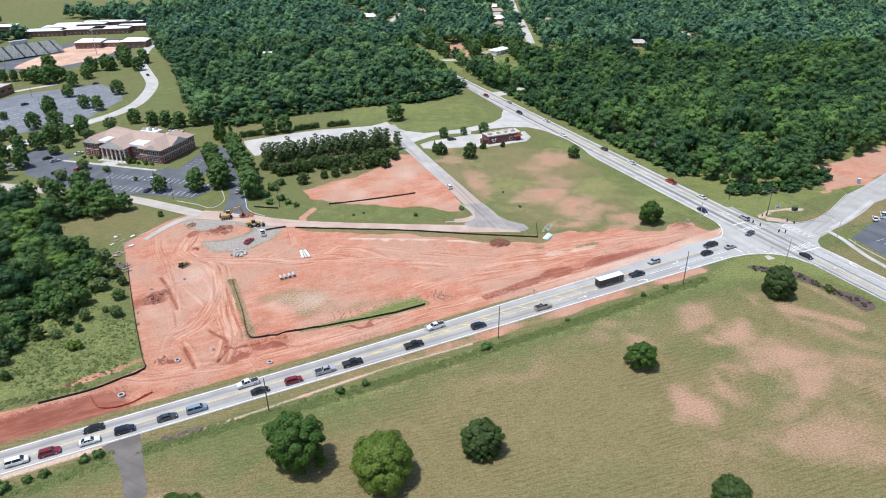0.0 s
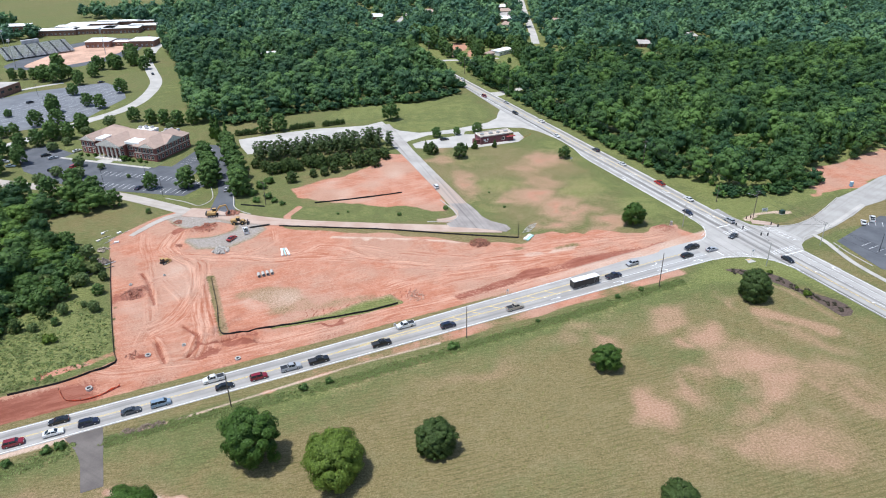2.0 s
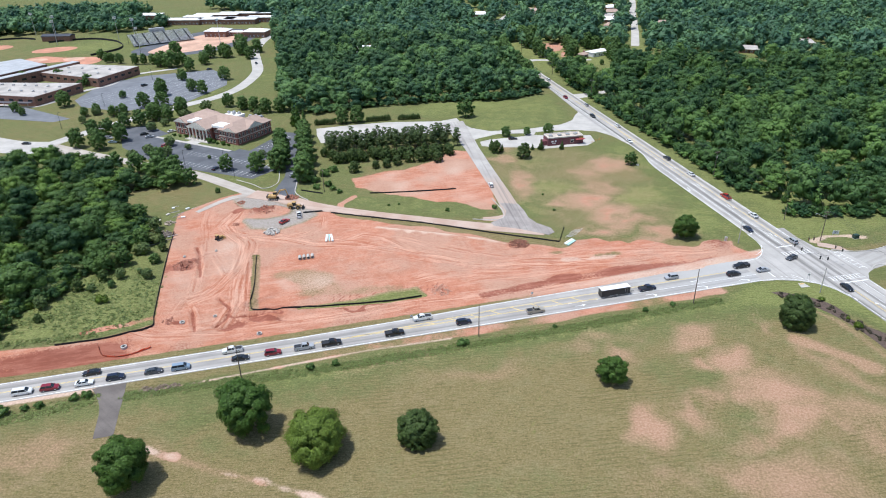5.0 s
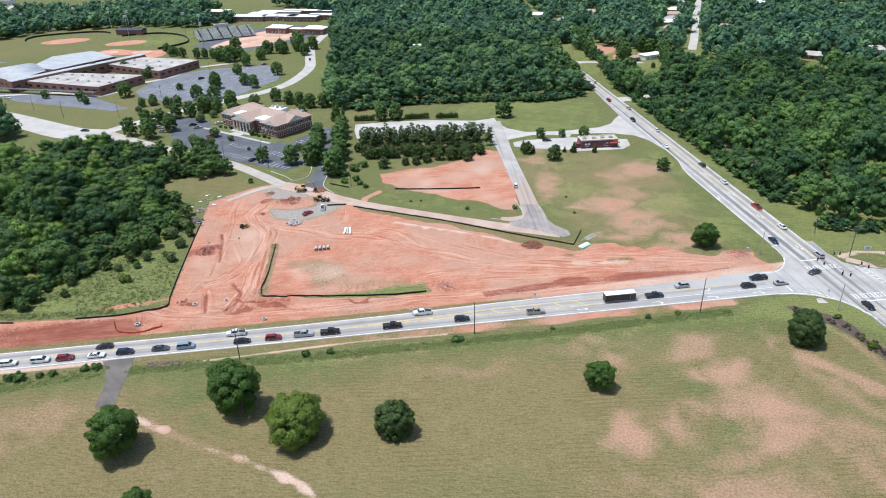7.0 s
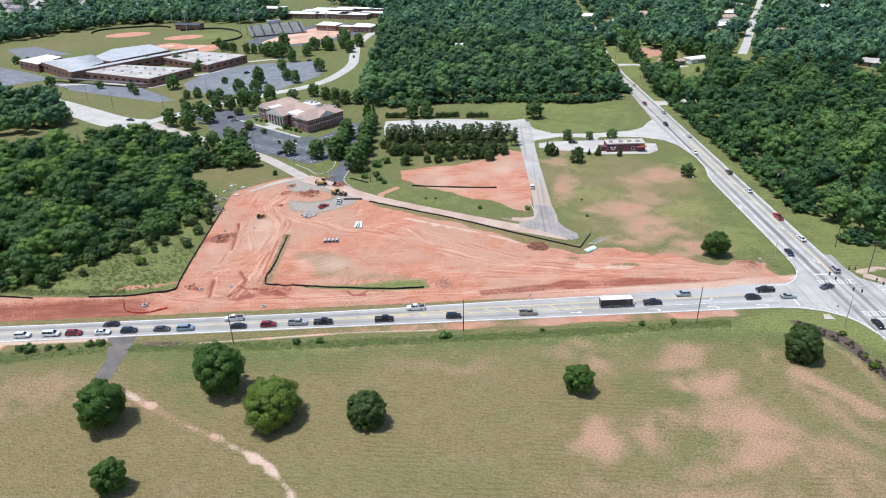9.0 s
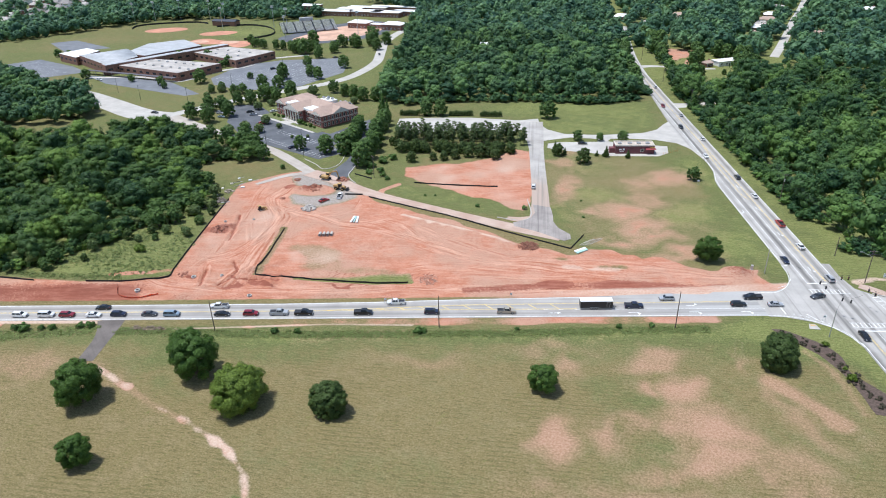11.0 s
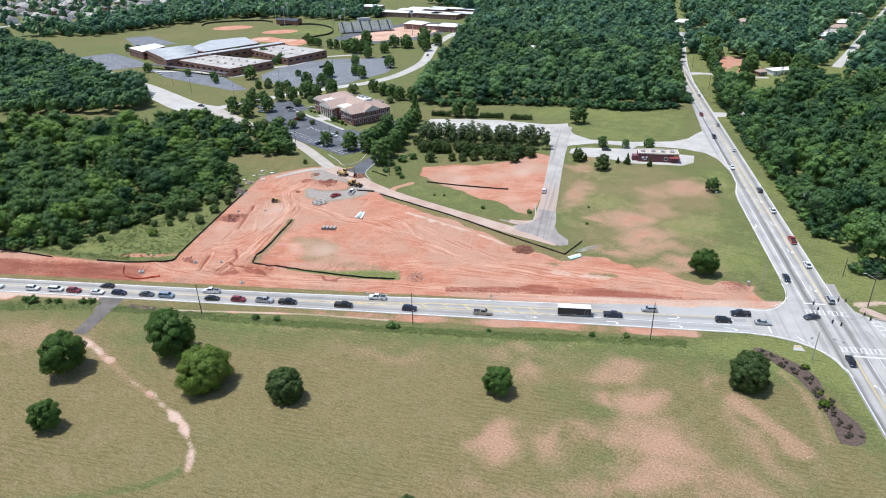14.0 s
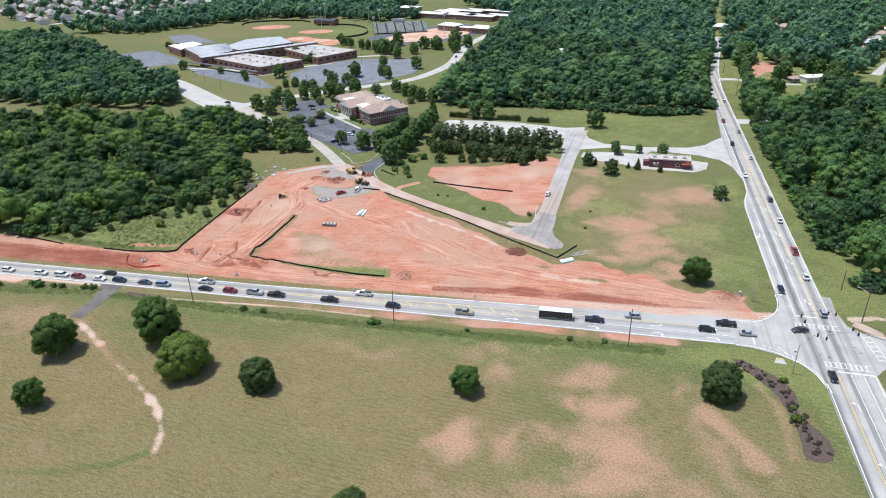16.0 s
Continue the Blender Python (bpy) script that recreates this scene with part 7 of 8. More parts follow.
for name, label, mat, top, outline in (
        ("forecourt", "pale paved walk before the hall", CONCRETE, 0.1, [(-5, -11.4), (51, -9.4), (51, -7.6), (26, -8.4), (25, -4), (18, -4), (17, -8.6), (-5, -9.6)]),
        ("lawn", "green lawn strip before the hall", LAWN, 0.075, [(-4, -9.5), (16.9, -8.7), (17.8, -4), (14, -0.1), (-3, -0.1)]),
        ("lawn", "green lawn strip before the hall", LAWN, 0.075, [(26.1, -8.3), (53, -7.5), (53, -0.1), (29, -0.1), (25.2, -4)])):
    bm = bmesh.new()
    slab(bm, outline, top, 0.15)
    ob = part(name, bm, mat)
    ob.matrix_world = HALL
    tagged(ob, label, "pavement" if name == "forecourt" else "lawn", kind="structure")
for k, (x, y, r) in enumerate(((3, -4.5, 1.0), (7, -4, 0.9), (11, -3, 1.1), (31, -4, 2.0), (36, -3.5, 0.9), (40, -3.2, 1.4), (44, -3, 0.8), (33, -3, 1.2))):
    rs = np.random.RandomState(300 + k)
    lumps = crown_lumps(rs, r, 0.1, r * 1.5, 6)
    v, f, lit = leaf_cloud(rs, lumps, 420, 0.24)
    cv, cf, cn = core(rs, lumps)
    ob = link_part("shrub", raw_mesh("shrub", np.concatenate([v, cv]), np.concatenate([f, cf + len(v)]), np.concatenate([lit, cn])), LEAF_OAK)
    ob.matrix_world = HALL @ pose(x, y, 0)
    tagged(ob, "clipped green shrub before the brick hall", "shrub", "hall shrubs")

# low brick shop
SHOP = pose(21.5, 344, 0, 0, 0, 24)
shop = thing("brick_shop", "long low brick building with a flat white roof", "building", SHOP)
walls("wall", shop, 0, 0, 19.5, 7.6, 4.0, plain("mauve_brick", rgb(0.17, 0.065, 0.07), 0.9, vary=0.2, scale=1.2))
bm = bmesh.new()
for a, b, c, d in ((9.75, 0.15, 19.5, 0.3), (9.75, 7.45, 19.5, 0.3), (0.15, 3.8, 0.3, 7.3), (19.35, 3.8, 0.3, 7.3)):
    box(bm, a, b, 4.0, c, d, 0.55)
part("parapet", bm, STONE, shop)
bm = bmesh.new()
box(bm, 9.75, 3.8, 4.0, 18.9, 7.0, 0.12)
part("flat_roof", bm, plain("tan_gravel_roof", rgb(0.5, 0.43, 0.36), 0.9, vary=0.1, scale=0.5), shop)
for x in (2.5, 7.5, 12.0, 16.5):
    unit(shop, x, 3.6, 4.12, 2.0, 1.5, 0.8)
window(shop, 13.4, 0, 1.2, 1.6, 1.4, "s")
for i, (x, w) in enumerate(((2.4, 1.3), (4.1, 0.9), (3.2, 2.0))):
    bm = bmesh.new()
    box(bm, x, -0.02, (1.9, 1.9, 1.2)[i], w, 0.05, (0.8, 1.0, 0.3)[i])
    part("wall_sign", bm, WHITE, shop, "white painted lettering worn to plain bars")
bm = bmesh.new()
side_form(bm, [(15.0, 2.6), (20.1, 2.6), (19.9, 3.1), (15.0, 3.1)], 0.7, 0.1, 2.6, 3.1, 0)
bm.transform(pose(0, -0.6, 0))
part("awning", bm, plain("red_awning", rgb(0.3, 0.05, 0.05), 0.7), shop, "red awning over the door")
bm = bmesh.new()
box(bm, 18.2, -0.02, 3.15, 2.4, 0.12, 0.5)
part("sign_board", bm, plain("yellow_sign", rgb(0.6, 0.42, 0.08), 0.6), shop, "yellow sign board")
bm = bmesh.new()
box(bm, -1.4, 3, -0.1, 2.6, 3.4, 2.6, 0.05)
part("lean_to", bm, plain("dark_red_siding", rgb(0.16, 0.05, 0.055), 0.7), shop, "dark red lean-to")
for i in range(9):
    bm = bmesh.new()
    tube(bm, (0, 0, -0.1), (0, 0, 1.0), 0.06, 0.06, 7)
    ob = part("bollard", bm, plain("orange_post", rgb(0.6, 0.22, 0.05), 0.6) if i == 0 else bpy.data.materials["orange_post"])
    ob.matrix_world = SHOP @ pose(24 + i * 1.0, -0.5 + 0.5 * i, 0.05)
    tagged(ob, "short orange barrier post by the shop", "bollard", "shop bollards")


# the school: one building of many wings
school = thing("school_building", "large low brown-brick school with pale flat roofs", "building")


def wing(outline, h, roof, wall_material, bands=0):
    """A wing with walls, parapet and a set-in flat roof."""
    bm = bmesh.new()
    slab(bm, outline, h, h + 0.3)
    w = part("wall", bm, wall_material, school)
    cx = sum(p[0] for p in outline) / len(outline)
    cy = sum(p[1] for p in outline) / len(outline)
    bm = bmesh.new()
    slab(bm, [(x + (cx - x) * 0.012, y + (cy - y) * 0.012) for x, y in outline], h + 0.25, 0.24)
    part("flat_roof", bm, roof, w)
    n = len(outline)
    for i in range(n):
        a, b = Vector(outline[i]), Vector(outline[(i + 1) % n])
        d = b - a
        if d.length < 12:
            continue
        for j in range(int(d.length / 7)):
            p = a + d * ((j + 0.5) / int(d.length / 7))
            bm = bmesh.new()
            box(bm, p.x, p.y, h * 0.45, 3.4, 0.16, 1.5, 0, math.atan2(d.y, d.x))
            part("window", bm, GLASS, w)
    return w


W1 = wing([(-382, 374), (-384, 402), (-309, 411), (-315, 372)], 6, ROOF_GREY, CLAYBRICK)
W2 = wing([(-364, 436), (-357, 466), (-301, 466), (-306, 424)], 6, ROOF_GREY, CLAYBRICK)
wing([(-391, 366), (-361, 470), (-354, 468), (-384, 364)], 7.6, ROOF_METAL, CLAYBRICK)
wing([(-470, 386), (-468, 412), (-446, 408), (-440, 380)], 6.5, ROOF_WHITE, CLAYBRICK)
wing([(-412, 405), (-428, 444), (-412, 472), (-374, 456), (-386, 404)], 7.5, ROOF_METAL, CLAYBRICK)
for k in range(14):
    unit(W1, -372 + (k % 7) * 9.3, 384 + (k // 7) * 14, 6.25, 1.5, 1.5, 0.8)
for k in range(8):
    unit(W2, -352 + (k % 4) * 12, 438 + (k // 4) * 14, 6.25, 1.5, 1.5, 0.8)
# barrel-roofed gymnasium
gym = [(-441, 384), (-427, 416), (-389, 400), (-385, 366)]
wing(gym, 7.5, ROOF_METAL, CLAYBRICK)
bm = bmesh.new()
a, b, c, d = (Vector((*p, 7.7)) for p in gym)
rows = []
for i in range(13):
    t = i / 12
    z = Vector((0, 0, 2.6 * math.sin(math.pi * t)))
    rows.append((bm.verts.new(a.lerp(d, t) + z), bm.verts.new(b.lerp(c, t) + z)))
for p, q in zip(rows, rows[1:]):
    bm.faces.new((p[0], p[1], q[1], q[0]))
bm.faces.new([r[0] for r in rows])
bm.faces.new([r[1] for r in rows][::-1])
part("barrel_roof", bm, ROOF_METAL, school, "curved grey metal roof", True)
for i in range(11):
    p, q = Vector((-402, 362)).lerp(Vector((-317, 369)), i / 10), None
    bm = bmesh.new()
    tube(bm, (p.x, p.y - 1.5, -0.1), (p.x, p.y - 1.5, 3.0), 0.14, 0.14, 8)
    part("canopy_post", bm, STEEL, school)
bm = bmesh.new()
slab(bm, [(-404, 360.5), (-316, 367.5), (-316, 371.5), (-404, 364)], 3.2, 0.3)
part("canopy", bm, plain("dark_canopy", rgb(0.1, 0.09, 0.1), 0.6), school, "dark walkway canopy")

# far school with white roofs, and houses
def far_block(name, label, x, y, sx, sy, h, turn, wall_m, roof_m, pitched=0.0):
    ob = thing(name, label, "building", pose(x, y, 0, 0, 0, turn))
    walls("wall", ob, -sx / 2, -sy / 2, sx / 2, sy / 2, h, wall_m)
    if pitched:
        gable("roof", ob, -sx / 2, -sy / 2, sx / 2, sy / 2, h, h + pitched, "x", roof_m, 0.5, sx * 0.22)
        bm = bmesh.new()
        box(bm, sx * 0.2, sy * 0.1, h, 0.9, 0.9, pitched + 0.9, 0.04)
        part("chimney", bm, BRICK, ob)
    else:
        bm = bmesh.new()
        box(bm, 0, 0, h, sx + 0.8, sy + 0.8, 0.4, 0.05)
        part("roof", bm, roof_m, ob)
    for i in range(max(2, int(sx / 4))):
        window(ob, -sx / 2 + (i + 0.5) * sx / max(2, int(sx / 4)), -sy / 2, 1.0, 1.4, 1.4, "s", WHITE)
    bm = bmesh.new()
    box(bm, 0.3, -sy / 2 - 0.02, 0, 1.0, 0.1, 2.1)
    part("door", bm, DARK, ob)
    return ob


for x, y, sx, sy, h in ((-400, 690, 46, 16, 5), (-392, 712, 30, 14, 5), (-362, 700, 40, 18, 5), (-378, 728, 50, 14, 5), (-335, 702, 36, 18, 5), (-350, 742, 60, 12, 5), (-448, 706, 26, 18, 7), (-318, 716, 30, 14, 5)):
    far_block("school_block", "far low school block with a bright white roof", x, y, sx, sy, h, 8, CLAYBRICK, ROOF_WHITE)
for x, y, sx in ((-322, 628, 22), (-282, 630, 22), (-302, 632, 20)):
    far_block("field_house", "brick field house with a pale hipped roof", x, y, sx, 16 if sx > 20 else 9, 5.5 if sx > 20 else 4, 4, CLAYBRICK, ROOF_WHITE, 2.2 if sx > 20 else 0.5)
far_block("white_house", "long low white-roofed house in a clearing", 44.5, 580.5, 19, 9, 3.2, 46, WHITE, ROOF_WHITE)
far_block("garage", "small pale garage beside the house", 33, 568.5, 6, 5.5, 3.0, 46, CLAYBRICK, ROOF_TAN, 1.6)
far_block("house", "house with a grey roof among the trees", -152, 572, 17, 10, 3.4, 10, WHITE, ROOF_WHITE, 1.8)
far_block("house", "house with a grey hipped roof in a clearing", 166, 607, 16, 10, 3.2, -12, CLAYBRICK, ROOF_GREY, 2.4)
for i, (x, y) in enumerate(((57, 710), (54, 746), (55, 769), (57, 800), (58, 834), (61, 890), (104, 728), (150, 905), (215, 640), (238, 900), (330, 820), (390, 860), (-30, 800), (-84, 770), (-88, 720), (420, 780))):
    far_block("house", "small house with a pale roof among far trees", x, y, 15, 10, 3.2, 5 * (i % 5) - 10, (WHITE, CLAYBRICK, STONE)[i % 3], (ROOF_TAN, ROOF_WHITE, ROOF_GREY)[i % 3], 2.6)
ROOF_SLATE = plain("brown_grey_shingles", rgb(0.27, 0.245, 0.235), 0.9, vary=0.12, scale=0.4)
SUBURB = [(-690, 446), (-780, 400), (-1060, 400), (-1000, 560), (-820, 760), (-745, 658), (-716, 572)]
for i in range(143):
    x, y = -690 - (i % 11) * 33 + random.uniform(-6, 6), 400 + (i // 11) * 31 + random.uniform(-5, 5) + (i % 11) * 3
    if inside(np.array([x]), np.array([y]), SUBURB)[0] > 3:
        far_block("house", "suburban house with a brown-grey hipped roof", x, y, random.uniform(13, 18), random.uniform(11, 14), 5.2, random.uniform(-25, 25), (STONE, CLAYBRICK, WHITE)[i % 3], (ROOF_SLATE, ROOF_GREY, ROOF_SLATE)[i % 3], 3.6)


# ---- poles, wires and signals ----
def pole(x, y, h, label, arms=0, turn=0.0, lean=0.0, material=None, r=0.17, group="utility poles"):
    ob = thing("utility_pole", label, "pole", pose(x, y, height(x, y) - 0.1, 0, lean, turn), group)
    bm = bmesh.new()
    tube(bm, (0, 0, -0.2), (0, 0, h), r, r * 0.62, 10)
    part("shaft", bm, material or WOOD, ob)
    for k in range(arms):
        bm = bmesh.new()
        box(bm, 0, 0, h - 0.6 - k * 1.1, 0.14, 2.6, 0.14)
        arm = part("crossarm", bm, WOOD, ob)
        for y2 in (-1.15, -0.4, 0.4, 1.15):
            bm = bmesh.new()
            tube(bm, (0, y2, h - 0.46 - k * 1.1), (0, y2, h - 0.22 - k * 1.1), 0.06, 0.04, 6)
            part("insulator", bm, STEEL, arm)
    return ob


for x, y, h in ((-47.6, 134, 10.7), (14, 165.6, 11.4), (78.7, 196.1, 13.0)):
    pole(x, y, h, "dark weathered wooden utility pole beside the road")
pole(119.9, 210.8, 9.4, "pale wooden signal pole on the corner lawn", material=STEEL, r=0.16)
pole(99.7, 243.1, 9.8, "pale signal pole with a steel cabinet", material=STEEL, r=0.16)
pole(-73, 264.6, 11.0, "wooden utility pole with a crossarm by the tree-lined drive", 1, 60)
pole(121, 268, 7.5, "short dark pole on the verge")
LINE_POLES = [(160.3, 187.2), (130, 250.7), on_b(-244.5, 219.6), on_b(-315, 219.4), on_b(-386, 219.2), on_b(-457, 219.2), on_b(-530, 219.0)]
for i, (x, y) in enumerate(LINE_POLES):
    p = pole(x, y, 12.4, "tall wooden power pole with a crossarm", 1 if i != 1 else 2, math.degrees(TURN_B))
    if i == 1:
        bm = bmesh.new()
        tube(bm, (0, 0, 10.0), (-1.8, -2.4, 10.8), 0.05, 0.04, 6)
        part("lamp_arm", bm, STEEL, p)
        bm = bmesh.new()
        box(bm, -2.0, -2.7, 10.65, 0.4, 0.8, 0.16, 0.05)
        part("lamp_head", bm, STEEL, p)
    if i == 2:
        bm = bmesh.new()
        tube(bm, (0.35, 0, 9.2), (0.35, 0, 10.3), 0.26, 0.26, 10)
        part("transformer", bm, STEEL, p, "grey steel transformer can")


def wire(a, b, sag, r=0.018):
    """A sagging wire of one skin."""
    bm = bmesh.new()
    side = (Vector(b) - Vector(a)).cross(Vector((0, 0, 1))).normalized() * r
    up = Vector((0, 0, r))
    last = None
    for i in range(11):
        t = i / 10
        p = Vector(a).lerp(Vector(b), t) - Vector((0, 0, sag * 4 * t * (1 - t)))
        ring3 = [bm.verts.new(p + side), bm.verts.new(p - side), bm.verts.new(p + up * 1.6)]
        if last:
            for k in range(3):
                bm.faces.new((last[k], last[(k + 1) % 3], ring3[(k + 1) % 3], ring3[k]))
        last = ring3
    tagged(part("wire", bm, DARK), "thin power wire strung between poles", "wire", "power wires")


for (ax, ay), (bx, by) in zip(LINE_POLES, LINE_POLES[1:]):
    for k in (-1.15, -0.4, 0.4, 1.15):
        off = WB * k
        wire((ax + off.x, ay + off.y, 12.1), (bx + off.x, by + off.y, 12.1), 1.1)
    wire((ax, ay, 9.4), (bx, by, 9.4), 0.9, 0.02)

SIGNALS = [(122.1, 224.2), (124.4, 223.9), (116.0, 232.5), (117.6, 229.8), (121.9, 238.5), (123.8, 239.2), (129.3, 233.5), (131.0, 231.5)]
for i, (x, y) in enumerate(SIGNALS):
    sg = thing("traffic_signal", "dark hanging traffic signal over the crossroads", "traffic signal", pose(x, y, 5.55, 0, 0, (65, 65, 155, 155, 245, 245, 335, 335)[i]), "traffic signals")
    bm = bmesh.new()
    box(bm, 0, 0, 0, 0.28, 0.34, 1.1, 0.03)
    box(bm, -0.02, 0, -0.06, 0.05, 0.46, 1.22, 0.01)
    part("housing", bm, DARK, sg)
    for k, c in enumerate((rgb(0.02, 0.12, 0.06), rgb(0.3, 0.2, 0.02), rgb(0.3, 0.02, 0.02))):
        bm = bmesh.new()
        tube(bm, (0.14, 0, 0.2 + k * 0.36), (0.34, 0, 0.2 + k * 0.36), 0.14, 0.15, 10)
        part("visor", bm, DARK, sg)
        bm = bmesh.new()
        tube(bm, (0.3, 0, 0.2 + k * 0.36), (0.35, 0, 0.2 + k * 0.36), 0.12, 0.12, 10)
        name = ("green_lens", "amber_lens", "red_lens")[k]
        part("lens", bm, bpy.data.materials.get(name) or plain(name, c, 0.2), sg)
    bm = bmesh.new()
    tube(bm, (0, 0, 1.1), (0, 0, 1.7), 0.03, 0.03, 5)
    part("hanger", bm, DARK, sg)
ring = [SIGNALS[0], SIGNALS[1], SIGNALS[7], SIGNALS[6], SIGNALS[5], SIGNALS[4], SIGNALS[2], SIGNALS[3], SIGNALS[0]]
for a, b in zip(ring, ring[1:]):
    wire((*a, 7.25), (*b, 7.25), 0.05, 0.02)
for a, b in (((119.9, 210.8, 9.0), (*SIGNALS[0], 7.25)), ((99.7, 243.1, 9.2), (*SIGNALS[2], 7.25)), ((130, 250.7, 8.6), (*SIGNALS[5], 7.25)), ((146, 227, 8.6), (*SIGNALS[7], 7.25))):
    wire(a, b, 0.3, 0.02)
pole(146, 227, 9.0, "pale steel signal pole beside the sidewalk", material=STEEL, r=0.14)


def cabinet(x, y, w, d, h, label, material=None, turn=0.0):
    ob = thing("control_cabinet", label, "cabinet", pose(x, y, height(x, y), 0, 0, turn))
    bm = bmesh.new()
    box(bm, 0, 0, -0.05, w + 0.2, d + 0.2, 0.15)
    part("plinth", bm, CONCRETE, ob)
    bm = bmesh.new()
    box(bm, 0, 0, 0.1, w, d, h, 0.04)
    part("body", bm, material or STEEL, ob)
    bm = bmesh.new()
    box(bm, 0, -d / 2 - 0.01, 0.25, w * 0.85, 0.03, h * 0.8)
    dr = part("door", bm, material or STEEL, ob)
    bm = bmesh.new()
    box(bm, w * 0.33, -d / 2 - 0.04, h * 0.5, 0.04, 0.05, 0.16)
    part("handle", bm, DARK, dr)


cabinet(95.5, 244.5, 0.9, 0.7, 1.6, "grey steel signal cabinet on the verge")
cabinet(143.5, 255.5, 1.9, 1.5, 1.5, "dark green utility box on the lawn", plain("dark_green_steel", rgb(0.02, 0.05, 0.04), 0.5), 20)


def notice(x, y, w, h, z, label, board, turn=0.0, name="sign"):
    ob = thing(name, label, "sign", pose(x, y, height(x, y), 0, 0, turn))
    for e in (-0.42, 0.42):
        bm = bmesh.new()
        box(bm, e * w, 0, -0.2, 0.09, 0.09, z + h + 0.2)
        part("post", bm, STEEL, ob)
    bm = bmesh.new()
    box(bm, 0, -0.07, z, w, 0.05, h, 0.01)
    bd = part("board", bm, board, ob)
    for k in range(3):
        bm = bmesh.new()
        box(bm, 0, -0.105, z + h * (0.22 + 0.24 * k), w * (0.7, 0.5, 0.62)[k], 0.015, h * 0.09)
        part("text_bar", bm, DARK, bd)


notice(136.5, 256, 2.4, 1.5, 0.9, "white board sign on two posts on the lawn", WHITE, 10)
for x, y, d in ((66, 318, 0), (150.5, 222.5, 60), (27.5, 190.5, 26), (-8, 170, 26), (118.3, 219.3, 0)):
    notice(x, y, 0.75, 0.75, 1.5, "small road sign on thin posts", WHITE, d, "road_sign")
pad = thing("corner_pad", "pale concrete corner ramp with a yellow tactile plate", "ramp", pose(115.8, 214.6, 0, 0, 0, 20))
bm = bmesh.new()
slab(bm, [(-1.6, -1.2), (1.6, -1.2), (0.9, 1.6), (-0.9, 1.6)], 0.12, 0.15)
part("ramp", bm, CONCRETE, pad)
bm = bmesh.new()
box(bm, 0, 0.9, 0.12, 1.4, 0.6, 0.03)
part("tactile_plate", bm, plain("yellow_plate", rgb(0.55, 0.36, 0.1), 0.7), pad)
bm = bmesh.new()
slab(bm, [(128, 246), (131, 245.2), (136, 243.8), (138, 243.6), (136, 247), (131, 249), (128.5, 249)], 0.13, 0.2)
tagged(part("corner_pavement", bm, DIRT_ROAD), "sandy worn corner pavement", "pavement", kind="structure")

# light poles of the car parks and the ball fields
for x, y, h in ((-150, 278, 11), (-122, 274, 9), (-137, 292, 8), (-176, 290, 9), (165, 222, 7), (-262, 330, 10), (-298, 322, 10), (-330, 330, 10), (-270, 380, 8), (-258, 420, 8), (-280, 450, 8)):
    lp = thing("light_pole", "tall dark car park light pole", "lamp post", pose(x, y, 0, 0, 0, random.uniform(0, 90)), "light poles")
    bm = bmesh.new()
    tube(bm, (0, 0, -0.1), (0, 0, h), 0.12, 0.07, 8)
    part("shaft", bm, DARK, lp)
    bm = bmesh.new()
    box(bm, 0.5, 0, h - 0.1, 1.1, 0.3, 0.14, 0.03)
    part("lamp_head", bm, DARK, lp)
for x, y in ((-580, 558), (-566, 575), (-553, 600), (-513, 606), (-455, 565), (-408, 592), (-384, 584), (-477, 592), (-350, 540), (-300, 590)):
    lp = thing("floodlight_mast", "tall pale floodlight mast by the ball field", "lamp post", pose(x, y, 0, 0, 0, random.uniform(0, 90)), "floodlights")
    bm = bmesh.new()
    tube(bm, (0, 0, -0.1), (0, 0, 22), 0.3, 0.16, 8)
    part("shaft", bm, STEEL, lp)
    for k in range(2):
        bm = bmesh.new()
        box(bm, 0, 0, 20.3 + k * 1.2, 3.4, 0.3, 0.9, 0.05)
        part("lamp_bank", bm, LAMP_CLEAR, lp)

# stadium stand
stand = thing("grandstand", "grey metal grandstand with rising bench rows", "grandstand", pose(-371, 562, 0, 0, 0, 49))
for i in range(14):
    bm = bmesh.new()
    box(bm, 28, 1 + i * 1.35, 1.2 + i * 0.55, 56, 1.3, 0.22)
    box(bm, 28, 1.5 + i * 1.35, 1.65 + i * 0.55, 56, 0.4, 0.1)
    part("bench", bm, STEEL if i % 2 else ROOF_METAL, stand)
for i in range(6):
    for k in range(14):
        bm = bmesh.new()
        box(bm, 4 + i * 9.6, 1 + k * 1.35, 1.43 + k * 0.55, 1.2, 1.3, 0.34)
        part("aisle_step", bm, DARK, stand)
for i in range(8):
    bm = bmesh.new()
    tube(bm, (i * 8, 19.5, -0.2), (i * 8, 19.5, 9.5), 0.15, 0.15, 6)
    part("support", bm, DARK, stand)
bm = bmesh.new()
box(bm, 28, 21.5, 8.5, 14, 3.2, 3.4, 0.1)
part("press_box", bm, ROOF_METAL, stand)
far_shed = thing("dugout_building", "long dark-roofed building by the ball field", "building", pose(-470, 586, 0, 0, 0, 10))
walls("wall", far_shed, -14, -5, 14, 5, 5, CLAYBRICK)
gable("roof", far_shed, -14, -5, 14, 5, 5, 6.5, "x", plain("dark_blue_roof", rgb(0.04, 0.045, 0.06), 0.6), 0.6)
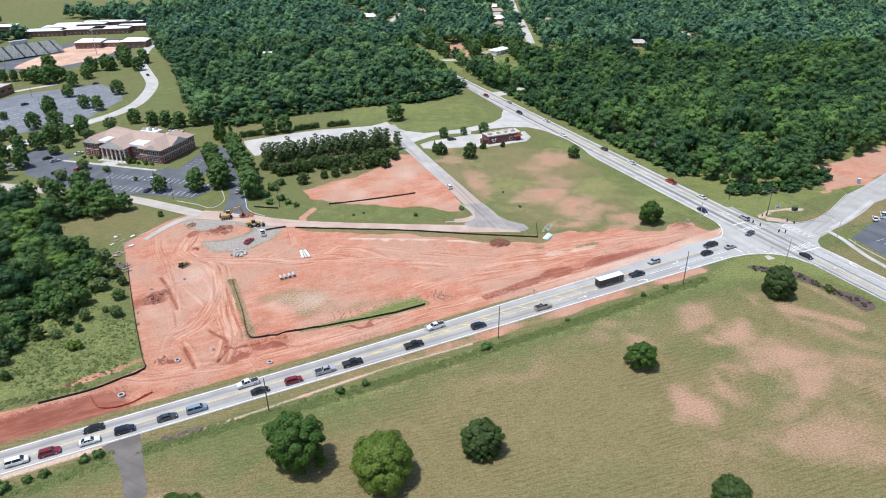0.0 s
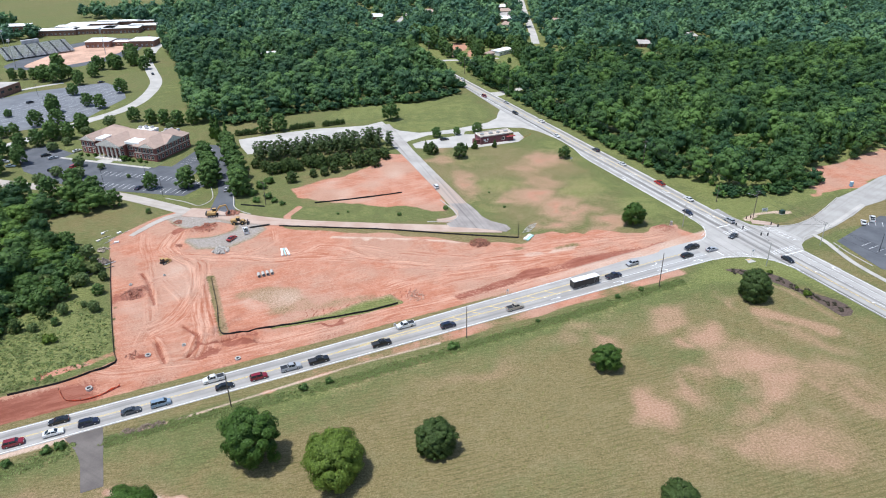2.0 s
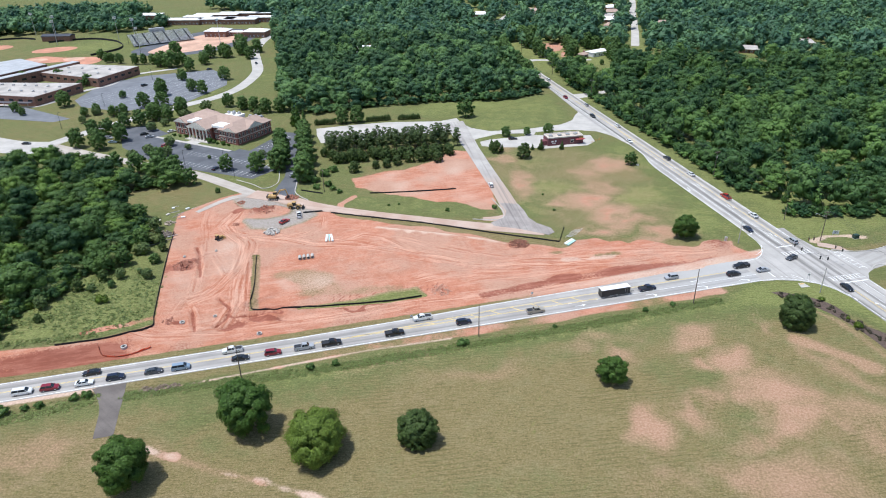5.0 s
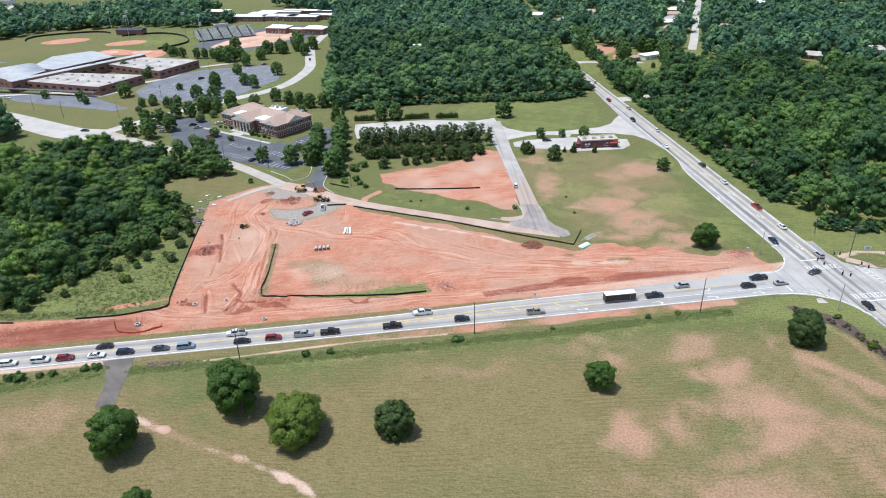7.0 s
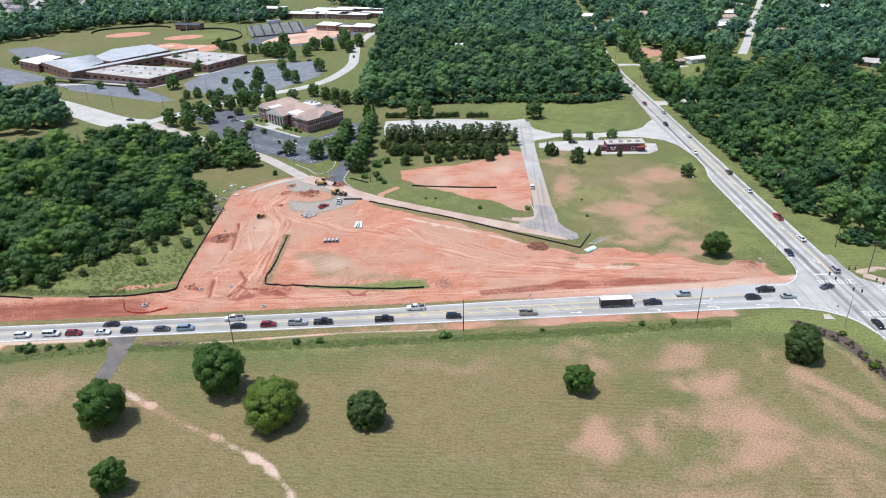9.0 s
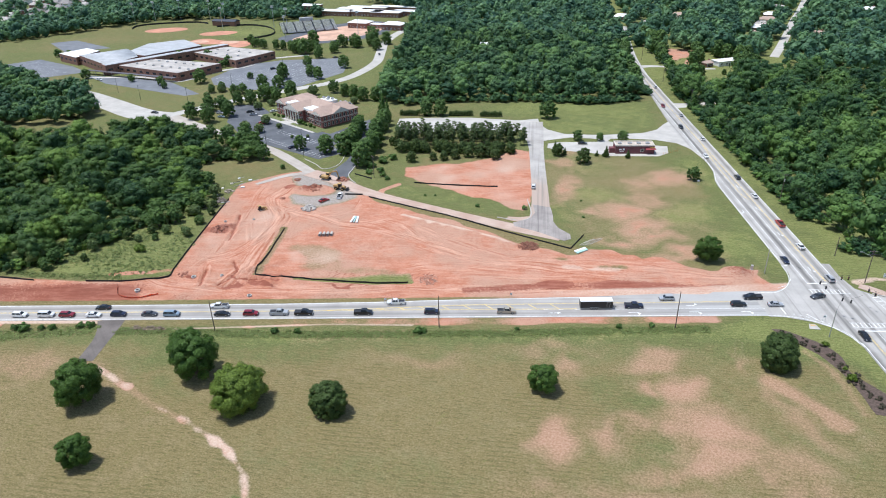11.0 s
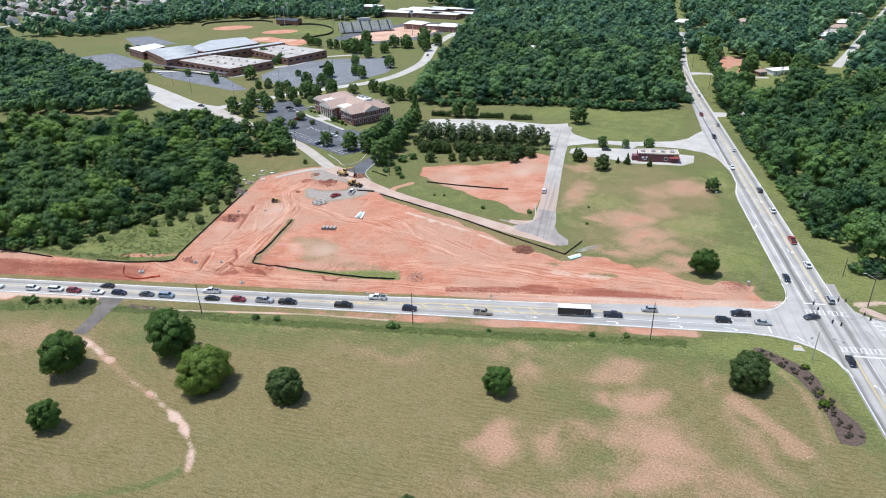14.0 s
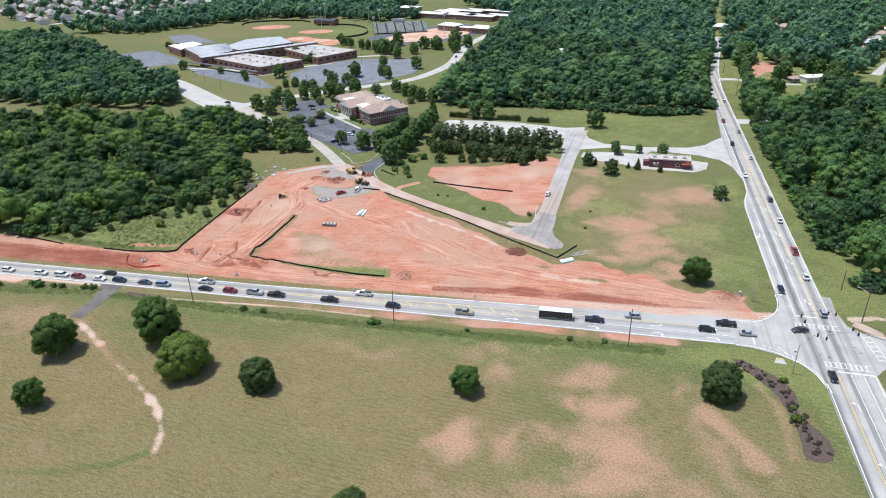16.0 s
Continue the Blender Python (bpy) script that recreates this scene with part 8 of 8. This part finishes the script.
for pts in ([(-550.0, 528.5), (-558.4, 540.1), (-557.3, 554.2), (-537.9, 574.9), (-515.5, 587.9), (-496.3, 585.6)], [(-471.0, 572.9), (-457.1, 586.3), (-438.7, 594.8), (-411.6, 588.5), (-390.9, 572.4), (-380.7, 555.3), (-382.2, 537.7), (-388.1, 523.7)]):
    fence = thing("outfield_fence", "dark outfield fence curving round the ball field", "fence")
    line = smooth_line(pts, 4)
    for a, b in zip(line, line[1:]):
        bm = bmesh.new()
        mid, d = (a + b) / 2, b - a
        box(bm, mid.x, mid.y, 0, d.length, 0.1, 1.7, 0, math.atan2(d.y, d.x))
        part("panel", bm, BLACK, fence)
# ---- building site ----
def silt_fence(pts, label="black silt fence sagging between wooden stakes"):
    ob = thing("silt_fence", label, "fence")
    line = [p for p in smooth_line(pts, 2.4)]
    bm = bmesh.new()
    prev = None
    for p in line:
        z = height(p.x, p.y)
        top = z + 0.65 + random.uniform(-0.1, 0.06)
        d = (line[1] - line[0]).normalized() if prev is None else (p - prev[0]).normalized()
        n = Vector((-d.y, d.x)) * 0.03
        ring4 = [bm.verts.new((p.x + n.x * a, p.y + n.y * a, q)) for a, q in ((1, z - 0.1), (1, top), (-1, top), (-1, z - 0.1))]
        if prev:
            for k in range(4):
                bm.faces.new((prev[1][k], prev[1][(k + 1) % 4], ring4[(k + 1) % 4], ring4[k]))
        prev = (p, ring4)
    part("fabric", bm, BLACK, ob)
    stake = None
    for p in line[::2]:
        if stake is None:
            bm = bmesh.new()
            box(bm, 0, 0, -0.3, 0.07, 0.07, 1.4)
            stake = part("stake", bm, WOOD, ob)
            so = stake
        else:
            so = new("stake", stake.data)
            so.parent = ob
        so.matrix_local = pose(p.x, p.y, height(p.x, p.y), 0, random.uniform(-5, 5), random.uniform(0, 90))


silt_fence([(-76, 202), (-68, 184), (-60, 166.5), (-48, 170.5), (-37, 174), (-18, 180.5), (-8.5, 185.5)])
silt_fence([(-62, 243.2), (-40, 241.6), (-19, 240), (8, 236), (34, 232.8)])
silt_fence([(34, 232.8), (34.5, 240), (35, 246)], "short return of black silt fence")
silt_fence([(-150, 119), (-136, 123.5), (-124, 127)])
silt_fence([(-107, 134.5), (-97, 139.6), (-91, 146), (-86.6, 151.6), (-89, 156), (-99, 175.5), (-110, 198), (-118, 215)])
silt_fence([(-52, 266.4), (-32, 272), (-15, 278)], "black silt fence across the red lot")
silt_fence([(-84, 264.5), (-73, 262.5)], "short black silt fence on the lawn")


def lumps_mesh(name, label, category, x, y, count, spread_r, size, material, seed, kind="", heap=0.08, rise=0.3):
    """A heap of broken pieces."""
    rs = np.random.RandomState(seed)
    bm = bmesh.new()
    for i in range(count):
        a, r = rs.uniform(0, 6.28), spread_r * math.sqrt(rs.rand())
        s = size * (0.5 + rs.rand())
        px, py = x + r * math.cos(a), y + r * math.sin(a)
        m = Matrix.Translation((px, py, height(px, py) + s * rise + (spread_r - r) * heap)) @ Euler(rs.uniform(0, 6, 3)).to_matrix().to_4x4() @ Matrix.Diagonal((s * 1.3, s, s * 0.6, 1))
        bmesh.ops.create_cube(bm, size=1, matrix=m)
    tagged(part(name, bm, material), label, category, kind=kind)


lumps_mesh("rubble_heap", "heap of broken grey concrete rubble", "rubble", -79, 222, 90, 3.0, 0.6, plain("broken_concrete", rgb(0.45, 0.41, 0.37), 0.9, vary=0.25), 1, "stuff")
lumps_mesh("rubble_heap", "loose brown clods and roots on the clay", "rubble", 19, 228.5, 260, 4.0, 0.36, plain("root_heap", rgb(0.27, 0.12, 0.08), 0.95, vary=0.3), 2, "stuff", 0.15, 0.1)

ORANGE = plain("orange_safety_mesh", rgb(0.75, 0.2, 0.1), 0.7, vary=0.2)
net = thing("safety_fence", "sagging orange safety mesh on thin posts", "fence")
bm = bmesh.new()
last = None
for p in smooth_line([(-95, 137.6), (-92.6, 135.3), (-88.5, 135.7), (-84.4, 137.9), (-80.8, 141.8)], 1.2):
    z = height(p.x, p.y)
    row = [bm.verts.new((p.x, p.y, z)), bm.verts.new((p.x + 0.3, p.y - 0.2, z + 0.75 + random.uniform(-0.4, 0.15)))]
    if last:
        bm.faces.new((last[0], row[0], row[1], last[1]))
    last = row
bmesh.ops.solidify(bm, geom=bm.faces[:], thickness=0.04)
part("mesh", bm, ORANGE, net)
for x, y in ((-95, 137.6), (-92.6, 135.3), (-88.5, 135.7), (-80.8, 141.8)):
    bm = bmesh.new()
    box(bm, x, y, height(x, y) - 0.2, 0.06, 0.06, 1.3)
    part("post", bm, WOOD, net)
YELLOW = plain("worn_yellow_machine_paint", rgb(0.46, 0.29, 0.11), 0.6, vary=0.25)


def tracks(parent, half, long, wide, r):
    for sgn in (-1, 1):
        bm = bmesh.new()
        side_form(bm, [(-long / 2 + 0.25, 0), (long / 2 - 0.25, 0), (long / 2, r), (long / 2 - 0.3, 2 * r), (-long / 2 + 0.3, 2 * r), (-long / 2, r)], wide / 2, None, 0, 1, 0.06)
        bm.transform(pose(0, sgn * half, 0))
        tr = part("crawler_track", bm, DARK, parent)
        for k in range(4):
            bm = bmesh.new()
            x = -long / 2 + 0.6 + k * (long - 1.2) / 3
            tube(bm, (x, sgn * (half + wide / 2 - 0.02), r), (x, sgn * (half + wide / 2 + 0.05), r), r * 0.6, r * 0.6, 10)
            part("track_roller", bm, STEEL, tr)


def excavator(x, y, turn):
    ob = thing("excavator", "yellow crawler excavator with its arm raised", "excavator", pose(x, y, height(x, y), 0, 0, turn))
    tracks(ob, 1.15, 4.2, 0.6, 0.45)
    for name, b, m in (("undercarriage", (0, 0, 0.5, 2.6, 1.8, 0.5), DARK), ("house", (-0.6, 0, 1.05, 3.6, 2.6, 1.1), YELLOW), ("counterweight", (-2.5, 0, 1.0, 0.7, 2.6, 1.2), DARK), ("cab", (0.6, 0.75, 2.1, 1.5, 1.0, 1.1), GLASS), ("cab_roof", (0.6, 0.75, 3.2, 1.6, 1.1, 0.12), YELLOW)):
        bm = bmesh.new()
        box(bm, *b, 0.08)
        part(name, bm, m, ob)
    for name, pts, w in (("boom", [(0.9, 1.6), (3.0, 4.6), (5.6, 4.9), (5.5, 4.4), (3.3, 4.0), (1.5, 1.6)], 0.26), ("stick", [(5.3, 5.1), (5.8, 4.9), (6.6, 2.0), (6.25, 1.95)], 0.2), ("bucket", [(6.1, 2.0), (6.9, 1.9), (7.1, 1.0), (6.3, 0.6), (5.8, 1.0), (6.2, 1.5)], 0.6)):
        bm = bmesh.new()
        side_form(bm, pts, w, None, 0, 1, 0.03)
        part(name, bm, YELLOW if name != "bucket" else DARK, ob)
    bm = bmesh.new()
    tube(bm, (1.6, 0, 1.8), (3.2, 0, 3.9), 0.1, 0.1, 8)
    part("ram", bm, STEEL, ob)


def wheel_loader(x, y, turn, name="wheel_loader", label="yellow wheel loader with large black tyres"):
    ob = thing(name, label, "loader", pose(x, y, height(x, y), 0, 0, turn))
    for nm, b, m in (("engine_hood", (-1.9, 0, 1.1, 2.4, 1.8, 1.2), YELLOW), ("front_frame", (1.3, 0, 0.9, 1.8, 1.3, 0.9), YELLOW), ("cab", (-0.2, 0, 1.5, 1.4, 1.6, 1.5), GLASS), ("cab_roof", (-0.2, 0, 3.0, 1.6, 1.8, 0.14), YELLOW)):
        bm = bmesh.new()
        box(bm, *b, 0.08)
        part(nm, bm, m, ob)
    for wx in (-1.7, 1.5):
        for sgn in (-1, 1):
            bm = bmesh.new()
            tube(bm, (wx, sgn * 0.85, 0.78), (wx, sgn * 1.45, 0.78), 0.8, 0.8, 16)
            w = part("wheel", bm, RUBBER, ob)
            bm = bmesh.new()
            tube(bm, (wx, sgn * 1.4, 0.78), (wx, sgn * 1.48, 0.78), 0.4, 0.36, 10)
            part("rim", bm, YELLOW, w)
    for sgn in (-1, 1):
        bm = bmesh.new()
        side_form(bm, [(0.9, 1.9), (1.2, 2.0), (3.4, 0.7), (3.2, 0.45)], 0.1, None, 0, 1, 0.02)
        bm.transform(pose(0, sgn * 0.6, 0))
        part("lift_arm", bm, YELLOW, ob)
    bm = bmesh.new()
    side_form(bm, [(3.1, 0.1), (4.2, 0.05), (4.25, 0.15), (3.5, 0.4), (3.5, 1.2), (3.2, 1.2)], 1.4, None, 0, 1, 0.02)
    part("bucket", bm, DARK, ob)


def dozer(x, y, turn, k=1.0):
    ob = thing("bulldozer", "small yellow bulldozer on the bare clay", "bulldozer", pose(x, y, height(x, y), 0, 0, turn))
    tracks(ob, 0.85 * k, 2.9 * k, 0.5, 0.4 * k)
    for nm, b, m in (("hood", (0.5, 0, 0.7, 1.7, 1.0, 0.8), YELLOW), ("cab", (-0.7, 0, 0.9, 1.1, 1.3, 1.3), GLASS), ("cab_roof", (-0.7, 0, 2.2, 1.3, 1.5, 0.12), YELLOW), ("blade", (2.0, 0, 0.1, 0.2, 2.8, 1.0), YELLOW)):
        bm = bmesh.new()
        box(bm, *b, 0.06)
        part(nm, bm, m, ob)
    for sgn in (-1, 1):
        bm = bmesh.new()
        tube(bm, (0, sgn * 1.2, 0.5), (2.0, sgn * 1.2, 0.4), 0.09, 0.09, 6)
        part("push_arm", bm, YELLOW, ob)


excavator(-92, 252.5, 12)
wheel_loader(-79, 245.5, 10)
lumps_mesh("rubble_heap", "heap of red clods and broken kerb beside the excavator", "rubble", -85, 256, 60, 3.0, 0.6, CLAY_DARK, 9, "stuff")
dozer(-96.5, 212, 60)

# concrete pipes in a row, panels, drain rings and stores
for i in range(4):
    pp = thing("concrete_pipe", "short pale concrete pipe lying on the clay", "pipe", pose(-59.4 + i * 1.35, 203.6 + i * 0.72, height(-58, 204) + 0.05, 0, 0, 115), "concrete pipes")
    bm = bmesh.new()
    n = 18
    rings = [[bm.verts.new((xx, r * math.cos(6.2832 * k / n), 0.56 + r * math.sin(6.2832 * k / n))) for k in range(n)] for xx, r in ((-1.1, 0.56), (1.1, 0.56), (1.1, 0.43), (-1.1, 0.43))]
    for a in range(4):
        for k in range(n):
            bm.faces.new((rings[a][k], rings[a][(k + 1) % n], rings[(a + 1) % 4][(k + 1) % n], rings[(a + 1) % 4][k]))
    part("pipe_wall", bm, CONCRETE, pp)
TEAL = plain("pale_teal_film", rgb(0.42, 0.62, 0.58), 0.5)
for i, m in enumerate((WHITE, TEAL, WHITE)):
    bm = bmesh.new()
    box(bm, 0, 0, 0, 6.0, (0.8, 0.5, 0.8)[i], 0.4, 0.04)
    ob = part("wrapped_panel", bm, m)
    ob.matrix_world = pose(-55.2 + i * 0.95, 220.4 + i * 0.3, height(-55, 221) + 0.05, 0, 0, (108, 112, 117)[i])
    tagged(ob, "pale wrapped stack of panels on the clay", "panel", "wrapped panels")
for i, m in enumerate((WHITE, TEAL)):
    bm = bmesh.new()
    box(bm, 0, 0, 0, 5.2, 1.1, 0.4, 0.04)
    ob = part("wrapped_panel", bm, m)
    ob.matrix_world = pose(37.5 + i * 0.9, 233.5 - i * 0.8, 0.05, 0, 0, 60)
    tagged(ob, "pale wrapped stack of panels beside the fence", "panel", "wrapped panels")
for i in range(7):
    bm = bmesh.new()
    tube(bm, (-1.8, 0, 0.1), (1.8, 0, 0.1), 0.1, 0.1, 6)
    ob = part("timber_post", bm, plain("pale_timber", rgb(0.68, 0.64, 0.57), 0.8) if i == 0 else bpy.data.materials["pale_timber"])
    ob.matrix_world = pose(37.5 + 0.75 * i * 0.7, 238 + i * 1.15, 0.05, 0, 0, 20 + random.uniform(-12, 12))
    tagged(ob, "pale timber post lying in the grass", "timber", "timber posts")
for x, y, r in ((-79, 156, 0.85), (-52, 154.5, 0.8), (-88, 139.5, 0.9), (-70, 160.5, 0.6), (-102, 196, 0.6), (-93, 203, 0.5)):
    dr = thing("drain_ring", "pale concrete drain ring set in the clay", "drain", pose(x, y, height(x, y), 0, 0, 0), "drain rings")
    bm = bmesh.new()
    n = 16
    rings = [[bm.verts.new((q * math.cos(6.2832 * k / n), q * math.sin(6.2832 * k / n), z)) for k in range(n)] for q, z in ((r, -0.2), (r, 0.45), (r * 0.62, 0.45), (r * 0.62, -0.2))]
    for a in range(3):
        for k in range(n):
            bm.faces.new((rings[a][k], rings[a][(k + 1) % n], rings[a + 1][(k + 1) % n], rings[a + 1][k]))
    part("rim", bm, CONCRETE, dr)
    # solid dark disc that paints the shade inside the ring
    bm = bmesh.new()
    tube(bm, (0, 0, -0.1), (0, 0, 0.12), r * 0.6, r * 0.6, 14)
    part("opening", bm, DARK, dr, "dark disc standing for the shade down the shaft")
TIMBER = plain("grey_weathered_timber", rgb(0.22, 0.18, 0.15), 0.9, vary=0.3)
for k, (x, y, n, r) in enumerate(((-98.5, 189, 90, 3.4), (-83.6, 155.6, 40, 1.8), (-90, 241, 80, 3.6), (-97, 226, 30, 1.6), (-105, 247, 40, 2.0))):
    lumps_mesh("clod_heap", "ragged heap of dug red clay clods", "clay heap", x, y, n, r, 0.4, CLAY_DARK, 40 + k, "stuff", 0.1, 0.0)
lumps_mesh("debris_heap", "tangled heap of grey timber and site waste", "debris", -120, 212, 46, 2.6, 0.7, TIMBER, 31, "stuff")
lumps_mesh("debris_heap", "small heap of broken boards and waste", "debris", -124, 222, 30, 2.2, 0.55, plain("tan_waste", rgb(0.4, 0.33, 0.26), 0.9, vary=0.35), 32, "stuff")
for i in range(12):
    x, y = -118.5 + random.uniform(-3.5, 2.5), 206 + random.uniform(-3, 6)
    bm = bmesh.new()
    long = random.uniform(3.5, 7.0)
    tube(bm, (-long / 2, 0, 0.2), (long / 2, 0, 0.2), 0.2, 0.15, 9)
    ob = part("log", bm, (TIMBER, STEEL, WOOD)[i % 3])
    ob.matrix_world = pose(x, y, height(x, y) + 0.16 * (i % 3), 0, 0, 38 + random.uniform(-14, 14))
    tagged(ob, "long grey log lying in the stores", "log", "stacked logs")
for i in range(22):
    x, y = (-126 + random.uniform(-7, 5), 224 + random.uniform(-9, 16))
    bm = bmesh.new()
    long = random.uniform(2.0, 4.5)
    if i % 3:
        tube(bm, (-long / 2, 0, 0.1), (long / 2, 0, 0.1), 0.09, 0.09, 8)
    else:
        box(bm, 0, 0, 0, long * 0.4, 0.9, 0.5, 0.04)
    ob = part("pipe_length" if i % 3 else "pallet_load", bm, (WHITE, STEEL, BLACK)[i % 3] if i % 2 else STONE)
    ob.matrix_world = pose(x, y, height(x, y) + 0.02, 0, 0, random.choice((35, 50, 120, 60)) + random.uniform(-12, 12))
    tagged(ob, "pipe length lying in the stores by the wood" if i % 3 else "pale load of material by the wood", "pipe" if i % 3 else "pallet", "site stores")
for i, (x, y, d) in enumerate(((-69, 243, 22), (-70.5, 242.3, 22))):
    bm = bmesh.new()
    tube(bm, (-3.2, 0, 0.3), (3.2, 0, 0.3), 0.3, 0.3, 10)
    ob = part("black_pipe", bm, BLACK)
    ob.matrix_world = pose(x, y, height(x, y), 0, 0, d)
    tagged(ob, "long black plastic pipe on the gravel", "pipe", "black pipes")
loo = thing("portable_toilet", "pale blue portable toilet on the clay", "toilet", pose(186, 285, 0.1, 0, 0, 10))
bm = bmesh.new()
box(bm, 0, 0, 0, 1.15, 1.15, 2.1, 0.05)
part("body", bm, plain("blue_plastic", rgb(0.2, 0.36, 0.5), 0.5), loo)
bm = bmesh.new()
box(bm, 0, 0, 2.1, 1.2, 1.2, 0.16, 0.07)
part("roof", bm, WHITE, loo)
bm = bmesh.new()
box(bm, 0, -0.58, 0.15, 0.8, 0.04, 1.8)
part("door", bm, plain("pale_blue_plastic", rgb(0.3, 0.45, 0.55), 0.5), loo)

lumps_mesh("rock_heap", "small heap of dusty rock at the basin outlet", "rubble", -3, 190, 120, 3.4, 0.34, CLAY_PALE, 10, "stuff", 0.06, 0.0)
